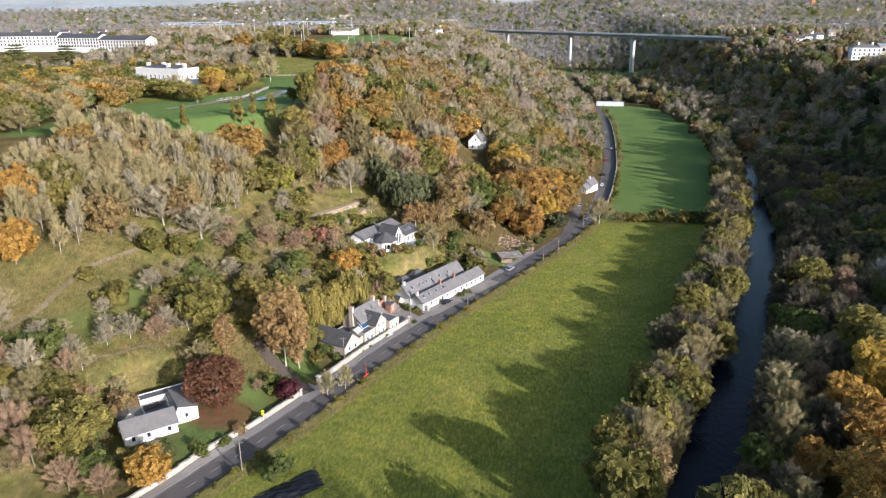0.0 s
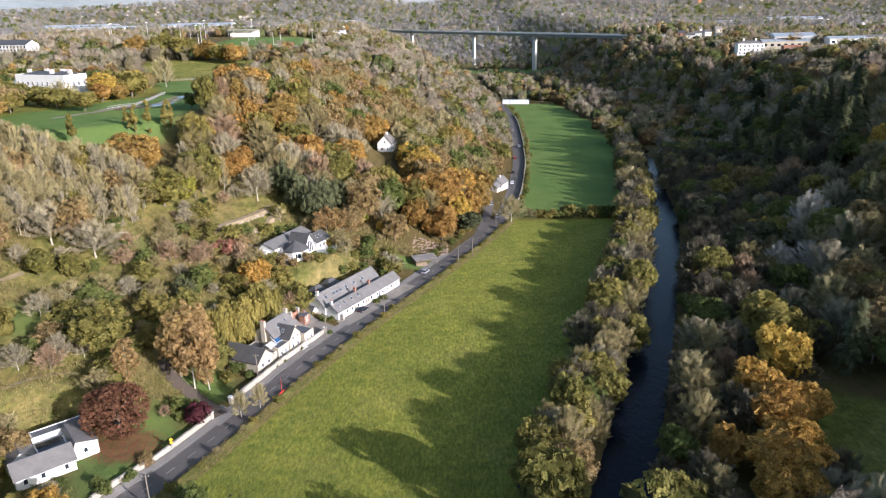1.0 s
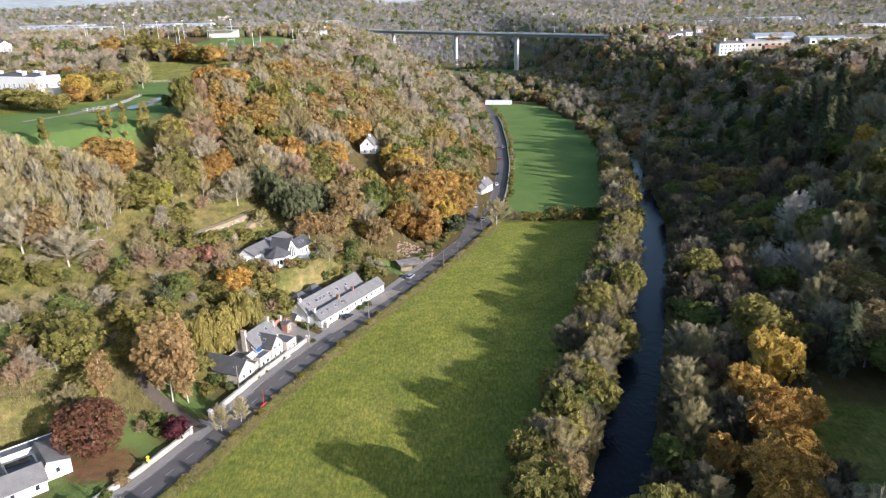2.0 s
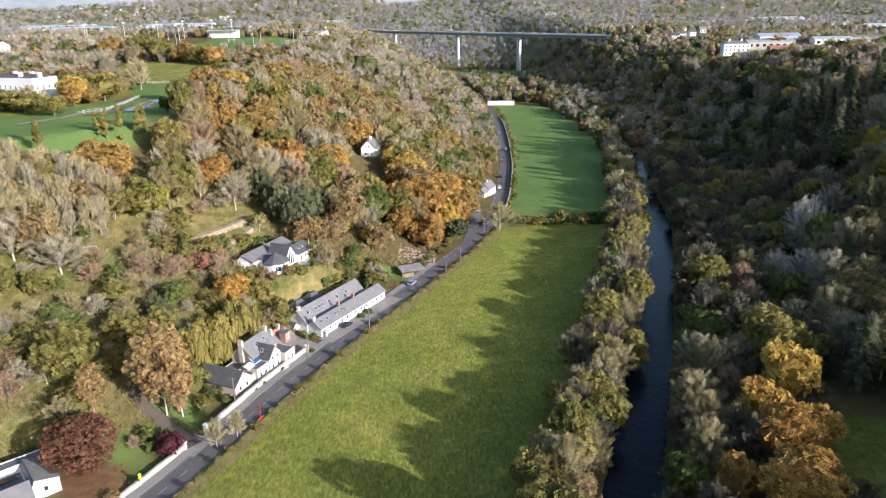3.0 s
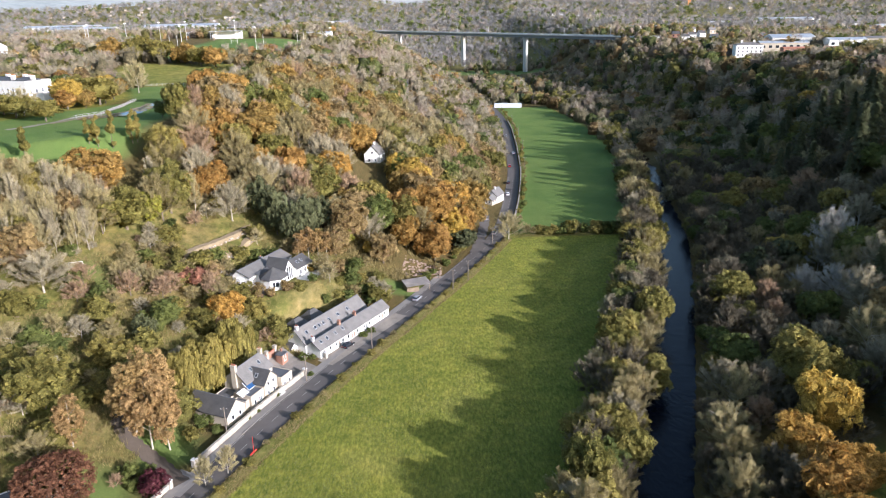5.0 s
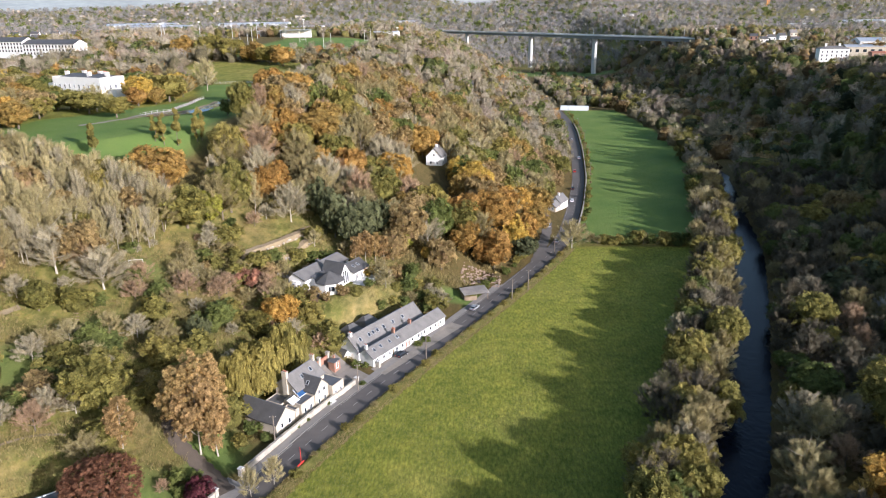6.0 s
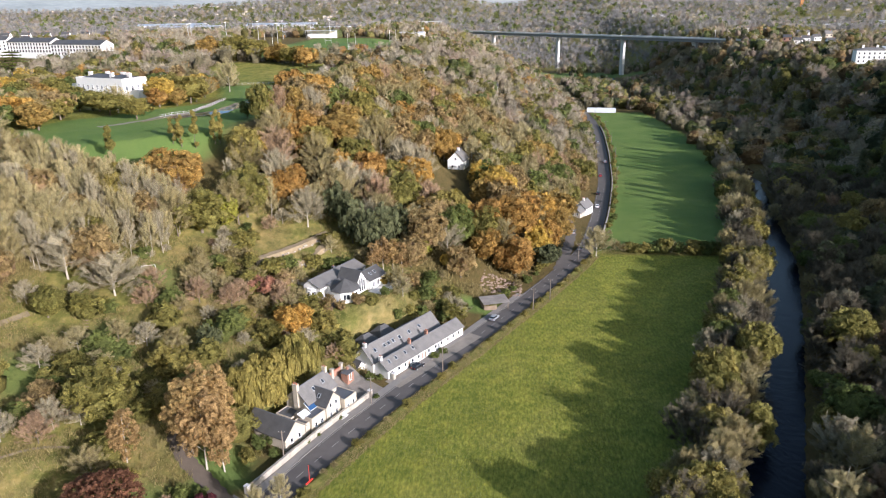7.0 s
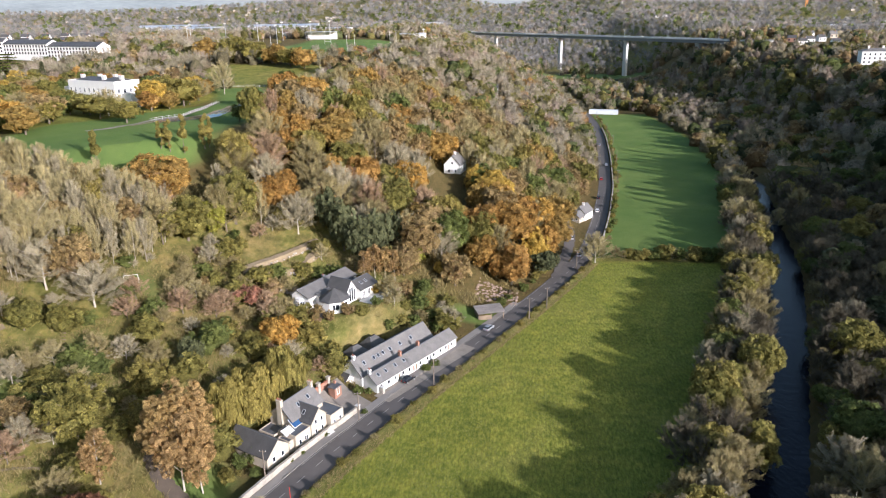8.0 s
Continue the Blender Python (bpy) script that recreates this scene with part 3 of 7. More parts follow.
def window(thing, m, w=1.0, h=1.2, frame_mat=None):
    """A framed pane in a wall that faces -y; m is the middle of its sill."""
    fm = frame_mat or PVC_WHITE
    f = piece("window", shared("frame%.1f_%.1f_%s" % (w, h, fm.name), lambda: ring_bm(w, h, 0.09, -0.07, 0.06, w > 1.1), fm), thing, m)
    piece("pane", shared("pane%.1f_%.1f" % (w, h), lambda: box_bm(-w / 2 + 0.08, w / 2 - 0.08, -0.025, 0.05, 0.08, h - 0.08), PANE), f, Matrix.Identity(4))
    piece("sill", shared("sill%.1f" % w, lambda: box_bm(-w / 2 - 0.08, w / 2 + 0.08, -0.16, 0.02, -0.09, -0.004), CONCRETE), f, Matrix.Identity(4))
    return f


def door(thing, m, w=1.0, h=2.1, material=None):
    d = piece("door", shared("doorframe%.1f" % w, lambda: ring_bm(w, h, 0.1, -0.07, 0.06), PVC_WHITE), thing, m)
    piece("leaf", shared("leaf%.1f_%s" % (w, (material or TIMBER).name), lambda: box_bm(-w / 2 + 0.1, w / 2 - 0.1, -0.03, 0.05, 0.02, h - 0.1), material or TIMBER), d, Matrix.Identity(4))
    return d


def gable_block(thing, m, length, width, eave, ridge, wall, roof, over=0.35, at=0.5, foot=-0.6):
    """A block with a ridge along x: walls with gables, two roof slopes, a ridge cap."""
    bm = bmesh.new()
    sec = [(0, foot), (width, foot), (width, eave), (width * at, ridge), (0, eave)]
    a = [bm.verts.new((0, y, z)) for y, z in sec]
    b = [bm.verts.new((length, y, z)) for y, z in sec]
    bm.faces.new(a[::-1])
    bm.faces.new(b)
    for i in range(5):
        j = (i + 1) % 5
        bm.faces.new((a[i], a[j], b[j], b[i]))
    bmesh.ops.recalc_face_normals(bm, faces=bm.faces)
    part("wall", bm, wall, thing, "", m)
    apex = width * at
    for y_low, sign in ((0, -1), (width, 1)):
        run = abs(apex - y_low)
        k = (ridge - eave) / run
        y_out = y_low + sign * over
        bm = bmesh.new()
        sec = [(y_out, eave - k * over + 0.02), (y_out, eave - k * over + 0.2), (apex, ridge + 0.2), (apex, ridge + 0.02)]
        n = max(2, int(length / 2))
        rows = [[bm.verts.new((-over + (length + 2 * over) * i / n, y, z + 0.03 * math.sin(i * 2.1))) for y, z in sec] for i in range(n + 1)]
        for r0, r1 in zip(rows, rows[1:]):
            for i in range(4):
                j = (i + 1) % 4
                bm.faces.new((r0[i], r0[j], r1[j], r1[i]))
        bm.faces.new(rows[0][::-1])
        bm.faces.new(rows[-1])
        bmesh.ops.recalc_face_normals(bm, faces=bm.faces)
        part("roof", bm, roof, thing, "", m)
    bm = box_bm(-over, length + over, apex - 0.14, apex + 0.14, ridge + 0.12, ridge + 0.27, bevel=0.05)
    part("ridge_cap", bm, LEAD, thing, "", m)


def flat_block(thing, m, x0, x1, y0, y1, height, wall, roof=None, lip=0.25):
    """A flat-roofed block with a parapet."""
    part("wall", box_bm(x0, x1, y0, y1, -0.6, height), wall, thing, "", m)
    bm = bmesh.new()
    for q in ((x0, x1, y0, y0 + 0.25), (x0, x1, y1 - 0.25, y1), (x0, x0 + 0.25, y0 + 0.25, y1 - 0.25), (x1 - 0.25, x1, y0 + 0.25, y1 - 0.25)):
        add_box(bm, *q, height + 0.004, height + lip)
    part("parapet", bm, wall, thing, "", m)
    part("roof", box_bm(x0 + 0.26, x1 - 0.26, y0 + 0.26, y1 - 0.26, height + 0.004, height + 0.1), roof or LEAD, thing, "", m)


def hip_block(thing, m, outline, eave, peak, wall, roof, over=0.4, foot=-0.6, cap=0.0):
    """Walls over an outline and a roof that rises from all sides to a peak."""
    bm = bmesh.new()
    add_prism(bm, outline, foot, eave)
    part("wall", bm, wall, thing, "", m)
    cx, cy = sum(p[0] for p in outline) / len(outline), sum(p[1] for p in outline) / len(outline)
    bm = bmesh.new()
    lo, mid, top = [], [], []
    for x, y in outline:
        v = Vector((x - cx, y - cy))
        o = v * (1 + over / v.length)
        lo.append(bm.verts.new((cx + o.x, cy + o.y, eave + 0.004)))
        mid.append(bm.verts.new((cx + o.x, cy + o.y, eave + 0.2)))
        top.append(bm.verts.new((cx + v.x * cap, cy + v.y * cap * 0.3, peak)))
    n = len(outline)
    for i in range(n):
        j = (i + 1) % n
        bm.faces.new((lo[i], lo[j], mid[j], mid[i]))
        bm.faces.new((mid[i], mid[j], top[j], top[i]))
    bm.faces.new(lo[::-1])
    bmesh.ops.remove_doubles(bm, verts=top, dist=0.01)
    part("roof", bm, roof, thing, "", m)


def chimney(thing, m, z0, z1, w=0.8, d=0.6, material=None, pots=2):
    bm = bmesh.new()
    add_box(bm, -w / 2, w / 2, -d / 2, d / 2, z0, z1 - 0.25)
    add_box(bm, -w / 2 - 0.08, w / 2 + 0.08, -d / 2 - 0.08, d / 2 + 0.08, z1 - 0.246, z1)
    c = part("chimney", bm, material or RENDER_CREAM, thing, "", m)
    for i in range(pots):
        bm = bmesh.new()
        x = (i - (pots - 1) / 2) * w / max(1, pots)
        add_tube(bm, [(x, 0, z1), (x, 0, z1 + 0.35), (x, 0, z1 + 0.4)], [0.14, 0.11, 0.13], 8)
        part("chimney_pot", bm, TERRACOTTA, c)


def skylight(thing, m, w=0.8, h=1.15):
    """A roof window that lies in the plane of m's x and y."""
    f = piece("skylight", shared("skyframe%.1f" % w, lambda: ring_flat(w, h), METAL_PALE), thing, m)
    piece("pane", shared("skypane%.1f" % w, lambda: box_bm(-w / 2 + 0.08, w / 2 - 0.08, -h / 2 + 0.08, h / 2 - 0.08, 0.0, 0.06), PANE), f, Matrix.Identity(4))


def ring_flat(w, h):
    bm = bmesh.new()
    for q in ((-w / 2, w / 2, -h / 2, -h / 2 + 0.09), (-w / 2, w / 2, h / 2 - 0.09, h / 2), (-w / 2, -w / 2 + 0.09, -h / 2 + 0.09, h / 2 - 0.09), (w / 2 - 0.09, w / 2, -h / 2 + 0.09, h / 2 - 0.09)):
        add_box(bm, *q, -0.05, 0.1)
    return bm


def on_slope(m, x, y, eave, ridge, apex, rise=0.22):
    """A pose on the front slope of a block, x along, y up the slope's plan."""
    k = (ridge - eave) / apex
    return m @ pose(x, y, eave + k * y + rise, math.degrees(math.atan(k)), 0, 0)


def thing_at(name, label, category, m, group=""):
    ob = tagged(new(name), label, category, group)
    ob.matrix_basis = m
    return ob


I4 = Matrix.Identity(4)

# long white cottage range beside the road, two parallel roofs
t = thing_at("cottage_row", "long low white cottage row with twin grey slate roofs", "house", pose(-29.5, 199.4, 0.05, 0, 0, 58.6))
gable_block(t, pose(0, 0, 0), 34.0, 5.4, 2.7, 4.7, RENDER_WHITE, SLATE)
gable_block(t, pose(-0.3, 5.0, 0.1), 29.5, 7.2, 3.4, 6.9, RENDER_WHITE, SLATE)
for x, w in ((1.6, 1.0), (4.4, 1.0), (7.0, 0.8), (10.2, 1.0), (12.8, 1.0), (17.4, 1.0), (20.6, 1.0), (23.4, 1.0), (26.4, 1.0), (29.0, 1.0), (31.8, 1.0)):
    window(t, pose(x, 0, 0.95), w, 1.15)
for x, c in ((8.6, TIMBER), (14.6, BRICK), (15.8, TIMBER), (22.0, LEAD), (30.4, TIMBER)):
    door(t, pose(x, 0, 0.05), 0.95, 2.05, c)
for x in (2.2, 5.0, 8.8, 12.2):
    skylight(t, on_slope(I4, x, 1.5, 2.7, 4.7, 2.7))
for x in (3.0, 6.8, 8.5, 10.4, 13.2, 17.4, 22.0):
    skylight(t, on_slope(pose(-0.3, 5.0, 0.1), x, 1.9, 3.4, 6.9, 3.6), 0.95)
for x, y, z1, k in ((-0.1, 2.8, 6.0, RENDER_WHITE), (12.0, 2.9, 6.1, BRICK), (19.6, 2.9, 6.0, BRICK), (0.2, 8.6, 8.0, RENDER_WHITE)):
    chimney(t, pose(x + 0.4, y, 0, 0, 0, 90), 3.0, z1, 0.85, 0.6, k)
gable_block(t, pose(-0.2, 8.2, 0, 0, 0, 90), 3.4, 3.0, 2.3, 3.6, RENDER_WHITE, SLATE_DARK)
window(t, pose(-0.35, 9.4, 1.0, 0, 0, -90), 0.8, 1.2)
hip_block(t, pose(7.2, 14.6, 0.3), [(-3, -2.4), (3, -2.4), (3, 2.4), (-3, 2.4)], 3.9, 6.5, RENDER_WHITE, SLATE_DARK, cap=0.35)
hip_block(t, pose(14.4, 14.8, 0.3), [(-3, -2.4), (3, -2.4), (3, 2.4), (-3, 2.4)], 3.9, 6.5, RENDER_WHITE, SLATE_DARK, cap=0.35)
gable_block(t, pose(19.0, 12.0, 0.1), 10.0, 3.6, 2.5, 3.6, RENDER_WHITE, SLATE_DARK)

# cream house with wings behind the road wall
t = thing_at("cream_house", "cream rendered house with slate roofs and tall chimney", "house", pose(-47.0, 166.0, 0.3, 0, 0, 65.1))
w1 = pose(6.3, -0.6, 0, 0, 0, 90)
gable_block(t, w1, 11.8, 6.6, 3.0, 5.7, RENDER_CREAM, SLATE_DARK)
window(t, w1 @ pose(0, 2.0, 1.0, 0, 0, -90), 0.9, 1.3)
window(t, w1 @ pose(0, 4.6, 1.0, 0, 0, -90), 0.9, 1.3)
w2 = pose(11.0, 2.3, 0)
gable_block(t, w2, 10.4, 6.8, 5.1, 8.2, RENDER_CREAM, SLATE)
for x, y in ((4.0, 1.6), (7.6, 1.9)):
    skylight(t, on_slope(w2, x, y, 5.1, 8.2, 3.4), 0.8)
w3 = pose(18.4, -1.2, 0, 0, 0, 90)
gable_block(t, w3, 6.6, 5.2, 4.4, 7.0, RENDER_CREAM, SLATE_DARK)
for y, z in ((1.5, 0.9), (3.7, 0.9), (1.6, 3.3), (3.6, 3.3)):
    window(t, w3 @ pose(0, y, z, 0, 0, -90), 0.85, 1.25)
skylight(t, w3 @ pose(3.0, 4.0, 5.8, -45, 0, 0), 0.8)
flat_block(t, I4, 18.6, 23.2, -2.4, 3.6, 3.5, RENDER_CREAM)
window(t, pose(21.9, -2.4, 1.0), 0.8, 1.3)
door(t, pose(19.8, -2.4, 0.1), 1.0, 2.1, LEAD)
flat_block(t, I4, 8.2, 13.1, -1.0, 4.2, 3.4, RENDER_CREAM)
window(t, pose(9.6, -1.0, 0.9), 0.9, 1.3)
window(t, pose(11.6, -1.0, 0.9), 1.2, 1.3)
flat_block(t, I4, 6.7, 8.1, -0.4, 3.0, 2.7, RENDER_CREAM)
chimney(t, pose(10.9, 5.7, 0, 0, 0, 90), 0.2, 9.6, 1.3, 0.8, RENDER_CREAM, 3)
chimney(t, pose(21.3, 5.7, 0, 0, 0, 90), 4.0, 9.4, 1.1, 0.7, RENDER_CREAM, 2)
flat_block(t, I4, 7.0, 10.9, 4.3, 9.0, 2.7, RENDER_CREAM)
part("solar_panel", box_bm(-1.5, 1.5, -1.2, 1.2, 0, 0.08), SOLAR, t, "blue solar panel in a pale frame", pose(12.2, 2.4, 4.5, 38, 0, 0))
part("panel_frame", ring_flat(3.2, 2.6), PVC_WHITE, t, "", pose(12.2, 2.4, 4.45, 38, 0, 0))
part("panel_stand", box_bm(-1.5, 1.5, -0.2, 0.9, 3.45, 4.3), RENDER_CREAM, t, "", pose(12.2, 2.4, 0))
bm = bmesh.new()
for i in range(5):
    add_box(bm, -1.4 + i * 0.65, -1.34 + i * 0.65, -1.0, 1.0, 0.0, 0.1)
part("glazing_bars", bm, PVC_WHITE, t, "", pose(8.9, 1.8, 3.85, 25, 0, 0))
part("roof_glazing", box_bm(-1.45, 1.35, -1.0, 1.0, -0.05, 0.02), POLY, t, "pale glass conservatory roof", pose(8.9, 1.8, 3.85, 25, 0, 0))
for i in range(3):
    part("step", box_bm(16.4 - i * 0.25, 18.2 + i * 0.1, -2.9 - i * 0.35, -1.25, -0.3, 0.6 - i * 0.2), CONCRETE, t)

# white house with grey roofs on the slope
t = thing_at("hillside_villa", "white modern villa with grey roofs and octagonal bay", "house", pose(-50.0, 222.0, 12.3, 0, 0, 65.1))
gable_block(t, pose(-0.2, 3.4, 0), 22.0, 6.4, 3.6, 5.3, RENDER_WHITE, SLATE, 0.3, 0.68)
gable_block(t, pose(2.6, 0.4, 0), 16.0, 3.2, 3.0, 4.0, RENDER_WHITE, SLATE_DARK, 0.25, 0.85)
octo = [(4.6 + 4.3 * math.cos(a * math.tau / 8 + 0.39), -1.9 + 4.0 * math.sin(a * math.tau / 8 + 0.39)) for a in range(8)]
hip_block(t, I4, octo, 3.2, 6.2, RENDER_WHITE, SLATE_DARK, 0.5)
for a in (4, 5, 6, 7):
    th = (a + 0.5) * math.tau / 8 + 0.39
    window(t, pose(4.6 + 3.97 * math.cos(th), -1.9 + 3.70 * math.sin(th), 0.9, 0, 0, math.degrees(th) + 90), 2.3, 1.7, PVC_WHITE)
w4 = pose(13.0, -3.4, 0, 0, 0, 90)
gable_block(t, w4, 7.0, 5.0, 3.4, 6.8, RENDER_WHITE, SLATE_DARK, 0.35)
for y, h in ((1.1, 3.4), (2.1, 4.2), (3.1, 4.2)):
    window(t, w4 @ pose(0, y, 0.4, 0, 0, -90), 0.9, h)
window(t, w4 @ pose(0, 4.3, 1.0, 0, 0, -90), 0.9, 1.2)
w5 = pose(13.2, -4.8, 0)
gable_block(t, w5, 8.0, 7.4, 3.0, 5.0, RENDER_WHITE, SLATE_DARK)
for x in (2.6, 4.8):
    skylight(t, on_slope(w5, x, 1.9, 3.0, 5.0, 3.7))
for x in (1.6, 4.0, 6.4):
    window(t, w5 @ pose(x, 0, 0.6), 1.2, 1.8)
bay = [(0.8 + 2.0 * math.cos(a * math.tau / 8 + 0.39), 7.0 + 2.0 * math.sin(a * math.tau / 8 + 0.39)) for a in range(8)]
bm = bmesh.new()
add_prism(bm, bay, -0.6, 3.1)
part("bay", bm, RENDER_WHITE, t)
for a in (3, 4, 5, 6):
    th = (a + 0.5) * math.tau / 8 + 0.39
    window(t, pose(0.8 + 1.86 * math.cos(th), 7.0 + 1.86 * math.sin(th), 1.0, 0, 0, math.degrees(th) + 90), 1.2, 1.4)
part("patio", box_bm(12.0, 21.0, -10.0, -4.9, -1.4, 0.1), CONCRETE, t, "pale paved terrace")
chimney(t, pose(12.0, 8.2, 0), 3.6, 6.0, 0.9, 0.7, LEAD, 1)
for x0, x1, y0, y1 in ((12.0, 21.0, -10.0, -9.9), (20.9, 21.0, -9.88, -4.9)):
    bm = bmesh.new()
    n = 9
    for i in range(n + 1):
        x, y = x0 + (x1 - x0 - 0.1) * i / n, y0 + (y1 - y0 - 0.1) * i / n
        add_box(bm, x, x + 0.08, y, y + 0.08, 0.104, 1.0)
    add_box(bm, x0, x1, y0, y1, 1.004, 1.08)
    part("railing", bm, METAL_PALE, t)

# white farmhouse group by the near bend
t = thing_at("bungalow", "white rambling bungalow with weathered slate roofs", "house", pose(-83.2, 114.3, 1.8, 0, 0, 40))
gable_block(t, pose(1.2, 1.2, 0), 11.2, 6.6, 2.6, 4.7, RENDER_WHITE, SLATE)
window(t, pose(10.6, 1.2, 0.9), 0.9, 1.3)
window(t, pose(6.2, 1.2, 0.9), 0.9, 1.3)
window(t, pose(3.0, 1.2, 0.9), 0.9, 1.3)
w6 = pose(17.8, 4.4, 0, 0, 0, 90)
gable_block(t, w6, 9.4, 4.8, 3.2, 4.2, RENDER_WHITE, SLATE, 0.15, 0.9)
window(t, w6 @ pose(0, 2.6, 1.2, 0, 0, -90), 0.9, 1.2)
window(t, w6 @ pose(0, 0.9, 1.9, 0, 0, -90), 0.4, 0.4)
flat_block(t, I4, 7.0, 18.6, 13.9, 17.0, 3.3, RENDER_WHITE)
for x in (9.0, 12.4, 16.0):
    window(t, pose(x, 13.9, 1.4), 0.9, 0.5)
window(t, pose(18.6, 15.4, 0.9, 0, 0, 90), 1.1, 1.4)
gable_block(t, pose(6.4, 7.9, 0, 0, 0, 90), 8.0, 5.4, 2.6, 4.4, RENDER_WHITE, SLATE)
flat_block(t, I4, 6.9, 12.7, 8.0, 12.2, 2.5, RENDER_WHITE)
part("yard_roof", box_bm(7.2, 12.4, 10.2, 12.0, 2.8, 2.9), PANE, t)
part("lean_to", box_bm(8.5, 13.5, 17.02, 19.2, -0.5, 2.4), LEAD, t)
part("lean_to", box_bm(2.5, 6.0, 16.2, 18.6, -0.5, 2.2), LEAD, t)

# white gabled house among the trees
def small_house(name, label, x, y, rz, length, width, eave, ridge, wall, roof, chim=True, floors=1, z=None):
    t = thing_at(name, label, "house", pose(x, y, ground_z(x, y) if z is None else z, 0, 0, rz))
    m = pose(-length / 2, -width / 2, 0)
    gable_block(t, m, length, width, eave, ridge, wall, roof, foot=-2.0)
    for f in range(floors):
        for i in range(max(2, int(length / 3))):
            window(t, m @ pose((i + 0.5) * length / max(2, int(length / 3)), 0, 0.9 + 2.6 * f), 1.0, 1.2)
        for s in (0.3, 0.7):
            window(t, m @ pose(0, width * s, 0.9 + 2.6 * f, 0, 0, -90), 0.9, 1.2)
    if floors == 1 and ridge - eave > 2.4:
        window(t, m @ pose(0, width * 0.5, eave + 0.2, 0, 0, -90), 0.9, 1.1)
    if chim:
        chimney(t, pose(0, 0, 0, 0, 0, 90), eave, ridge + 1.2, 0.9, 0.7, wall, 2)
    return t


small_house("gabled_house", "white gabled house with brown slate roof among trees", -22.0, 346.5, 78, 8.6, 7.4, 4.2, 8.0, RENDER_WHITE, SLATE, z=26.0)
small_house("roadside_cottage", "small pale cottage with grey roof beside the road", 36.0, 366, 62, 9, 6.0, 3.2, 6.0, RENDER_WHITE, SLATE)
small_house("lodge", "low pale outbuilding beside the cottage", 33.0, 359, 62, 6, 4.5, 2.4, 4.4, RENDER_CREAM, SLATE, False)
small_house("upper_house", "white gabled house high in the wood", -9.3, 436, 70, 9, 7, 4.2, 8.0, RENDER_WHITE, SLATE)
small_house("upper_house", "white roofed house high in the wood", -22.0, 462, 20, 11, 7, 3.2, 6.0, RENDER_WHITE, SLATE_DARK)
small_house("upper_house", "low white house on the wooded spur", -16, 575, 5, 12, 7, 3.0, 5.6, RENDER_WHITE, SLATE_DARK)

# open shed with a tin roof by the road
t = thing_at("open_shed", "timber shed with rusty pale corrugated iron roof", "shed", pose(-6.0, 246.5, 0.1, 0, 0, 20))
for x, y in ((0, 0), (4, 0), (8, 0), (0, 4.5), (4, 4.5), (8, 4.5)):
    part("post", box_bm(x - 0.09, x + 0.09, y - 0.09, y + 0.09, -0.4, 2.3), TIMBER, t)
part("back_wall", box_bm(-0.1, 8.1, 4.62, 4.74, -0.2, 2.3), TIMBER, t)
part("side_wall", box_bm(-0.24, -0.12, -0.1, 4.6, -0.2, 2.3), TIMBER, t)
part("front_boards", box_bm(0.1, 3.9, -0.22, -0.1, -0.2, 1.6), TIMBER, t)
bm = bmesh.new()
cols = 36
top = [[bm.verts.new((-0.5 + 9.0 * i / cols, y, z + (0.05 if i % 2 else 0))) for i in range(cols + 1)] for y, z in ((-0.7, 2.35), (5.2, 2.95))]
for i in range(cols):
    bm.faces.new((top[0][i], top[0][i + 1], top[1][i + 1], top[1][i]))
bmesh.ops.solidify(bm, geom=bm.faces[:], thickness=0.04)
part("tin_roof", bm, TIN, t, "pale corrugated iron sheets")

# brick garden wall with pale pillars behind the yard, and a small brick store at its end
t = thing_at("garden_wall", "red brick garden wall between pale stone pillars", "wall", pose(-44.6, 190.2, ground_z(-43.5, 193) - 0.2, 0, 0, 66))
for k in range(2):
    part("brick_panel", box_bm(0.4 + k * 3.8, 3.4 + k * 3.8, -0.15, 0.15, -1.5, 1.9), BRICK, t)
    part("coping", box_bm(0.36 + k * 3.8, 3.44 + k * 3.8, -0.22, 0.22, 1.904, 2.02, bevel=0.03), TERRACOTTA, t)
for k in range(3):
    bm = box_bm(-0.39 + k * 3.8, 0.39 + k * 3.8, -0.4, 0.4, -1.5, 2.7)
    add_box(bm, -0.5 + k * 3.8, 0.5 + k * 3.8, -0.5, 0.5, 2.704, 2.95)
    part("pillar", bm, WALL_STONE, t)
t = thing_at("brick_store", "small red brick store with a flat felt roof", "outbuilding", pose(-41.3, 194.6, ground_z(-41.3, 194.6) - 0.2, 0, 0, 66))
part("wall", box_bm(0, 2.6, -2.6, -0.45, -1.0, 2.0), BRICK, t)
part("roof", box_bm(-0.15, 2.75, -2.75, -0.3, 2.004, 2.16, bevel=0.04), LEAD, t)
door(t, pose(1.2, -2.6, 0.05), 0.9, 1.85, TIMBER)
part("chimney_stub", box_bm(2.0, 2.5, -1.1, -0.6, 2.164, 2.9), BRICK, t)

# the big white house on the plateau
t = thing_at("mansion", "large white classical mansion with many tall chimneys", "house", pose(-220.0, 384.0, ground_z(-203, 377), 0, 0, -24))
flat_block(t, I4, 0, 36, 0, 14, 11.6, RENDER_WHITE, SLATE_DARK, 0.7)
flat_block(t, I4, -7, -0.1, 2, 12, 8.0, RENDER_WHITE, SLATE_DARK, 0.6)
flat_block(t, I4, 36.1, 43, 3, 12, 6.0, RENDER_WHITE, SLATE_DARK, 0.5)
hip_block(t, pose(12, 7, 11.7), [(-10, -5), (10, -5), (10, 5), (-10, 5)], 0.1, 2.0, RENDER_WHITE, SLATE_DARK, 0.2, 0.0, 0.4)
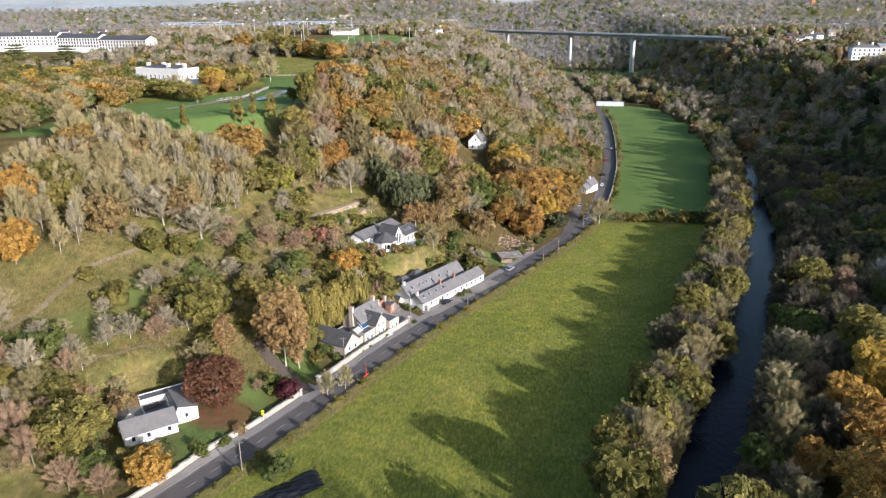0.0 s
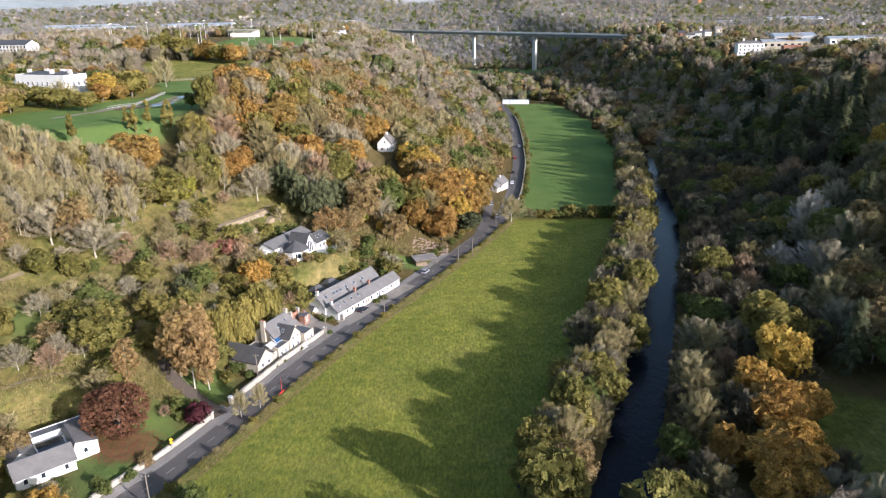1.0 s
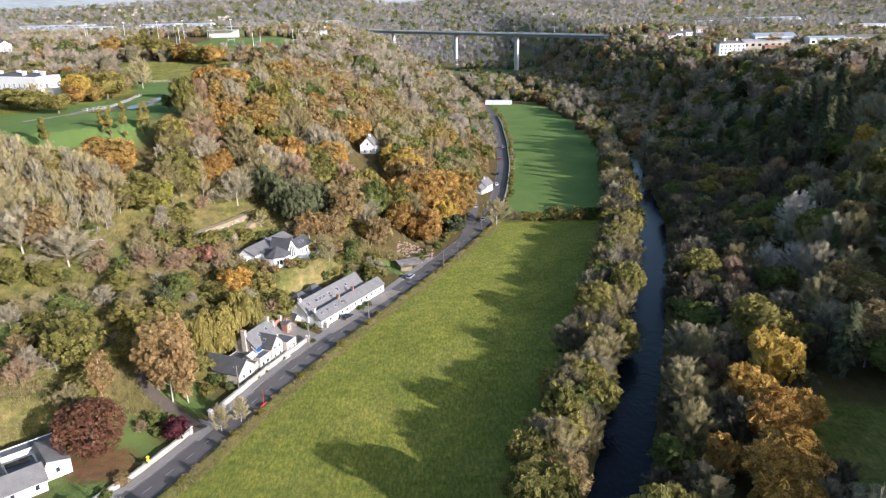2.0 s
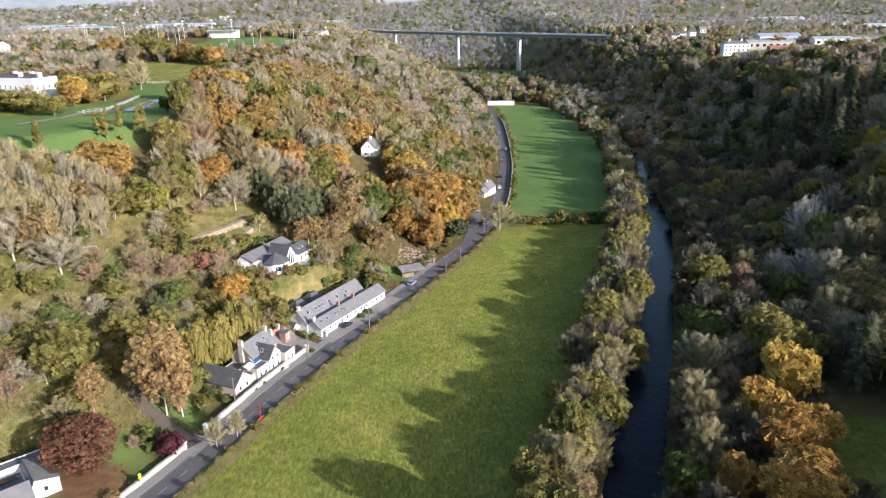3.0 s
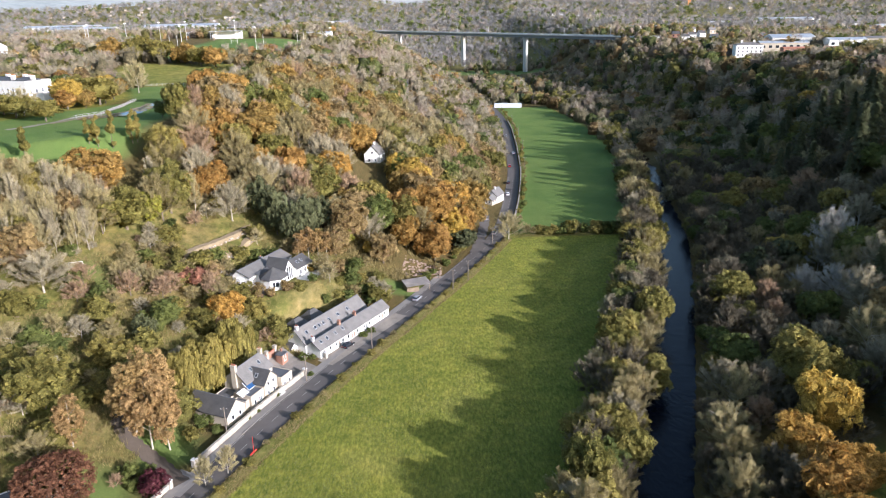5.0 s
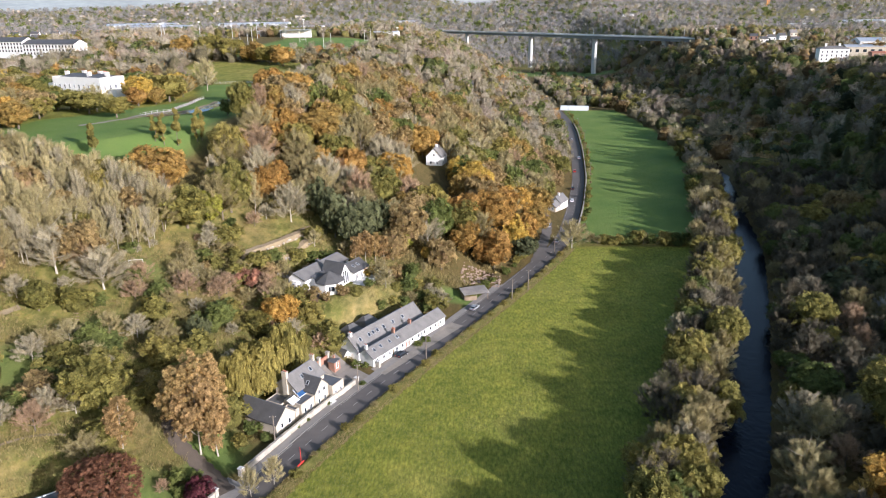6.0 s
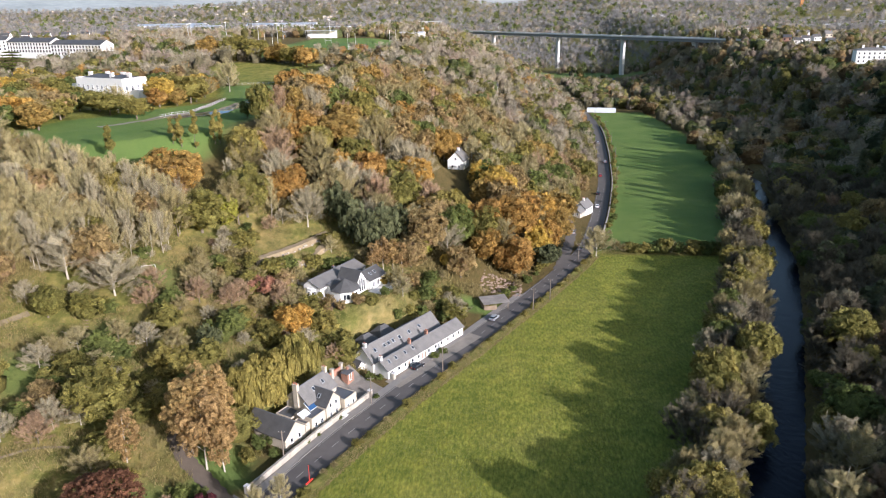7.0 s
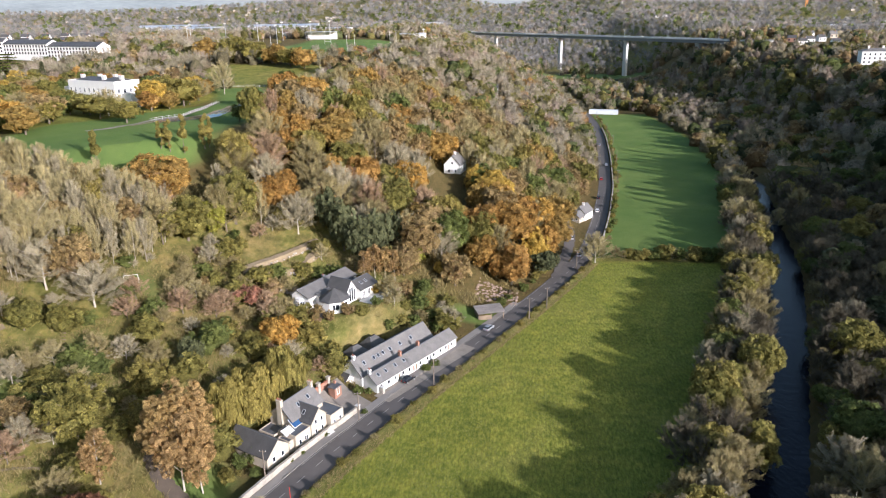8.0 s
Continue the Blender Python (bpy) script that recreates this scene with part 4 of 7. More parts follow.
hip_block(t, pose(29, 7, 11.7), [(-6, -5), (6, -5), (6, 5), (-6, 5)], 0.1, 2.0, RENDER_WHITE, SLATE_DARK, 0.2, 0.0, 0.4)
for x, y in ((4, 6), (12, 10), (22, 5), (30, 8), (24, 10), (34, 6)):
    chimney(t, pose(x, y, 0), 11.0, 14.6, 2.2, 1.2, RENDER_WHITE, 3)
for f in (1.2, 6.6):
    for i in range(10):
        window(t, pose(1.8 + i * 3.6, 0, f), 1.3, 2.2)
    for i in range(4):
        window(t, pose(36, 2.0 + i * 3.3, f, 0, 0, 90), 1.3, 2.2)
for i in range(6):
    bm = bmesh.new()
    add_tube(bm, [(-6.5 + i * 1.2, 0.6, -0.5), (-6.5 + i * 1.2, 0.6, 4.4)], [0.28, 0.24], 10)
    part("column", bm, RENDER_WHITE, t)
part("portico", box_bm(-7.1, 0.0, 0.1, 1.9, 4.404, 5.2), RENDER_WHITE, t)

# ---- walls, verges and yards ----
def wall_run(name, label, y0, y1, o, height, thick, material, cope, step=2.6):
    """A boundary wall along the road, length by length, with coping stones."""
    t = tagged(new(name), label, "wall", kind="structure")
    y = y0
    while y < y1 - 0.1:
        e = min(y + step, y1)
        pts = [along(y, o), along(e, o), along(e, o + thick), along(y, o + thick)]
        z = sum(ground_z(p[0], p[1]) for p in pts) / 4
        h = height + rng0.uniform(-0.05, 0.05)
        bm = bmesh.new()
        add_prism(bm, [p[:2] for p in pts[::-1]], z - 0.6, z + h)
        part("wall_length", bm, material, t)
        k = 0
        n = max(1, int((e - y) / 0.9))
        for k in range(n):
            ya, yb = y + (e - y) * k / n, y + (e - y) * (k + 0.96) / n
            q = [along(ya, o - 0.06), along(yb, o - 0.06), along(yb, o + thick + 0.06), along(ya, o + thick + 0.06)]
            bm = bmesh.new()
            add_prism(bm, [p[:2] for p in q[::-1]], z + h, z + h + rng0.uniform(0.10, 0.18))
            part("coping_stone", bm, cope, t)
        y = e
    return t


rng0 = random.Random(11)
wall_run("boundary_wall", "pale rendered roadside garden wall with stone coping", 62, 141.5, -5.75, 1.15, 0.4, WALL_STONE, WALL_STONE)
wall_run("boundary_wall", "pale rendered roadside garden wall with stone coping", 149.5, 187.5, -5.75, 1.35, 0.45, WALL_STONE, WALL_STONE)
wall_run("field_wall", "grey stone roadside wall beside the far field", 330, 640, 4.3, 1.1, 0.4, WALL_STONE, WALL_STONE, 6.0)


def pillar(y, o, h=1.8):
    x, yy, a = along(y, o)
    t = thing_at("gate_pillar", "square pale stone gate pillar with cap", "pillar", pose(x, yy, ground_z(x, yy), 0, 0, math.degrees(a)), "gate pillars")
    part("shaft", box_bm(-0.45, 0.45, -0.45, 0.45, -0.4, h, bevel=0.03), WALL_STONE, t)
    part("cap", box_bm(-0.55, 0.55, -0.55, 0.55, h, h + 0.16, bevel=0.04), CONCRETE, t)


for y, o in ((141.9, -5.5), (149.0, -5.5), (188.0, -5.4), (197.2, -5.6)):
    pillar(y, o)


def sheet(name, label, category, outline, material, lift=0.05, step=1.5):
    """A flat piece of made ground laid on the slope."""
    xs, ys = [p[0] for p in outline], [p[1] for p in outline]
    n = max(2, int(max(max(xs) - min(xs), max(ys) - min(ys)) / step))
    verts, faces = [], []
    # outline is a four-cornered patch
    a, b, c, d = [Vector(p) for p in outline]
    for i in range(n + 1):
        for j in range(n + 1):
            p = a.lerp(b, i / n).lerp(d.lerp(c, i / n), j / n)
            verts.append((p.x, p.y, ground_z(p.x, p.y) + lift))
    for i in range(n):
        for j in range(n):
            k = i * (n + 1) + j
            faces.append((k, k + n + 1, k + n + 2, k + 1))
    return tagged(new(name, mesh_of(name, verts, faces, material)), label, category, kind="structure")


def local(o, heading, pts):
    a = radians(heading)
    return [(o[0] + x * math.cos(a) - y * math.sin(a), o[1] + x * math.sin(a) + y * math.cos(a)) for x, y in pts]


sheet("yard", "grey concrete yard beside the cream house", "yard", local((-47, 166), 65.1, [(23.4, -3.6), (33.2, -4.6), (34.5, 8.5), (23.4, 9.0)]), YARD_GREY, 0.11)
sheet("forecourt", "pale gravel strip before the cottages", "yard", local((-29.5, 199.4), 58.6, [(-1.5, -5.2), (36, -5.6), (36, -0.1), (-1.5, -0.1)]), GRAVEL, 0.10)
sheet("forecourt", "dark gravel strip below the cream house", "yard", local((-47, 166), 65.1, [(-1.0, -4.4), (22.0, -5.2), (22.0, -2.5), (-1.0, -0.8)]), GRAVEL, 0.10)
sheet("driveway", "dark tarmac turning place beside the villa", "drive", [(-60.5, 224.0), (-51.0, 215.5), (-46.0, 219.5), (-55.0, 229.0)], TARMAC_DARK, 0.12)
sheet("driveway", "pale tarmac gateway off the road", "drive", [(-54.5, 143.0), (-50.0, 141.0), (-47.4, 147.5), (-52.5, 150.0)], PATH_GREY, 0.12)


def ribbon(name, label, pts, width, material, lift=0.08):
    """A path along a smooth curve through a few points."""
    p = [Vector((*q, 0)) for q in pts]
    p = [p[0] * 2 - p[1]] + p + [p[-1] * 2 - p[-2]]
    run = []
    for i in range(1, len(p) - 2):
        for k in range(12):
            s = k / 12
            run.append(0.5 * ((2 * p[i]) + (p[i + 1] - p[i - 1]) * s + (2 * p[i - 1] - 5 * p[i] + 4 * p[i + 1] - p[i + 2]) * s * s + (3 * p[i] - p[i - 1] - 3 * p[i + 1] + p[i + 2]) * s ** 3))
    run.append(p[-2])
    verts, faces = [], []
    for i, q in enumerate(run):
        d = (run[min(i + 1, len(run) - 1)] - run[max(i - 1, 0)]).normalized()
        for s in (-0.5, 0, 0.5):
            w = width * (1 + 0.12 * math.sin(i * 1.7))
            x, y = q.x - d.y * s * w, q.y + d.x * s * w
            verts.append((x, y, ground_z(x, y) + lift + (0.03 if s == 0 else 0)))
    for i in range(len(run) - 1):
        for c in (0, 1):
            k = i * 3 + c
            faces.append((k, k + 1, k + 4, k + 3))
    return tagged(new(name, mesh_of(name, verts, faces, material)), label, "path", kind="structure")


ribbon("driveway", "dark curving driveway through the garden trees", [(-51.0, 145.5), (-58.0, 151.5), (-64.0, 155.0), (-68.5, 160.0), (-68.5, 166.0), (-64, 172)], 3.6, TARMAC_DARK, 0.14)
ribbon("track", "worn earth track across the rough slope", [(-124.6, 133), (-123.5, 139), (-121.5, 146), (-121, 156.4), (-119.6, 165), (-116.6, 173), (-112, 180)], 1.5, TRACK_EARTH, 0.12)
ribbon("track", "pale trodden path on the rough slope", [(-106.6, 130), (-102.2, 134.2), (-96.8, 139.8), (-90.1, 146.5), (-85, 149)], 0.7, TRACK_EARTH, 0.12)
ribbon("lane", "narrow asphalt lane climbing between trees", [(20.0, 287), (24.5, 309), (28.0, 332), (27.5, 349), (21, 366), (8, 392)], 4.0, ASPHALT, 0.10)
ribbon("golf_path", "pale gravel path along the white fence", [(-143.5, 381), (-141.5, 358), (-140, 334), (-147.0, 321), (-150.0, 308), (-158, 296)], 3.4, GRAVEL, 0.12)
ribbon("sand_edge", "tawny reed fringe along the pond", [(-131.5, 372), (-130.5, 352), (-131.0, 338), (-140.0, 326), (-147, 308)], 2.4, EARTH, 0.11)

# pond on the golf course, its level just above the lawn it lies in
pond = ribbon("pond", "narrow blue pond winding through a golf course", [(-124.0, 392), (-126.5, 378), (-126.0, 352), (-126.5, 336), (-134, 326), (-141, 317)], 7.0, POND, 0.2)

# steps of earth cut into the bank behind the villa
for i, (o, q) in enumerate((((-74.5, 228), 33), ((-70.5, 226), 30), ((-66.5, 224), 27))):
    t = tagged(new("earth_terrace"), "cut bank of pale earth and dry grass", "terrace", "terraces", "structure")
    bm = bmesh.new()
    n = 16
    rows = []
    for k in range(n + 1):
        s = k / n * q
        x, y = o[0] + s * 0.46, o[1] + s * 0.89
        z = ground_z(x + 1.2, y - 0.6)
        j = 0.25 * math.sin(k * 1.9 + i)
        rows.append([bm.verts.new(v) for v in ((x + 1.4 + j, y - 0.7, z - 0.7), (x + 0.9 + j, y - 0.45, z + 1.5 + j * 0.5), (x - 0.8, y + 0.4, z + 1.75 + j * 0.4), (x - 2.0, y + 1.0, z + 0.6))])
    for r0, r1 in zip(rows, rows[1:]):
        for c in range(3):
            bm.faces.new((r0[c], r1[c], r1[c + 1], r0[c + 1]))
    part("bank_face", bm, EARTH, t)
    for k in range(22):
        s = rng0.uniform(0, q)
        x, y = o[0] + s * 0.46 + 1.3, o[1] + s * 0.89 - 0.65
        z = ground_z(x, y)
        bm = bmesh.new()
        bmesh.ops.create_icosphere(bm, subdivisions=1, radius=rng0.uniform(0.3, 0.6))
        for v in bm.verts:
            v.co *= rng0.uniform(0.75, 1.2)
            v.co.z *= 0.7
        part("boulder", bm, WALL_STONE, t, "", pose(x, y, z + rng0.uniform(0.0, 0.8), 0, 0, rng0.uniform(0, 360)))

# bare rubble slope above the road
t = tagged(new("rubble_bank"), "slope of pinkish bare rock and cut branches", "bank", kind="structure")
for k in range(150):
    x, y = rng0.uniform(-8, 6), rng0.uniform(259, 271)
    bm = bmesh.new()
    bmesh.ops.create_icosphere(bm, subdivisions=1, radius=rng0.uniform(0.25, 0.7))
    for v in bm.verts:
        v.co *= rng0.uniform(0.7, 1.25)
        v.co.z *= 0.6
    part("rock", bm, RUBBLE, t, "", pose(x, y, ground_z(x, y) + rng0.uniform(-0.1, 0.3), rng0.uniform(-20, 20), rng0.uniform(-20, 20), rng0.uniform(0, 360)))

# fallen leaves under the copper beech
verts, faces = [], []
for k in range(5200):
    a, q = rng0.uniform(0, math.tau), 9.5 * math.sqrt(rng0.random()) * rng0.uniform(0.6, 1.0)
    x, y = -67.5 + q * math.cos(a), 131.5 + q * math.sin(a) * 0.85
    z = ground_z(x, y) + 0.06
    s, c = rng0.uniform(0.10, 0.22), rng0.uniform(0, math.tau)
    k0 = len(verts)
    verts += [(x + s * math.cos(c), y + s * math.sin(c), z), (x + s * math.cos(c + 2.1), y + s * math.sin(c + 2.1), z + 0.05), (x + s * math.cos(c + 4.2), y + s * math.sin(c + 4.2), z)]
    faces.append((k0, k0 + 1, k0 + 2))
lit = mesh_of("leaf_litter", verts, faces, LITTER_RED)
tagged(new("leaf_litter", lit), "carpet of fallen red-brown leaves on the lawn", "leaves", kind="stuff")

# ---- bridge across the valley ----
t = thing_at("viaduct", "long concrete road viaduct on tall pale piers", "bridge", pose(-122, 1618, 0, 0, 0, -58.6))
part("deck", box_bm(-40, 800, -6.5, 6.5, 51.5, 55.2, bevel=0.2), CONCRETE_DARK, t, "dark weathered deck girder")
part("slab", box_bm(-40, 800, -8.5, 8.5, 55.204, 56.2, bevel=0.1), CONCRETE, t)
for y in (-8.5, 8.2):
    bm = box_bm(-40, 800, y, y + 0.3, 56.204, 57.0)
    add_box(bm, -40, 800, y + 0.05, y + 0.2, 57.6, 57.75)
    for i in range(140):
        add_box(bm, -39.5 + i * 6, -39.2 + i * 6, y + 0.05, y + 0.2, 57.004, 57.6)
    part("parapet", bm, METAL_PALE, t)
for x in (158, 377, 546, 690):
    bm = bmesh.new()
    add_box(bm, -3.6, 3.6, -2.2, 2.2, -6, 49.5, bevel=0.5)
    add_box(bm, -3.8, 3.8, -3.2, 3.2, 49.504, 51.49, bevel=0.3)
    part("pier", bm, CONCRETE, t, "", pose(x, 0, 0))
for i in range(9):
    x = -20 + i * 92
    bm = bmesh.new()
    add_tube(bm, [(x, 7.5, 56.2), (x, 7.5, 66)], [0.22, 0.14], 6)
    add_box(bm, x - 0.15, x + 0.15, 4.6, 7.5, 66.004, 66.2)
    part("lamp_post", bm, METAL_PALE, t)

# ---- poles, signs, barriers ----
def pole(y, o, h=7.8, material=None, x=None):
    if x is None:
        x, y, a = along(y, o)
    t = thing_at("utility_pole", "weathered wooden utility pole with cross arm", "pole", pose(x, y, ground_z(x, y)), "roadside poles")
    bm = bmesh.new()
    add_tube(bm, [(0, 0, -0.8), (0.03, 0, h * 0.5), (0.06, 0, h)], [0.17, 0.14, 0.11], 8)
    part("shaft", bm, material or POLE_WOOD, t)
    part("cross_arm", box_bm(-0.7, 0.8, -0.05, 0.05, h - 0.5, h - 0.4), POLE_WOOD, t)
    for i in (-0.6, 0.0, 0.7):
        bm = bmesh.new()
        add_tube(bm, [(i, 0, h - 0.4), (i, 0, h - 0.22)], [0.04, 0.03], 6)
        part("insulator", bm, PVC_WHITE, t)
    return t


POLES = ((-55.5, 112.6), (-46.0, 162.2), (-31.6, 187.0), (-15.6, 204.8), (9.6, 248.3), (15.4, 257.3), (27.9, 296.2), (61.5, 440), (68.5, 500), (73.5, 560), (76, 620), (75, 690))
for x, y in POLES:
    pole(y, 0, 7.6, None, x)

x, y, a = along(156.5, 3.9)
t = thing_at("works_barrier", "red plastic barrier at the foot of a red post", "barrier", pose(x, y, ground_z(x, y), 0, 0, math.degrees(a)))
bm = bmesh.new()
add_tube(bm, [(0, 0, -0.5), (0.05, 0, 4.6)], [0.07, 0.05], 8)
part("post", bm, RED_PAINT, t)
part("board", box_bm(-1.2, 1.0, -0.12, 0.12, 0.5, 0.85, bevel=0.03), RED_PAINT, t)
part("board", box_bm(-1.2, 1.0, -0.12, 0.12, 0.05, 0.3, bevel=0.03), FENCE_WHITE, t)
for x0 in (-1.1, 0.8):
    part("foot", box_bm(x0, x0 + 0.2, -0.4, 0.4, -0.05, 0.05), RUBBER, t)
x, y, a = along(129.5, -5.0)
t = thing_at("road_sign", "yellow diamond warning signs on a grey post", "sign", pose(x, y, ground_z(x, y), 0, 0, 20))
bm = bmesh.new()
add_tube(bm, [(0, 0, -0.4), (0, 0, 3.2)], [0.05, 0.05], 8)
part("post", bm, METAL_PALE, t)
for z in (2.75, 2.05):
    part("plate", box_bm(-0.3, 0.3, -0.03, 0.0, -0.3, 0.3), YELLOW_PAINT, t, "", pose(0, -0.06, z, 0, 45, 0))
    part("symbol", box_bm(-0.05, 0.05, -0.045, -0.031, -0.2, 0.2), RUBBER, t, "", pose(0, -0.06, z))

# goal frame on the slope lawn
t = thing_at("football_goal", "white tubular football goal on grass", "goal", pose(-96.3, 208.0, ground_z(-96.3, 208), 0, 0, 20))
for x in (-1.8, 1.8):
    bm = bmesh.new()
    add_tube(bm, [(x, 0, -0.3), (x, 0, 2.0)], [0.07, 0.07], 8)
    part("upright", bm, FENCE_WHITE, t)
    bm = bmesh.new()
    add_tube(bm, [(x, 0, 1.95), (x, 1.1, 0.0)], [0.05, 0.05], 6)
    part("stay", bm, FENCE_WHITE, t)
bm = bmesh.new()
add_tube(bm, [(-1.8, 0, 2.05), (1.8, 0, 2.05)], [0.07, 0.07], 8)
part("crossbar", bm, FENCE_WHITE, t)

# stepping stones up the lawn
t = tagged(new("garden_steps"), "line of pale timber steps up a grass slope", "steps", kind="structure")
for i in range(11):
    x, y = -95.8 - i * 0.5, 174.4 + i * 0.95
    part("step", box_bm(-0.7, 0.7, -0.10, 0.10, -0.3, 0.06, bevel=0.02), TIMBER, t, "", pose(x, y, ground_z(x, y), 0, 0, 15))

# polytunnel at the end of the far field
t = thing_at("polytunnel", "long pale polytunnel at the end of a field", "greenhouse", pose(72.6, 733, ground_z(85, 731), 0, 0, -11))
bm = bmesh.new()
rows = [[bm.verts.new((x, 4 * math.cos(a), 4.2 * math.sin(a))) for a in np.linspace(0, math.pi, 13)] for x in np.linspace(0, 26.5, 14)]
for r0, r1 in zip(rows, rows[1:]):
    for c in range(12):
        bm.faces.new((r0[c], r0[c + 1], r1[c + 1], r1[c]))
bm.faces.new(rows[0])
bm.faces.new(rows[-1][::-1])
part("film", bm, POLY, t)
for x in np.linspace(0, 26.5, 14):
    bm = bmesh.new()
    add_tube(bm, [(float(x), 4.05 * math.cos(a), 4.25 * math.sin(a)) for a in np.linspace(0, math.pi, 9)], [0.06] * 9, 4)
    part("hoop", bm, METAL_PALE, t)

# black plastic sheet weighed down at the field corner
bm = bmesh.new()
n = 14
rows = [[bm.verts.new((-52.5 + i * 0.85 + j * 0.25, 102.5 + i * 0.95 - j * 0.42, 0.05 + 0.55 * math.sin(j / n * math.pi) * math.sin(i / n * math.pi) ** 0.4 * (0.6 + 0.7 * noise.noise(Vector((i * 0.5, j * 0.5, 0)))) + 0.35 * noise.noise(Vector((i * 0.9, j * 1.3, 3)))))
         for j in range(n + 1)] for i in range(n + 1)]
for r0, r1 in zip(rows, rows[1:]):
    for c in range(n):
        bm.faces.new((r0[c], r0[c + 1], r1[c + 1], r1[c]))
bmesh.ops.solidify(bm, geom=bm.faces[:], thickness=0.3)
t = thing_at("silage_heap", "heap under crumpled black plastic sheet by the road", "heap", I4)
part("sheet", bm, TARPAULIN, t)

# ---- vehicles ----
def car(x, y, heading, paint, label, z=None):
    t = thing_at("car", label, "car", pose(x, y, (ground_z(x, y) if z is None else z) + 0.06, 0, 0, heading), "cars")
    bm = bmesh.new()
    side = [(-2.1, 0.35), (2.1, 0.35), (2.12, 0.75), (1.1, 0.95), (-1.95, 1.0), (-2.12, 0.7)]
    for y0, y1, s in ((-0.86, 0.86, 1.0),):
        a = [bm.verts.new((px, y0, pz)) for px, pz in side]
        b = [bm.verts.new((px, y1, pz)) for px, pz in side]
        bm.faces.new(a)
        bm.faces.new(b[::-1])
        for i in range(len(side)):
            j = (i + 1) % len(side)
            bm.faces.new((a[j], a[i], b[i], b[j]))
    bmesh.ops.recalc_face_normals(bm, faces=bm.faces)
    bmesh.ops.bevel(bm, geom=bm.edges[:], offset=0.07, segments=2, affect="EDGES")
    part("body", bm, paint, t)
    bm = bmesh.new()
    lo = [bm.verts.new(v) for v in ((-1.85, -0.8, 0.98), (1.05, -0.8, 0.95), (1.05, 0.8, 0.95), (-1.85, 0.8, 0.98))]
    hi = [bm.verts.new(v) for v in ((-1.45, -0.66, 1.4), (0.25, -0.66, 1.42), (0.25, 0.66, 1.42), (-1.45, 0.66, 1.4))]
    for i in range(4):
        j = (i + 1) % 4
        bm.faces.new((lo[i], lo[j], hi[j], hi[i]))
    bm.faces.new(hi)
    part("windows", bm, PANE, t, "dark glass")
    part("roof", box_bm(-1.48, 0.28, -0.68, 0.68, 1.404, 1.47, bevel=0.03), paint, t)
    for px in (-1.3, 1.3):
        for py in (-0.8, 0.8):
            bm = bmesh.new()
            add_tube(bm, [(px, py - 0.1, 0.31), (px, py + 0.1, 0.31)], [0.31, 0.31], 12)
            w = part("wheel", bm, RUBBER, t)
            bm = bmesh.new()
            add_tube(bm, [(px, py - 0.12, 0.31), (px, py + 0.12, 0.31)], [0.18, 0.18], 8)
            part("rim", bm, METAL_PALE, w)
    for py in (-0.6, 0.6):
        part("headlight", box_bm(2.06, 2.13, py - 0.18, py + 0.18, 0.62, 0.74), PVC_WHITE, t)
        part("tail_light", box_bm(-2.14, -2.06, py - 0.15, py + 0.15, 0.66, 0.8), RED_PAINT, t)
    return t


CAR_SILVER = surface("car_silver", (0.42, 0.44, 0.46), 0.3, 3, 0.03, 0.5, 0.0, 0.5)
CAR_BLACK = surface("car_black", (0.015, 0.016, 0.02), 0.25, 3, 0.03, 0.5, 0.0)
CAR_WHITE = surface("car_white", (0.75, 0.75, 0.75), 0.3, 3, 0.03, 0.5, 0.0)
CAR_RED = surface("car_red", (0.35, 0.03, 0.03), 0.3, 3, 0.03, 0.5, 0.0)
CAR_BLUE = surface("car_blue", (0.02, 0.04, 0.12), 0.25, 3, 0.03, 0.5, 0.0)
car(-22.6, 206.6, 58, CAR_BLACK, "black hatchback parked before the white cottages")
for yy, o, c, lab in ((239.5, -1.6, CAR_SILVER, "silver car driving on the road"), (311, -1.4, CAR_SILVER, "silver car at the road bend"), (378, -1.5, CAR_WHITE, "white car on the tree-lined road"),
                      (404, -2.2, CAR_BLACK, "black car on the tree-lined road"), (448, -2.0, CAR_RED, "red car on the tree-lined road"), (489, 1.4, CAR_SILVER, "silver car on the far road"), (558, -1.5, CAR_SILVER, "silver car on the far road")):
    x, y, a = along(yy, o)
    car(x, y, math.degrees(a), c, lab)
car(28.2, 331, 95, CAR_SILVER, "silver car parked in the lane")
car(-52.0, 219.6, 150, CAR_BLUE, "dark blue car parked beside the villa", ground_z(-52, 219.6))
car(-55.5, 222.8, 140, CAR_BLACK, "dark car parked beside the villa", ground_z(-55.5, 222.8))

# ---- trees ----
rng = random.Random(7)


def lobes_of(r, count, width, height, low):
    """Rounded masses that make up a crown, set over one dome: centre and radius."""
    mid = low + (height - low) * 0.46
    out = [(Vector((0, 0, mid)), min(width, (height - low) / 2) * 0.74)]
    for i in range(count):
        n = Vector((r.gauss(0, 1), r.gauss(0, 1), r.gauss(0.2, 0.85))).normalized()
        rad = width * r.uniform(0.22, 0.36)
        k = r.uniform(0.92, 1.06)
        p = Vector((n.x * (width - rad) * k, n.y * (width - rad) * k, mid + n.z * ((height - low) * 0.52 - rad) * k))
        p.z = max(p.z, low + rad * 0.5)
        out.append((p, rad))
    return out


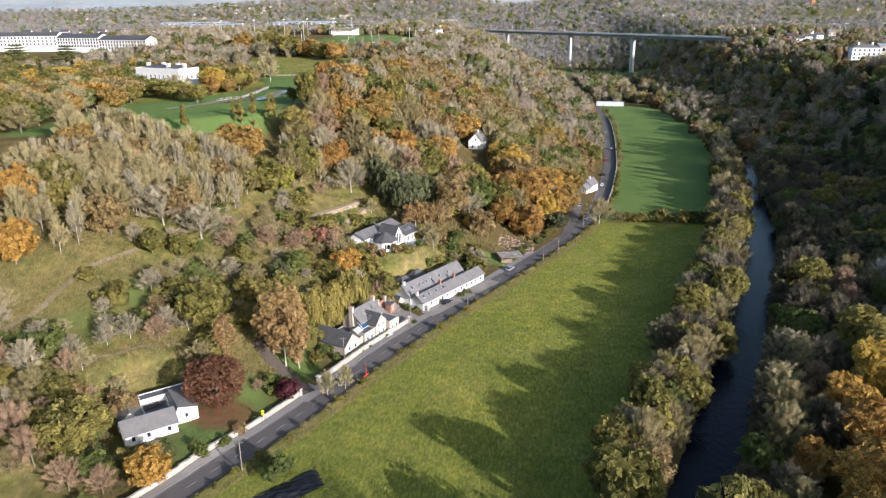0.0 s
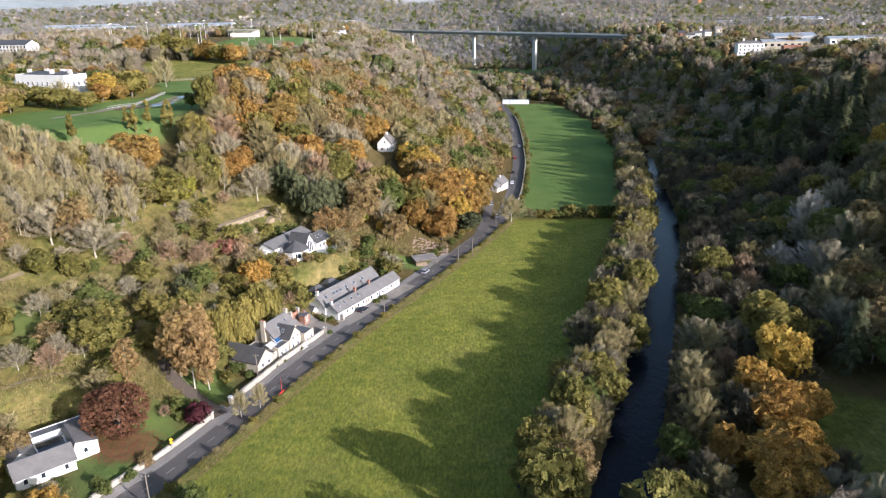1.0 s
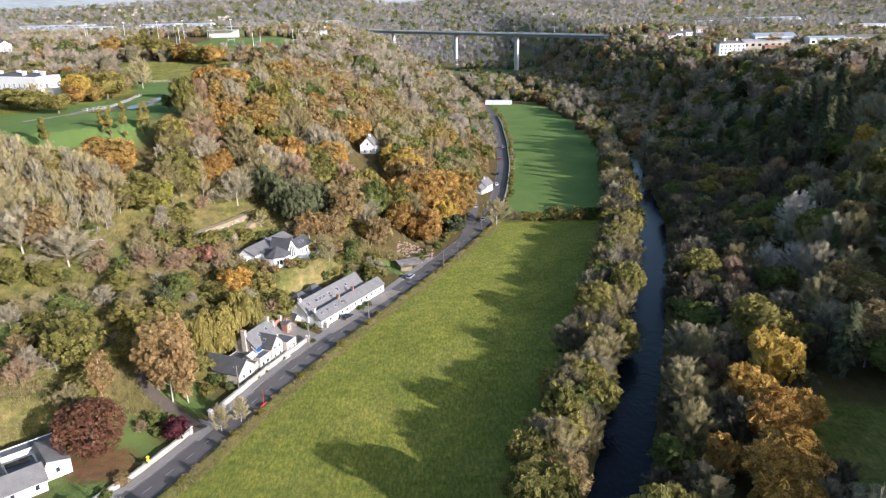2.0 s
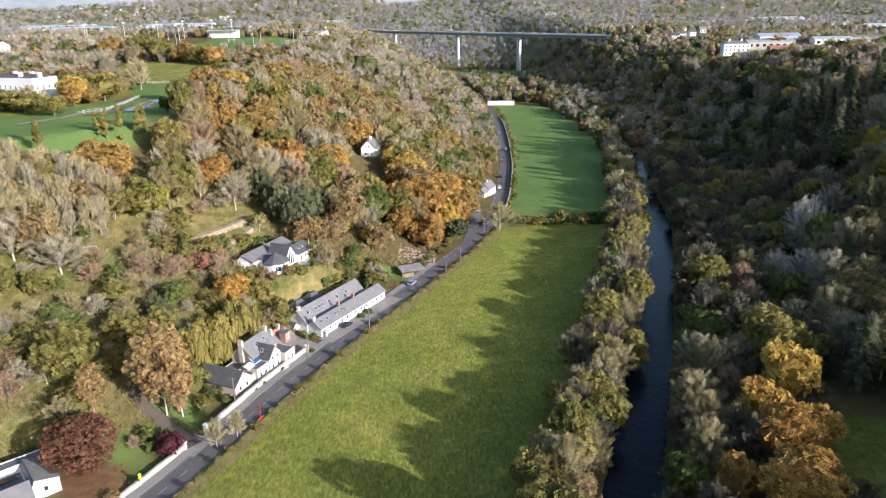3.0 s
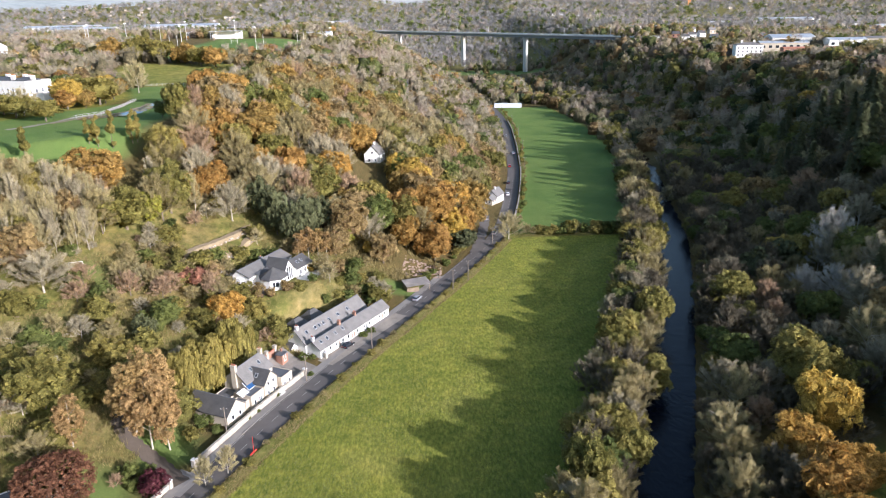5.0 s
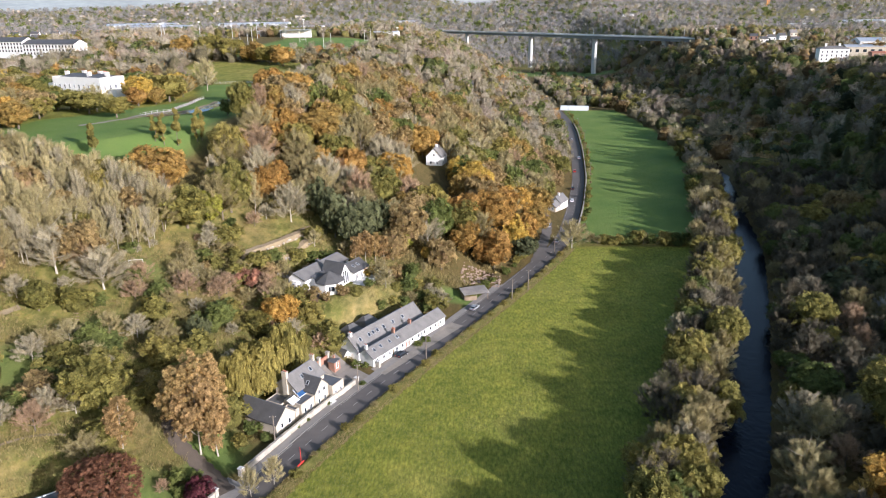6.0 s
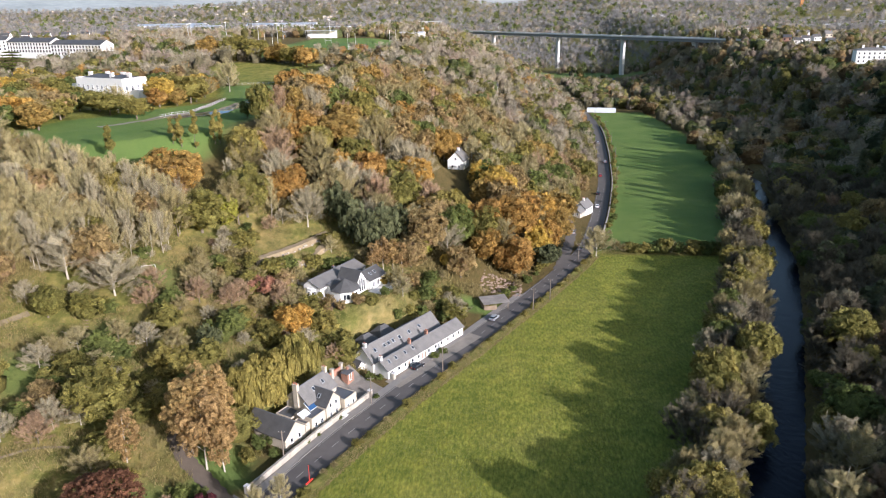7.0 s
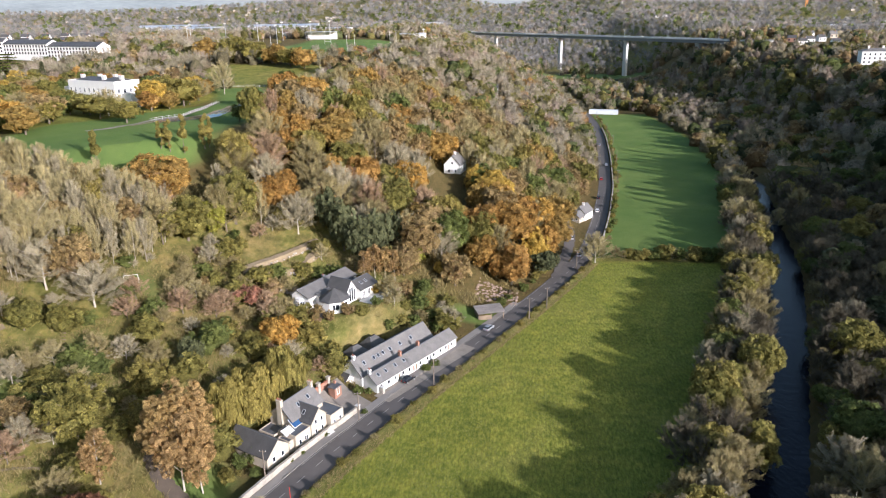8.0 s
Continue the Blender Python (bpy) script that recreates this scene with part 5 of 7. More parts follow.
def leafy(r, height, width, low, cards, size, lobes=11, droop=0.0, jitter=0.28):
    """A crown of small sprays of leaves over several rounded masses, with gaps."""
    verts, faces = [], []
    ls = lobes_of(r, lobes, width, height, low)
    weight = [l[1] ** 2 for l in ls]
    while len(faces) < cards:
        c, rad = r.choices(ls, weight)[0]
        n = Vector((r.gauss(0, 1), r.gauss(0, 1), r.gauss(0.25, 1))).normalized()
        p = c + n * rad * r.uniform(0.72, 1.06)
        if p.z < low * 0.8 or any((p - c2).length < r2 * 0.68 for c2, r2 in ls):
            continue
        n = (n + Vector((r.gauss(0, jitter), r.gauss(0, jitter), r.gauss(0.1, jitter)))).normalized()
        u = n.orthogonal().normalized()
        u.rotate(Matrix.Rotation(r.uniform(0, math.tau), 3, n))
        v = n.cross(u)
        s = size * r.uniform(0.6, 1.3)
        k = len(verts)
        if droop:
            v = Vector((v.x * 0.25, v.y * 0.25, -1)).normalized()
            u = n.cross(v).normalized()
            verts += [p - u * s * 0.24, p + u * s * 0.24, p + v * s * droop + u * s * 0.14, p + v * s * droop - u * s * 0.14]
        else:
            verts += [p - (u + v) * s * 0.5, p + (u - v) * s * r.uniform(0.35, 0.6), p + (u + v) * s * 0.5, p + (v - u) * s * r.uniform(0.35, 0.6)]
        faces.append((k, k + 1, k + 2, k + 3))
    return verts, faces


def lumpy(r, height, width, low, around, up, rough=0.22):
    """The dense inside of a crown: an uneven rounded body."""
    verts, faces = [], []
    mid = low + (height - low) * 0.46
    seed = r.uniform(0, 90)
    for j in range(up + 1):
        v = -0.45 * math.pi + 0.95 * math.pi * j / up
        for i in range(around):
            a = (i + 0.5 * (j % 2)) * math.tau / around
            n = Vector((math.cos(a) * math.cos(v), math.sin(a) * math.cos(v), math.sin(v)))
            k = 1 + rough * 1.6 * noise.noise(n * 1.7 + Vector((seed, 0, 0))) + rough * noise.noise(n * 3.6 + Vector((0, seed, 0)))
            verts.append(Vector((n.x * width * k, n.y * width * k, mid + n.z * (height - low) * 0.52 * k)))
    for j in range(up):
        for i in range(around):
            q = (i + 1) % around
            faces.append((j * around + i, j * around + q, (j + 1) * around + q, (j + 1) * around + i))
    faces.append(tuple(up * around + i for i in range(around)))
    return verts, faces


def sprayed(r, height, width, low, cards, length=1.9, wide=0.6, upward=0.45, boughs=40):
    """A leafless crown: boughs that rise from the trunk to a loose dome, with sprays of fine twigs fanning out along them."""
    verts, faces, lines = [], [], []
    mid = low + (height - low) * 0.34
    seed = r.uniform(0, 60)
    for i in range(boughs):
        a = i * 2.39996 + r.uniform(-0.3, 0.3)
        el = radians(-22 + 108 * ((i + 0.5) / boughs) ** 0.9)
        n = Vector((math.cos(a) * math.cos(el), math.sin(a) * math.cos(el), math.sin(el)))
        k = r.uniform(0.8, 0.98) * (1 + 0.25 * noise.noise(n * 1.6 + Vector((seed, 0, 0))))
        tip = Vector((n.x * width * k, n.y * width * k, mid + n.z * (height - mid) * k))
        root = Vector((0, 0, max(low * 0.6, low + (tip.z - low) * r.uniform(0.1, 0.45))))
        lines.append((root, root.lerp(tip, 0.5) + Vector((n.x, n.y, -0.4)) * width * 0.08, tip))
    for i in range(cards):
        root, bow, tip = r.choice(lines)
        s = r.uniform(0.12, 1.0) ** 0.55
        p = root.lerp(bow, s).lerp(bow.lerp(tip, s), s)
        way = ((tip - root).normalized() * 0.7 + Vector((r.gauss(0, 0.38), r.gauss(0, 0.38), r.gauss(upward, 0.35)))).normalized()
        side = way.cross(Vector((r.gauss(0, 1), r.gauss(0, 1), r.gauss(0, 1)))).normalized()
        ln, w = length * r.uniform(0.6, 1.25), wide * r.uniform(0.65, 1.3)
        a, b = p - way * ln * 0.5, p + way * ln * 0.5
        k = len(verts)
        verts += [a - side * w * 0.35, a + side * w * 0.35, b + side * w, b - side * w * r.uniform(0.7, 1.0)]
        faces.append((k, k + 1, k + 2, k + 3))
    return verts, faces


def stem(r, height, width, low, radius, limbs=7, bare=False):
    """A tapered trunk with limbs."""
    bm = bmesh.new()
    top = height * (0.86 if bare else 0.62)
    lean = Vector((r.uniform(-0.4, 0.4), r.uniform(-0.4, 0.4), 0))
    pts = [Vector((0, 0, -0.6)), Vector((0, 0, 0.5)) + lean * 0.1, Vector((0, 0, low)) + lean * 0.4, Vector((0, 0, top)) + lean]
    add_tube(bm, pts, [radius * 1.35, radius, radius * 0.75, radius * 0.18], 6)
    for i in range(limbs):
        a = i * 2.4 + r.uniform(-0.4, 0.4)
        z = low * 0.8 + (top - low * 0.8) * (i + 0.5) / limbs * 0.8
        p0 = Vector((0, 0, z)) + lean * 0.5
        reach = width * r.uniform(0.55, 0.85)
        p2 = p0 + Vector((math.cos(a) * reach, math.sin(a) * reach, reach * r.uniform(0.5, 1.0)))
        p2.z = min(p2.z, height * 0.93)
        p1 = p0.lerp(p2, 0.5) + Vector((0, 0, -reach * 0.08))
        add_tube(bm, [p0, p1, p2], [radius * 0.42, radius * 0.26, radius * 0.08], 4)
    me = bpy.data.meshes.new("trunk")
    bm.to_mesh(me)
    bm.free()
    return me


KINDS = {}
HEARTS = {}
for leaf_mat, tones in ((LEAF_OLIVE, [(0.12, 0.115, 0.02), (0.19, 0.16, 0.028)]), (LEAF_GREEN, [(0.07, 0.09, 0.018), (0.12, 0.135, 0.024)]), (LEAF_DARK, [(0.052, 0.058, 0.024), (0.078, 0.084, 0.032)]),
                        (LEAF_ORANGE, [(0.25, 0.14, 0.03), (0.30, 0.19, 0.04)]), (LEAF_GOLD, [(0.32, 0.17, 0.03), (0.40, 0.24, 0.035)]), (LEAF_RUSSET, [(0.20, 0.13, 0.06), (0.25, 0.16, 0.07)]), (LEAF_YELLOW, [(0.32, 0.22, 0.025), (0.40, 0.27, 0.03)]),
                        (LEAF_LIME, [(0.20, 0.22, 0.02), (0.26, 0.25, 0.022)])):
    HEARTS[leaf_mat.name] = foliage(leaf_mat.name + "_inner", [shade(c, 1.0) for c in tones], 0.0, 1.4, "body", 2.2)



def kind_of_tree(key, name, label, crowns, trunks, bark, leaf, group, heart=None):
    """Builds the patterns of one kind: thing > trunk, crown."""
    made = []
    for i, (vf, tk) in enumerate(zip(crowns, trunks)):
        c_me = mesh_of("crown", *vf, leaf, cards=True)
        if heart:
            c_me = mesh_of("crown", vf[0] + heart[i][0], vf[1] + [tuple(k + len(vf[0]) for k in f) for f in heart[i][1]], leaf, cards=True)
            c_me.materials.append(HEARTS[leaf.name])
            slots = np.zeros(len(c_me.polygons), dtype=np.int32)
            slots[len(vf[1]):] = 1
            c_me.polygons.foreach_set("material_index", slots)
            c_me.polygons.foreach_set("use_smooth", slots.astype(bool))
        if tk is None:
            top = tagged(new(name, c_me), label, "shrub", group)
        else:
            top = tagged(new(name), label, "tree", group)
            tk.materials.append(bark)
            new("trunk", tk).parent = top
            new("crown", c_me).parent = top
        made.append([top, False])
    KINDS[key] = made


def plant(key, x, y, scale=1.0, wide=1.0, sink=0.0, label=""):
    """Sets one tree of a kind on the ground."""
    slot = rng.choice(KINDS[key])
    w = scale * wide
    m = Matrix.LocRotScale((x, y, ground_z(x, y) - sink), Euler((rng.uniform(-0.04, 0.04), rng.uniform(-0.04, 0.04), rng.uniform(0, math.tau))), (w, w, scale * rng.uniform(0.94, 1.06)))
    if slot[1]:
        ob = copy_thing(slot[0], Matrix.Identity(4))
        ob.matrix_basis = m
    else:
        ob, slot[1] = slot[0], True
        ob.matrix_basis = m
    if label:
        tagged(ob, label)
    return ob


r = random.Random(3)
# each pattern stands 10 m high and is scaled where it is planted
BROAD = [leafy(r, 10, 4.9, 1.0, 640, 0.95, 26, 0, 0.7) for i in range(3)]
BROAD_STEM = [stem(r, 10, 4.2, 2.2, 0.24) for i in range(3)]
SHRUB = [leafy(r, 10, 6.4, 0.2, 260, 1.5, 12, 0, 0.7) for i in range(2)]
BROAD_HEART = [lumpy(r, 7.6, 3.0, 2.2, 9, 5, 0.3) for i in range(3)]
SHRUB_HEART = [lumpy(r, 6.8, 3.8, -1.0, 8, 4, 0.3) for i in range(2)]
BARE = [sprayed(r, 10, 4.7, 1.4, 400) for i in range(3)]
BARE_STEM = [stem(r, 10, 4.9, 1.6, 0.17, 11, True) for i in range(3)]


def leaf_kind(key, name, label, leaf, group="woodland trees", bark=BARK):
    kind_of_tree(key, name, label, BROAD, [m.copy() for m in BROAD_STEM], bark, leaf, group, BROAD_HEART)


def bare_kind(key, name, label, leaf, bark=BARK_PALE, group="woodland trees"):
    kind_of_tree(key, name, label, BARE, [m.copy() for m in BARE_STEM], bark, leaf, group)


def shrub_kind(key, name, label, leaf, group="shrubs"):
    kind_of_tree(key, name, label, SHRUB, [None, None], BARK, leaf, group, SHRUB_HEART)


leaf_kind("olive", "oak_tree", "oak with thinning olive-green autumn leaves", LEAF_OLIVE)
leaf_kind("green", "broadleaf_tree", "rounded tree still in dull green leaf", LEAF_GREEN)
leaf_kind("orange", "beech_tree", "beech with bright orange autumn leaves", LEAF_ORANGE)
leaf_kind("gold", "beech_tree", "beech with glowing golden-orange leaves", LEAF_GOLD)
leaf_kind("russet", "beech_tree", "beech with russet brown autumn leaves", LEAF_RUSSET)
leaf_kind("yellow", "maple_tree", "maple with golden yellow autumn leaves", LEAF_YELLOW)
leaf_kind("lime", "sycamore_tree", "young sycamore with yellow-green leaves", LEAF_LIME)
bare_kind("tan", "ash_tree", "leafless ash with a tan haze of fine twigs", TWIG_TAN)
bare_kind("grey", "alder_tree", "leafless alder with grey-brown twigs", TWIG_GREY)
bare_kind("moss", "hawthorn_tree", "nearly bare thorn with olive-brown twigs", TWIG_OLIVE, BARK)
bare_kind("elm", "elm_tree", "nearly bare elm with olive-brown twigs", TWIG_OLIVE, BARK)
bare_kind("rose", "cherry_tree", "nearly bare cherry with rosy brown twigs", TWIG_ROSE, BARK)
bare_kind("dusk", "hazel_tree", "leafless hazel with shade put into its twig colour", TWIG_SHADED, BARK)
bare_kind("pale", "poplar_tree", "pale silvery poplar with thin whitish crown", TWIG_PALE)
shrub_kind("bush_green", "shrub", "dense green garden shrub", LEAF_GREEN)
shrub_kind("bush_olive", "shrub", "loose olive-green hillside shrub", LEAF_OLIVE)
shrub_kind("bush_yellow", "shrub", "bright yellow autumn shrub", LEAF_YELLOW)
shrub_kind("bush_russet", "shrub", "russet brown autumn shrub", LEAF_RUSSET)
shrub_kind("bush_dark", "shrub", "dark evergreen garden shrub", LEAF_DARK)


def conifer(r, cards):
    verts, faces = [], []
    for i in range(cards):
        h = r.uniform(0, 1) ** 0.8
        z = 1.0 + h * 9.0
        rad = (1 - h) * 2.6 * (0.72 + 0.28 * math.cos(h * 60)) + 0.15
        a = r.uniform(0, math.tau)
        out = Vector((math.cos(a), math.sin(a), -0.35)).normalized()
        side = Vector((-math.sin(a), math.cos(a), 0))
        p = Vector((math.cos(a), math.sin(a), 0)) * rad * r.uniform(0.35, 0.95) + Vector((0, 0, z))
        s = r.uniform(0.5, 1.0)
        k = len(verts)
        verts += [p - side * s * 0.45, p + out * s * 1.1 - side * 0.1, p + side * s * 0.45, p - out * s * 0.3 + Vector((0, 0, 0.25 * s))]
        faces.append((k, k + 1, k + 2, k + 3))
    return verts, faces


CONE = [conifer(r, 520) for i in range(2)]
kind_of_tree("conifer", "conifer_tree", "tall dark green conifer", CONE, [stem(r, 10, 1.0, 1.0, 0.2, 2, True) for i in range(2)], BARK, LEAF_DARK, "conifers")
SLIM = [leafy(r, 10, 1.5, 0.8, 560, 0.8, 9) for i in range(2)]
kind_of_tree("column", "poplar_tree", "slim upright poplar turning yellow", SLIM, [stem(r, 10, 0.9, 1.0, 0.14, 3) for i in range(2)], BARK, LEAF_OLIVE, "poplars by the pond")


WEEP = [leafy(r, 10, 4.8, 0.6, 2400, 1.0, 16, 2.2) for i in range(2)]
kind_of_tree("willow", "willow_tree", "weeping willow with yellow-green hanging foliage", WEEP, [stem(r, 10, 3.6, 2.0, 0.3) for i in range(2)], BARK, LEAF_WILLOW, "garden trees")
DOME = [leafy(r, 10, 5.2, 0.3, 4200, 0.4, 70, 0, 0.9)]
kind_of_tree("copper", "copper_beech_tree", "broad domed copper beech with dull red leaves", DOME, [stem(r, 10, 4.6, 1.5, 0.35, 9)], BARK, LEAF_COPPER, "garden trees")
ROUND = [leafy(r, 10, 6.0, 0.6, 800, 0.9, 10)]
kind_of_tree("purple", "plum_tree", "round purple-leaved plum beside the wall", ROUND, [stem(r, 10, 5, 1.2, 0.3)], BARK, LEAF_PURPLE, "garden trees")
kind_of_tree("pink", "maple_tree", "small maple with coral pink leaves", [ROUND[0]], [stem(r, 10, 5, 1.6, 0.3)], BARK, LEAF_PINK, "garden trees")
TALL = [leafy(r, 10, 2.5, 1.0, 1500, 0.42, 34, 0, 0.9) for i in range(2)]
kind_of_tree("birch", "birch_tree", "tall birch with thin golden brown leaves", TALL, [stem(r, 10, 1.6, 2.4, 0.11, 9, True) for i in range(2)], BARK_PALE, foliage("leaves_birch", [(0.29, 0.185, 0.07), (0.35, 0.225, 0.08), (0.38, 0.27, 0.08)]), "garden trees")
kind_of_tree("evergreen", "holly_tree", "dense dark evergreen tree", [BROAD[0], BROAD[1]], [m.copy() for m in BROAD_STEM[:2]], BARK, LEAF_DARK, "woodland trees", BROAD_HEART)


def cedar(r, cards):
    verts, faces = [], []
    tiers = [(1.6 + i * 1.2, 5.4 * (1 - i * 0.115)) for i in range(7)]
    for i in range(cards):
        z, rad = r.choice(tiers)
        a = r.uniform(0, math.tau)
        k0 = rad * math.sqrt(r.uniform(0.05, 1)) * (0.8 + 0.25 * math.sin(a * 3 + z * 5))
        p = Vector((math.cos(a) * k0, math.sin(a) * k0, z + r.uniform(-0.15, 0.35)))
        s = r.uniform(0.4, 0.9)
        n = Vector((r.gauss(0, 0.35), r.gauss(0, 0.35), 1)).normalized()
        u = n.orthogonal().normalized()
        u.rotate(Matrix.Rotation(r.uniform(0, math.tau), 3, n))
        v = n.cross(u)
        k = len(verts)
        verts += [p - u * s, p - v * s * 0.5, p + u * s, p + v * s * 0.5]
        faces.append((k, k + 1, k + 2, k + 3))
    return verts, faces


kind_of_tree("cedar", "cedar_tree", "wide layered cedar with yellow-green needles", [cedar(r, 900)], [stem(r, 10, 3, 1.0, 0.35, 6, True)], BARK, foliage("needles_cedar", [(0.10, 0.13, 0.015), (0.15, 0.17, 0.02)], 0.1), "parkland trees")


SPINDLE = [sprayed(r, 10, 2.1, 1.6, 200, 1.7, 0.4, 0.9, 22) for i in range(3)]
kind_of_tree("spindle", "ash_tree", "tall thin leafless ash stems", SPINDLE, [stem(r, 10, 1.5, 2.0, 0.085, 5, True) for i in range(3)], BARK_PALE, TWIG_GREY, "woodland trees")
kind_of_tree("spindle_tan", "ash_tree", "tall thin leafless ash with tan twigs", SPINDLE[:2], [stem(r, 10, 1.5, 2.0, 0.085, 5, True) for i in range(2)], BARK_PALE, TWIG_TAN, "woodland trees")
# what grows in each wood: kinds and their shares
MIX_HILL = (("tan", 15), ("grey", 9), ("elm", 24), ("rose", 6), ("olive", 19), ("russet", 11), ("orange", 8), ("green", 7), ("yellow", 3))
MIX_WARM = (("orange", 18), ("gold", 12), ("russet", 16), ("tan", 16), ("moss", 16), ("olive", 16), ("yellow", 5), ("green", 7))
# banks and lower slope get dark-twigged trees in place of real shade
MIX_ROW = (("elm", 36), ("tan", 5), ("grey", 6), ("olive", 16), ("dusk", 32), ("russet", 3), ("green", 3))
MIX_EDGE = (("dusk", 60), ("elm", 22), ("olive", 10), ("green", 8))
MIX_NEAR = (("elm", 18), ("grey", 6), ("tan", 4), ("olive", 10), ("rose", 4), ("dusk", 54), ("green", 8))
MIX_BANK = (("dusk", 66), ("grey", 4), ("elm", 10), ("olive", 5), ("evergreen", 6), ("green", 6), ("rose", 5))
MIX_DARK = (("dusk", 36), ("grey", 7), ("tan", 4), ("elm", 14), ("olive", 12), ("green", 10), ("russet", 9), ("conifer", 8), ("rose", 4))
MIX_CREST = (("grey", 20), ("tan", 14), ("elm", 18), ("olive", 14), ("green", 9), ("russet", 13), ("conifer", 8), ("rose", 8))
MIX_BAND = (("spindle", 34), ("spindle_tan", 30), ("tan", 10), ("moss", 12), ("russet", 5), ("olive", 5))


def pick(table):
    return rng.choices([k for k, w in table], [w for k, w in table])[0]


TAKEN = []


def free(x, y, room):
    return all((x - a) ** 2 + (y - b) ** 2 > (room * 0.5 + c) ** 2 for a, b, c in TAKEN)


def hold(x, y, radius):
    TAKEN.append((x, y, radius))


def wood(x0, x1, y0, y1, step, inside, table, low, high, wide=1.0):
    """Trees on a loose grid wherever inside() says so."""
    y = y0
    while y < y1:
        x = x0 + rng.uniform(0, step)
        while x < x1:
            px, py = x + rng.uniform(-0.42, 0.42) * step, y + rng.uniform(-0.42, 0.42) * step
            if inside(px, py) > rng.random() and free(px, py, 3.0):
                key = pick(table(px, py) if callable(table) else table)
                s = rng.uniform(low, high) / 10
                if key == "conifer":
                    s *= 1.45
                plant(key, px, py, s, wide * (1.0 if key != "conifer" else 0.8))
            x += step
        y += step * 0.87

# ---- clear ground round houses, drives and terraces ----
CLEAR = ((-79, 124, 10), (-76, 130, 9), (-48, 173, 8), (-40, 183, 9), (-36, 193, 7), (-28, 208, 9), (-20, 222, 9), (-48, 229, 11), (-44, 238, 9), (-55, 223, 6),
         (-3, 249, 6), (-23, 345, 6), (-23, 336, 10), (-22, 321, 13), (-20, 303, 9), (38, 352, 4), (36, 357, 4), (36, 364, 5), (-66, 250, 7), (-71, 238, 6), (-60, 126, 8), (0, 263, 7), (-5, 266, 6), (3, 257, 5), (-220, 384, 11), (-208, 379, 11), (-196, 374, 11), (-184, 369, 10), (-190, 360, 5), (26, 325, 3), (28, 345, 3))
for spot in CLEAR:
    hold(*spot)
for spot in ((-58, 151), (-64, 155), (-68, 160), (-68, 166)):
    hold(*spot, 1.5)
for spot in ((-39, 212, 6), (-34, 219, 6), (-42.5, 193.5, 4.5)):
    hold(*spot)

# ---- trees that stand out, kind by kind: x, y, height, crown width ----
def stand(key, rows, spread=0.92):
    """Places trees by height and crown width."""
    for x, y, h, w in rows:
        s = h / 10
        plant(key, x, y, s, w / (spread * h))
        hold(x, y, w * 0.28)


stand("orange", ((-106, 246, 16, 20), (-67.7, 309, 15, 20), (15, 299, 17, 13), (3, 298, 18, 18), (-8, 292, 15, 16), (-29.6, 281, 13, 12), (6, 310, 17, 15), (-4, 315, 16, 14)))
stand("gold", ((75.9, 143.5, 13, 12), (74.7, 130, 15, 14), (70, 115, 14.5, 17), (61, 120, 11, 9), (82, 133, 12, 11), (66, 104, 12, 13), (-135, 159, 13, 12), (-146, 178, 14, 13)))
stand("gold", ((-55, 203, 10.5, 10), (-72, 107, 8.5, 10)))
stand("rose", ((-94.5, 103, 9, 9), (-86, 100.5, 8, 8), (-101, 107.5, 9, 9), (-80, 102, 7, 6), (-91, 195, 6, 7), (-80.5, 203, 7, 8), (-73, 206, 6, 7)))
stand("grey", ((-105, 134.5, 6, 6), (-100.7, 141.7, 6, 6), (-97, 146, 7, 7), (-90, 152, 7, 7), (-111, 126.5, 9, 8), (-107, 152, 5, 5), (-86, 155, 6, 6)))
stand("tan", ((104.5, 361, 12, 17), (123, 363, 10, 9), (118, 188, 14, 15), (113, 158, 13, 15), (137, 205, 13, 14), (64, 151, 12, 12), (73, 165, 12, 11)))
stand("olive", ((-108, 181, 8, 9), (96, 224, 14, 14), (140, 328, 13, 13)))
stand("yellow", ((86, 152, 17, 14), (129.7, 263, 11, 11), (200, 305, 15, 11), (239, 457, 12, 12), (12, 293, 16, 11), (-90, 280, 11, 9), (-164, 358, 14, 15)))
stand("yellow", ((-20, 262, 6, 4),))
stand("olive", ((-92, 234, 15, 17), (-84, 251, 18, 15), (-83, 158, 14, 14), (-89, 109, 13, 14), (21, 105, 17, 14), (92, 172, 17, 17), (-96, 308, 16, 12), (-154, 370, 15, 19), (-166, 372, 14, 18),
                (-154, 318, 10, 13), (-172, 329, 10, 15), (-182, 338, 10, 15), (-190, 346, 9, 14), (57, 178, 12, 11), (53, 198, 14.5, 11), (32, 137, 14.5, 11), (67, 211, 15, 12), (40, 152, 12, 10)))
stand("lime", ((-88, 241, 11, 10), (-28, 262, 7, 6)))
stand("rose", ((-83, 281, 17, 17), (-104, 240, 13, 13), (-62, 214, 7, 7), (-72, 209, 7, 8)))
stand("russet", ((-25, 279, 16, 17), (157, 338, 16, 17), (-120, 515, 12, 14), (150, 300, 12, 14)))
stand("orange", ((-227, 569, 18, 21), (-168, 551, 16, 20), (-143, 535, 15, 18)))
stand("olive", ((-209, 569, 19, 22), (-190, 562, 18, 22), (-155, 542, 15, 18)))
stand("grey", ((-66, 258, 13, 14), (-99, 195, 12, 15), (-111, 195, 13, 16), (-52, 200, 6, 8), (-20, 270, 13, 13), (-50, 283, 14, 12)))
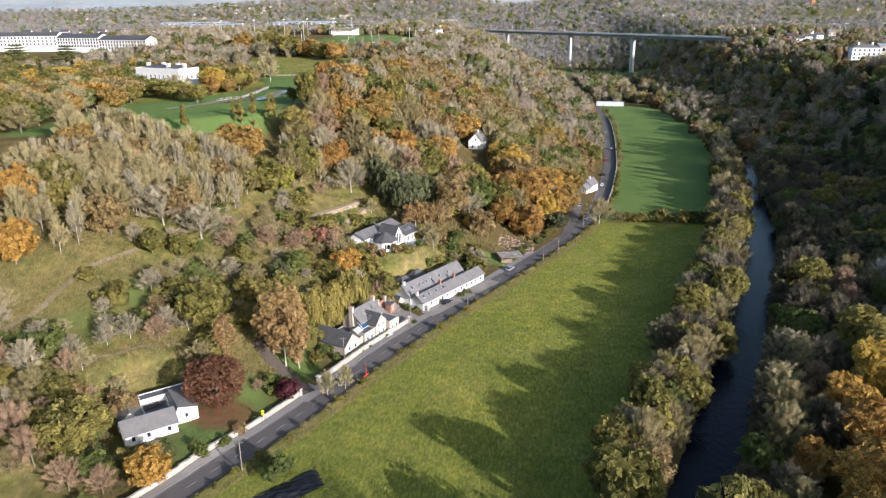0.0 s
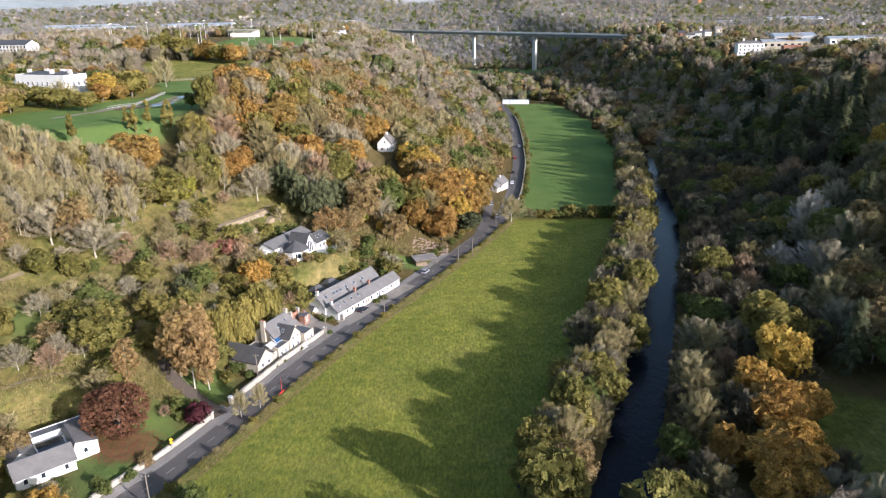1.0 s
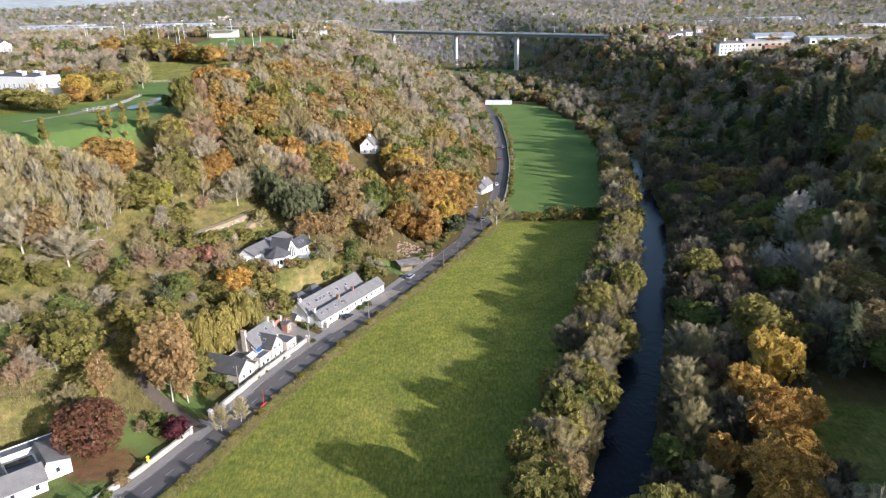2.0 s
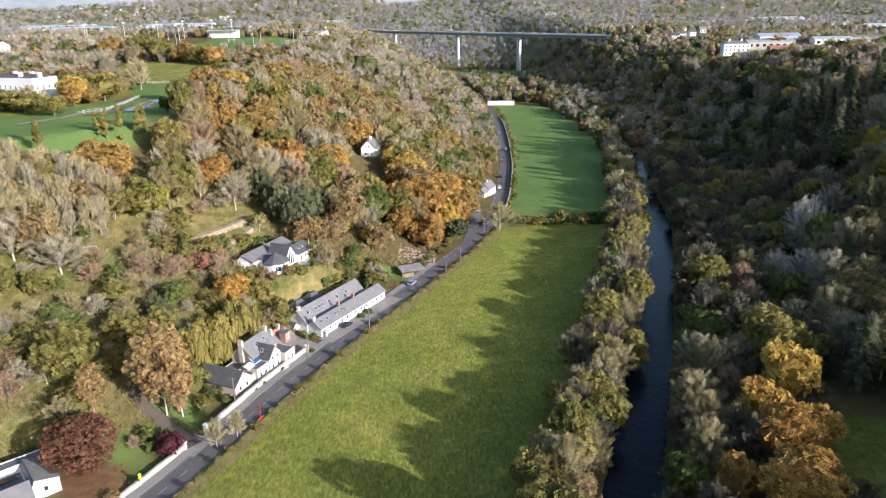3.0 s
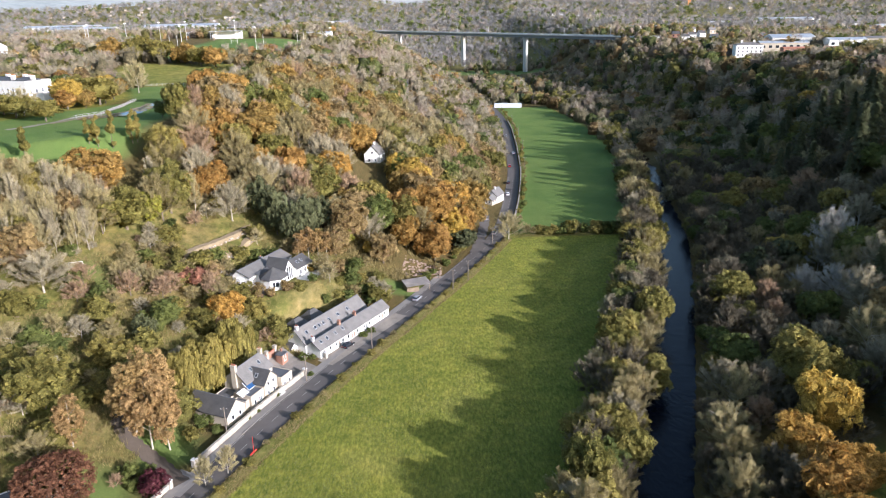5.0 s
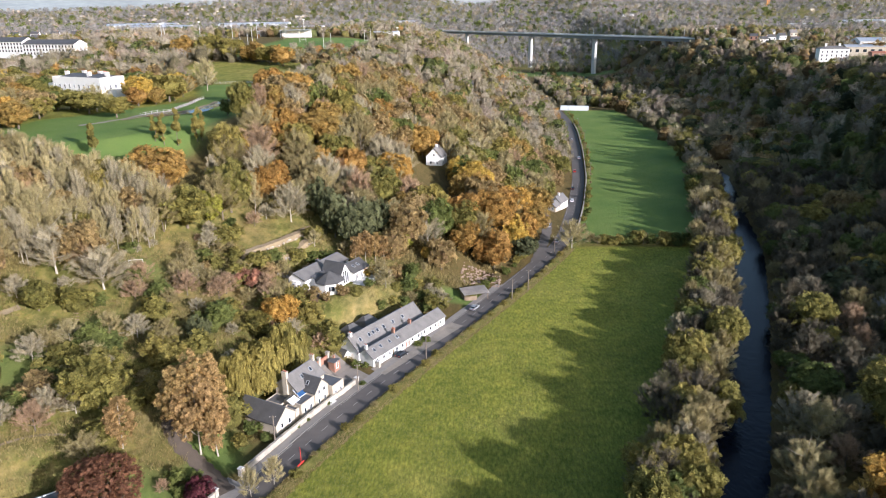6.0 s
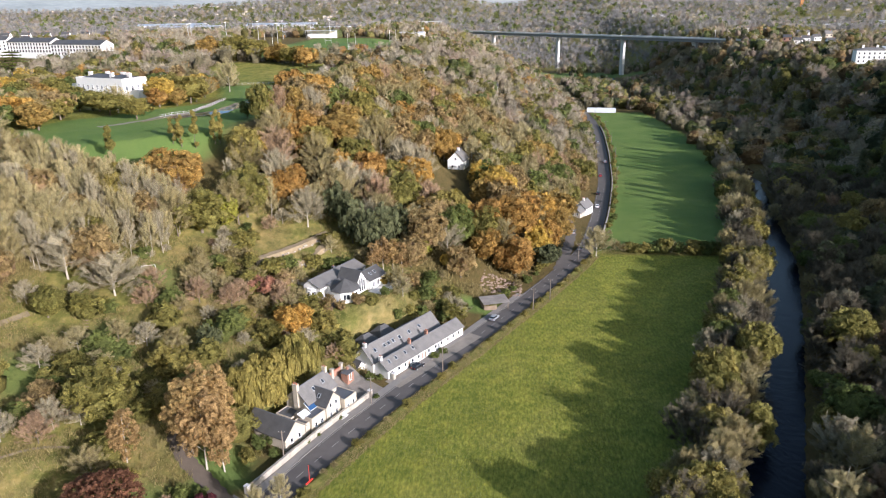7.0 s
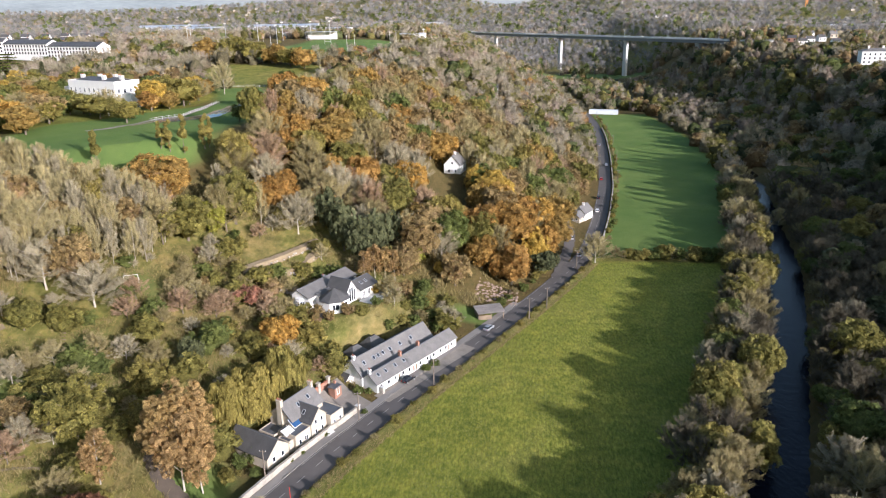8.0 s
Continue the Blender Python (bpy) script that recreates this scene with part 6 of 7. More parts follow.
stand("evergreen", ((-45, 254, 16, 9), (-51, 258, 17, 9), (-40, 262, 17, 10), (-36, 268, 15, 10), (16, 290, 10, 11), (-71, 186, 8, 6), (-57, 264, 16, 9)))
stand("pale", ((145, 256, 19, 17), (121, 227, 12, 12), (130, 225, 12, 12), (138, 250, 12, 10)))
stand("conifer", ((190, 319, 30, 13), (221, 361, 30, 14), (210, 378, 28, 14), (200, 345, 26, 12), (232, 385, 27, 14), (246, 372, 26, 13), (178, 335, 24, 11), (225, 400, 25, 12), (168, 345, 22, 11), (172, 372, 24, 11), (186, 362, 26, 12), (192, 392, 25, 12), (180, 410, 22, 11), (205, 412, 24, 12), (236, 350, 24, 12), (252, 392, 22, 12), (199, 328, 27, 12), (204, 342, 27, 13), (198, 372, 26, 12), (212, 392, 27, 13), (208, 448, 23, 12)), 0.5)
stand("conifer", ((-268, 435, 17, 10), (-275, 380, 13, 7)), 0.5)
stand("pink", ((-67, 214, 7.5, 8),), 1.1)
stand("birch", ((-60, 155, 19, 9), (-56.7, 156, 18, 7), (-64, 157.5, 19, 10), (-61, 162, 21, 10), (-74, 150, 13, 6), (-42, 246, 11, 5), (-39, 248, 12, 5), (-36, 249, 11, 4), (-33, 250, 11, 5)), 0.46)
stand("willow", ((-55, 183, 13, 15), (-50.5, 191, 11, 11), (-59, 176, 10, 10)))
stand("copper", ((-71, 136, 13.0, 15.5),), 1.05)
stand("purple", ((-55.0, 142.5, 5.2, 7.2),), 1.2)
stand("cedar", ((-341, 503, 17, 34), (-384, 508, 17, 34)), 1.08)
stand("green", ((-129, 451, 12, 12), (-108, 322, 8, 7)))
stand("tan", ((35.5, 303, 12, 14), (-155, 422, 17, 14), (-45.8, 144.5, 7, 5), (-42.3, 148.5, 6.5, 5)))
stand("column", ((-114.7, 274.5, 12.3, 3.36), (-110.4, 276.3, 13.7, 3.48), (-105.5, 282, 13, 3.48), (-128.6, 253, 12.3, 3.48), (-147.6, 234.5, 11.1, 3.48), (-117.8, 274.3, 10.4, 3.12), (-104.4, 283.6, 13, 3.12), (-130, 255, 11.1, 3.12), (-145, 236, 10.4, 3.12)), 0.3)
stand("bush_green", ((-47.7, 111.8, 5.6, 7.4),), 1.25)
stand("bush_green", ((-40, 214, 3, 4.5), (-36, 218, 3.4, 5), (-31, 226, 3, 4.5), (-25, 234, 3.2, 5), (-20, 240, 3, 5), (-35, 229, 2.6, 4), (-14, 243, 2.6, 4)), 1.25)
stand("bush_olive", ((-38, 223, 3, 5), (-33, 222.5, 3.6, 5), (-28, 231, 3.2, 5), (-28, 238, 3, 4.5), (-22, 245, 3.6, 5.5), (-16, 249, 4, 6), (-43, 210, 3, 4.5)), 1.25)
stand("bush_yellow", ((-34, 240, 3.5, 5), (-37, 238, 3.0, 4)), 1.25)
stand("bush_russet", ((-61.5, 126, 2.4, 4.2), (-42, 222, 3.2, 5), (-46, 218, 3.0, 4), (-32, 244, 4, 6), (-29, 246, 4.5, 6)), 1.25)
stand("bush_green", ((-63, 121, 2.2, 3.6), (-66, 116.5, 2.5, 4.2), (-68, 118, 2.0, 3.0), (-59, 132, 1.6, 2.6), (-75, 118, 1.6, 2.6), (-58, 147, 3.0, 4.4), (-60, 143, 2.6, 3.8), (-62, 146, 3.2, 5),
                     (-51, 168.5, 3.6, 4.2), (-52.5, 165, 3.0, 4.0), (-48.5, 163, 2.2, 3.0), (-44, 166.5, 0.9, 1.3), (-42.5, 169, 0.9, 1.3), (-41, 172, 0.9, 1.4), (-37.5, 179.5, 1.0, 1.5), (-31, 190, 1.2, 2.0),
                     (-34, 198, 2.2, 3.4), (-31.5, 199, 1.6, 2.4), (-18.5, 213.5, 1.2, 3.6), (-16.8, 216.3, 1.2, 3.6)), 1.25)

# hedge across the valley floor and along the field edges
y = 0
for i in range(17):
    x = 44 + i * 2.7
    plant(rng.choice(("bush_olive", "moss", "bush_green", "bush_olive")), x, 309.5 + rng.uniform(-1.2, 1.2), rng.uniform(0.32, 0.62), 1.1)
for i in range(46):
    yy = 318 + i * 8.5 + rng.uniform(-2, 2)
    x, y2, a = along(yy, 6.5 + rng.uniform(-0.6, 1.2))
    plant(rng.choice(("bush_olive", "bush_olive", "moss", "bush_green")), x, y2, rng.uniform(0.16, 0.34), 1.2)
for i in range(34):
    yy = 96 + i * 6.2 + rng.uniform(-2, 2)
    x, y2, a = along(yy, 5.0 + rng.uniform(-0.3, 0.6))
    plant(rng.choice(("bush_olive", "bush_olive", "moss")), x, y2, rng.uniform(0.14, 0.24), 1.2, 0.1)
for i in range(16):
    yy = 244 + i * 3.6 + rng.uniform(-1, 1)
    x, y2, a = along(yy, -6.8 + rng.uniform(-1.2, 0.4))
    plant(rng.choice(("bush_olive", "bush_green", "moss")), x, y2, rng.uniform(0.14, 0.28), 1.3)

# ---- woods ----
MIX_SLOPE = (("bush_olive", 26), ("moss", 22), ("tan", 12), ("bush_green", 14), ("grey", 10), ("olive", 6), ("rose", 8), ("bush_russet", 5))


def open_ground(x, y):
    return cover_here(x, y)[2]


def left_inside(x, y):
    d = float(road_x(y)) - x
    thin = 1 - 0.92 * float(ease(golf_edge(x, y), -22, -9)) * float(ease(-x, 88, 100))
    return wood_here(x, y) * thin * (1 - open_ground(x, y)) if d > 6.5 else 0.0


def left_table(x, y):
    warm = float(blob(x, y, 5, 302, 26, 26)) + 0.35 * float(blob(x, y, -40, 335, 50, 50))
    d = float(road_x(y)) - x
    if 80 < d < 125 and y < 262:
        return MIX_BAND
    return MIX_WARM if rng.random() < warm else MIX_HILL


wood(-150, 60, 150, 440, 8.7, left_inside, left_table, 11, 17, 1.0)


def band_inside(x, y):
    """The strip of thin ash stems below the golf course."""
    d = float(road_x(y)) - x
    return 1.0 if d > 84 and golf_edge(x, y) < -3 and (y - 179) - (x + 139) * 0.57 > 0 and open_ground(x, y) < 0.2 else 0.0


wood(-150, -92, 178, 240, 5.2, band_inside, MIX_BAND, 10, 15, 1.0)


def slope_inside(x, y):
    d = float(road_x(y)) - x
    thick = 0.55 + 0.45 * ease(noise.noise(Vector((x * 0.045, y * 0.045, 5.0))), -0.15, 0.25)
    return 0.95 * thick * (1 - 0.8 * float(blob(x, y, -124, 165, 14, 20))) * (1 - 0.6 * float(blob(x, y, -96, 140, 14, 9))) * (1 - min(1.0, 1.3 * open_ground(x, y))) * (1 - wood_here(x, y)) if 11 < d < 108 else 0.0


wood(-175, 0, 96, 262, 4.6, slope_inside, MIX_SLOPE, 2.4, 7.2, 1.25)


# both banks of the river
def bank_inside(x, y):
    e = x - float(river_x(y))
    return (1.0 if 9.4 - 3.6 * float(ease(y, 290, 350)) < e < 46 else 0.0) * (1 - 0.9 * float(blob(x, y, 92, 126, 20, 22)))


# bank shade by kind: more dark-twigged trees from y 150 on
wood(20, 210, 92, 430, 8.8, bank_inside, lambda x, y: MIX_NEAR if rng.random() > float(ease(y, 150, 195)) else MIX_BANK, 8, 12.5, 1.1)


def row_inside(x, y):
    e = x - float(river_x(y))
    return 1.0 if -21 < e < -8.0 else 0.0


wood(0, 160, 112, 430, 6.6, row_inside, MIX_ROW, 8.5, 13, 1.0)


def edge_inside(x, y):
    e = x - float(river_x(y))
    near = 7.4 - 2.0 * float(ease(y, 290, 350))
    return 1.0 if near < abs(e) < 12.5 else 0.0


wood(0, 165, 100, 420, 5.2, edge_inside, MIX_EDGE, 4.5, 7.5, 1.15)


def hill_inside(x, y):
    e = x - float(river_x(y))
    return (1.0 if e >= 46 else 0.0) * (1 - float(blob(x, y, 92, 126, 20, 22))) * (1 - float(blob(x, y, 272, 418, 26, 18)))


# lower slope takes the darker table in place of its shade
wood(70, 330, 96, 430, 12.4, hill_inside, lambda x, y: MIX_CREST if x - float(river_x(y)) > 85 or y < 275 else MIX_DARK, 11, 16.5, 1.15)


def park_inside(x, y):
    near_house = float(blob(x, y, -201, 376, 27, 13, 0.1))
    return (1.0 if x < -150 and y > 300 and y + x * 1.9 > -300 and cover_here(x, y)[2] < 0.3 else 0.0) * (1 - near_house)


MIX_PARK = (("olive", 30), ("tan", 16), ("russet", 14), ("orange", 12), ("moss", 16), ("green", 12), ("yellow", 5))
wood(-350, -140, 300, 452, 14.0, park_inside, MIX_PARK, 8, 12, 1.3)



def west_inside(x, y):
    return 1.0 if x < -176 else 0.0


wood(-300, -176, 232, 322, 10.5, west_inside, MIX_WARM, 9, 13, 1.3)

# ---- plots of the distant houses: pattern, x, y, turn ----
rt = random.Random(5)
PLOTS = []
for row in range(6):
    y0 = 770 + row * 62
    for i in range(11):
        PLOTS.append((rt.choice((0, 0, 0, 2, 1)), -y0 * (0.82 - 0.026 * i), y0 + i * 5, 14 + rt.uniform(-6, 6)))
for i in range(26):
    PLOTS.append((rt.choice((0, 1, 2, 3)), rt.uniform(-1000, -250), rt.uniform(1000, 2100), rt.uniform(0, 180)))
for i in range(80):
    y0 = rt.uniform(860, 2000)
    PLOTS.append((rt.choice((0, 0, 1, 2, 3)), y0 * rt.uniform(0.28, 0.66), y0, rt.uniform(-30, 30)))
for i in range(18):
    PLOTS.append((rt.choice((0, 3, 3)), rt.uniform(150, 900), rt.uniform(1700, 2900), rt.uniform(-40, 40)))

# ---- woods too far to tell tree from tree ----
# distance haze is put into these colours: greyer, bluer than the near twigs
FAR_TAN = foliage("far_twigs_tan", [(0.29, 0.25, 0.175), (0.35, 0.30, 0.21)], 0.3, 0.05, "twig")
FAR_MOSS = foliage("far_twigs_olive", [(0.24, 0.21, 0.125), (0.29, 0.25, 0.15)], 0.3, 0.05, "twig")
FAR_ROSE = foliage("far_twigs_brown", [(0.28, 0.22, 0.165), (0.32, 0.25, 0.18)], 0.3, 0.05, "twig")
FAR_HAZE_GREY = foliage("far_twigs_grey", [(0.21, 0.2, 0.18), (0.26, 0.245, 0.22)], 0.3, 0.05, "twig")
FAR_HAZE_DUN = foliage("far_twigs_dun", [(0.185, 0.175, 0.16), (0.235, 0.225, 0.205)], 0.3, 0.05, "twig")
FAR_LEAF = {"olive": LEAF_OLIVE, "russet": LEAF_RUSSET, "tan": FAR_TAN, "moss": FAR_MOSS, "rose": FAR_ROSE, "green": LEAF_GREEN, "dark": LEAF_DARK, "orange": LEAF_ORANGE, "ashen": FAR_HAZE_GREY, "dun": FAR_HAZE_DUN}
FAR_V, FAR_F, FAR_S = {k: [] for k in FAR_LEAF}, {k: [] for k in FAR_LEAF}, {k: [] for k in FAR_LEAF}
rf = random.Random(21)


def clump(around, up, cards, size, bare=False):
    """A far crown: an uneven rounded body with sprays of leaves over it."""
    v1, f1 = lumpy(rf, 7.2 if bare else 8.2, 3.4 if bare else 3.9, -1.5, around, up, 0.4)
    v2, f2 = sprayed(rf, 10.5, 5.0, 0.6, cards, size * 1.5, size * 0.6, 0.5, 20) if bare else leafy(rf, 10, 5.3, 0.2, cards, size, 9, 0, 0.6)
    return np.array(v1 + v2), f1, [tuple(k + len(v1) for k in f) for f in f2]


def tuft_crown():
    """The farthest crowns: a few crossed sprays."""
    v, f = sprayed(rf, 10.5, 4.6, 0.5, 12, 5.0, 2.6, 0.6, 12)
    return np.array(v), [], f


CLUMPS = {"mid_bare": [clump(7, 4, 44, 2.0, True) for i in range(5)], "mid": [clump(7, 4, 60, 1.8) for i in range(5)],
          "low_bare": [clump(6, 3, 14, 2.6, True) for i in range(5)], "low": [clump(6, 3, 16, 2.3) for i in range(5)], "least": [tuft_crown() for i in range(7)]}
FAR_N = {k: 0 for k in FAR_LEAF}


OPEN = ((-341, 490, 26, 30), (-384, 492, 26, 30), (-440, 545, 85, 50), (-372, 600, 50, 90), (-640, 900, 190, 230), (-165, 715, 90, 145), (-260, 800, 120, 60), (350, 668, 90, 52), (430, 680, 60, 46), (130, 1075, 130, 50))


def far_tree(detail, x, y, h, wide, key):
    if any(abs(x - px) < 15 and -45 < y - py < 10 for k, px, py, turn in PLOTS):
        return
    for cx, cy, rx, ry in OPEN:
        if ((x - cx) / rx) ** 2 + ((y - cy) / ry) ** 2 < 1:
            if rf.random() < 0.8:
                return
            h *= 0.5
    bare = key in ("tan", "moss", "rose") and detail != "least"
    v, body, sprays = rf.choice(CLUMPS[detail + "_bare" if bare else detail])
    a = rf.uniform(0, math.tau)
    c, s = math.cos(a), math.sin(a)
    w = h / 10 * wide
    p = np.stack([(v[:, 0] * c - v[:, 1] * s) * w + x, (v[:, 0] * s + v[:, 1] * c) * w + y, v[:, 2] * h / 10 + ground_z(x, y) - 0.5], -1)
    FAR_V[key].append(p)
    k0 = FAR_N[key]
    for f in body:
        FAR_F[key].append(tuple(i + k0 for i in f))
        FAR_S[key].append(1)
    for f in sprays:
        FAR_F[key].append(tuple(i + k0 for i in f))
        FAR_S[key].append(0)
    FAR_N[key] += len(v)


def far_wood(x0, x1, y0, y1, step, detail, inside, shares, low, high, wide=1.0):
    y = y0
    keys, weights = [k for k, w in shares], [w for k, w in shares]
    while y < y1:
        x = x0
        while x < x1:
            px, py = x + rf.uniform(-0.5, 0.5) * step, y + rf.uniform(-0.5, 0.5) * step
            if rf.random() < inside(px, py):
                far_tree(detail, px, py, rf.uniform(low, high), wide, rf.choices(keys, weights)[0])
            x += step
        y += step * 0.87


SHARE_LEFT = (("tan", 26), ("moss", 22), ("rose", 12), ("olive", 18), ("russet", 6), ("green", 8), ("orange", 2))
SHARE_RIGHT = (("moss", 24), ("olive", 18), ("russet", 14), ("green", 12), ("dark", 5), ("rose", 14), ("tan", 18))


def mid_inside(x, y):
    c = cover_here(x, y)
    d, e = float(road_x(y)) - x, x - float(river_x(y))
    if -7.5 < d < 8 or (d <= -7.5 and e < -17 and y < 735) or abs(e) < 4.5:
        return 0.0
    return 1.0 - float(max(c[0], c[2], c[1]))


def left_only(x, y):
    return mid_inside(x, y) if x < float(river_x(y)) - 60 or y > 735 and x < 90 else 0.0


def right_only(x, y):
    return (1 - 0.5 * float(ease(y, 800, 900) * ease(x, 230, 330))) * mid_inside(x, y) if not (x < float(river_x(y)) - 60 or y > 735 and x < 90) else 0.0


def behind(x, y):
    """Unseen trees along the river behind the view, added to shade the field."""
    e = x - float(river_x(y))
    return 1.0 if -21 < e < -8 or e > 9.4 else 0.0


# out of view: planted only for the shadows they throw on the field
far_wood(-20, 250, 0, 93, 9.5, "mid", behind, SHARE_RIGHT, 13, 18, 1.05)
far_wood(-430, 140, 432, 760, 11.2, "mid", left_only, SHARE_LEFT, 9, 14, 1.1)
far_wood(60, 420, 432, 760, 12.8, "mid", right_only, SHARE_RIGHT, 10, 15, 1.2)
far_wood(-640, 140, 760, 1240, 13.5, "low", left_only, SHARE_LEFT, 9, 14, 1.1)
far_wood(60, 700, 760, 1240, 13.5, "low", right_only, SHARE_RIGHT, 9, 14, 1.1)
# the farthest woods take mostly the haze-greyed tones
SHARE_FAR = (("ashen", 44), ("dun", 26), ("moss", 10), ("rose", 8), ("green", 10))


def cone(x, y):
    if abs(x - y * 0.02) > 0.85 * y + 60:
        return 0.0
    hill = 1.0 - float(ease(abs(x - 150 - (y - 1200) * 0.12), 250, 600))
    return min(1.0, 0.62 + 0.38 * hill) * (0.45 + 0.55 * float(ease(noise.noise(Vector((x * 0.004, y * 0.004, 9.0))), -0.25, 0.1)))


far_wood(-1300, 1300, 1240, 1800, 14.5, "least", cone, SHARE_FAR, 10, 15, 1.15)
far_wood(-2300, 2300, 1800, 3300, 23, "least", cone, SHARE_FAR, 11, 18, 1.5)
# crown body tones; the bare and grey ones have haze mixed in
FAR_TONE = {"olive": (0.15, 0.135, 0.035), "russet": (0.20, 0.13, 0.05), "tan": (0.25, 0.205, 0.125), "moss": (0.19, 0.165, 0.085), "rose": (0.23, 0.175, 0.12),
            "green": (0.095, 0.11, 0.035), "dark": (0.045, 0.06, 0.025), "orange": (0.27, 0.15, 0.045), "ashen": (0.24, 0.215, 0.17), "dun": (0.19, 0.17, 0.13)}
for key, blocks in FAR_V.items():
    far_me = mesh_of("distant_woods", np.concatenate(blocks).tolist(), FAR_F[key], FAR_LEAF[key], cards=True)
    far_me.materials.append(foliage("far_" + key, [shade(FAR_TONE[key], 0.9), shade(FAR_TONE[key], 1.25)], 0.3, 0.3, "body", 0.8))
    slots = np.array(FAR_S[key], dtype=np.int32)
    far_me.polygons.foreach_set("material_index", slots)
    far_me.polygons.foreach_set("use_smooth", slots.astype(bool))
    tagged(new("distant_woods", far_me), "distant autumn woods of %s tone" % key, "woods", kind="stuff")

# ---- grass tufts ----
def tufts(name, label, count, place, material, tall, wide, blades=3):
    verts, faces = [], []
    r2 = random.Random(name)
    while len(faces) < count * blades:
        q = place(r2)
        if q is None:
            continue
        x, y = q[:2]
        z = ground_z(x, y) - 0.05 + (q[2] if len(q) > 2 else 0)
        for b in range(blades):
            a = r2.uniform(0, math.tau)
            w, h = wide * r2.uniform(0.6, 1.4), tall * r2.uniform(0.5, 1.3)
            dx, dy = math.cos(a) * w, math.sin(a) * w
            lx, ly = r2.gauss(0, 0.5) * h, r2.gauss(0, 0.5) * h
            k = len(verts)
            ox, oy = r2.gauss(0, tall * 0.5), r2.gauss(0, tall * 0.5)
            verts += [(x + ox - dx, y + oy - dy, z), (x + ox + dx, y + oy + dy, z), (x + ox + lx, y + oy + ly, z + h)]
            faces.append((k, k + 1, k + 2))
    return tagged(new(name, mesh_of(name, verts, faces, material)), label, "grass", kind="stuff")


def in_field(r2):
    y = 96 + 206 * r2.random() ** 1.4
    x = r2.uniform(float(road_x(y)) + 6, float(river_x(y)) - 17)
    return (x, y) if noise.noise(Vector((x * 0.12, y * 0.06, 1.0))) > r2.uniform(-0.5, 0.35) else None


def on_verge(r2):
    o = r2.uniform(3.9, 7.4)
    x, y, a = along(r2.uniform(72, 306), o)
    return x, y, 0.42 * max(0.0, 1 - abs(o - 4.9) / 1.6)


def on_slope_grass(r2):
    x, y = r2.uniform(-140, -30), r2.uniform(100, 268)
    return (x, y) if cover_here(x, y)[1] > 0.4 and free(x, y, 0) else None


tufts("field_grass", "tussocky green pasture grass", 60000, in_field, BLADE, 0.24, 0.09, 2)
tufts("verge_grass", "long dry roadside grass", 11000, on_verge, BLADE_DRY, 0.42, 0.10, 3)


def in_scrub(r2):
    x, y = r2.uniform(-150, 20), r2.uniform(100, 272)
    d = float(road_x(y)) - x
    if not 12 < d < 112 or not free(x, y, 0.5) or open_ground(x, y) > 0.3:
        return None
    return (x, y) if noise.noise(Vector((x * 0.07, y * 0.07, 7.0))) > r2.uniform(-0.45, 0.3) else None


def under_trees(r2):
    x, y = r2.uniform(-150, 60), r2.uniform(235, 440)
    return (x, y) if left_inside(x, y) > 0.5 and free(x, y, 0.5) else None


tufts("bramble_scrub", "tangled olive-brown scrub over the slope", 9000, in_scrub, BLADE_DRY, 0.75, 0.09, 9)
tufts("dead_scrub", "pale dead stems and saplings among the scrub", 3200, in_scrub, SCRUB, 1.1, 0.05, 14)
tufts("undergrowth", "brown undergrowth below the woodland trees", 3000, under_trees, SCRUB, 2.0, 0.12, 9)
tufts("slope_grass", "tawny dead grass on the rough slope", 20000, on_slope_grass, BLADE_DRY, 0.38, 0.08, 3)

# ---- the town and the playing fields beyond ----
# curved white terrace
CRESCENT = ((-505, 586), (-462, 584), (-426, 586), (-404, 588), (-356, 572), (-305, 555))
for (xa, ya), (xb, yb) in zip(CRESCENT, CRESCENT[1:]):
    ln = math.hypot(xb - xa, yb - ya)
    m = pose(xa, ya, min(ground_z(xa, ya), ground_z(xb, yb)) + 4.5, 0, 0, math.degrees(math.atan2(yb - ya, xb - xa)))
    t = thing_at("terrace_block", "long white three-storey terrace with dark roof", "building", m, "white terrace")
    gable_block(t, I4, ln, 12, 8.6, 11.6, RENDER_WHITE, SLATE_DARK, 0.4, foot=-8.0)
    n = int(ln / 3.2)
    for f in (0.9, 3.5, 6.1):
        for i in range(n):
            plain_window(t, pose((i + 0.5) * ln / n, 0, f), 1.4, 1.7)


def town_house(label, paint, tiles, size=(9, 7, 4.6, 7.4)):
    t = thing_at("town_house", label, "house", I4, "distant houses")
    l, w, e, r1 = size
    gable_block(t, pose(-l / 2, -w / 2, 0), l, w, e, r1, paint, tiles, foot=-3.0)
    for x in (-0.3, 0.3):
        plain_window(t, pose(x * l, -w / 2, 1.4), 1.6, 2.0)
    chimney(t, pose(l * 0.3, 0, 0), e, r1 + 1.0, 0.9, 0.7, BRICK, 0)
    return t


TOWN = [town_house("white gabled house in a distant estate", RENDER_WHITE, SLATE_DARK), town_house("cream gabled house in a distant estate", RENDER_CREAM, SLATE),
        town_house("brick gabled house in a distant estate", BRICK, SLATE_DARK), town_house("long white house among distant trees", RENDER_WHITE, SLATE, (15, 8, 3.4, 6.0))]
used = set()


def settle(k, x, y, rz):
    m = pose(x, y, ground_z(x, y), 0, 0, rz)
    if k in used:
        copy_thing(TOWN[k], m)
    else:
        TOWN[k].matrix_basis = m
        used.add(k)


for k, x, y, turn in PLOTS:
    settle(k, x, y, turn)


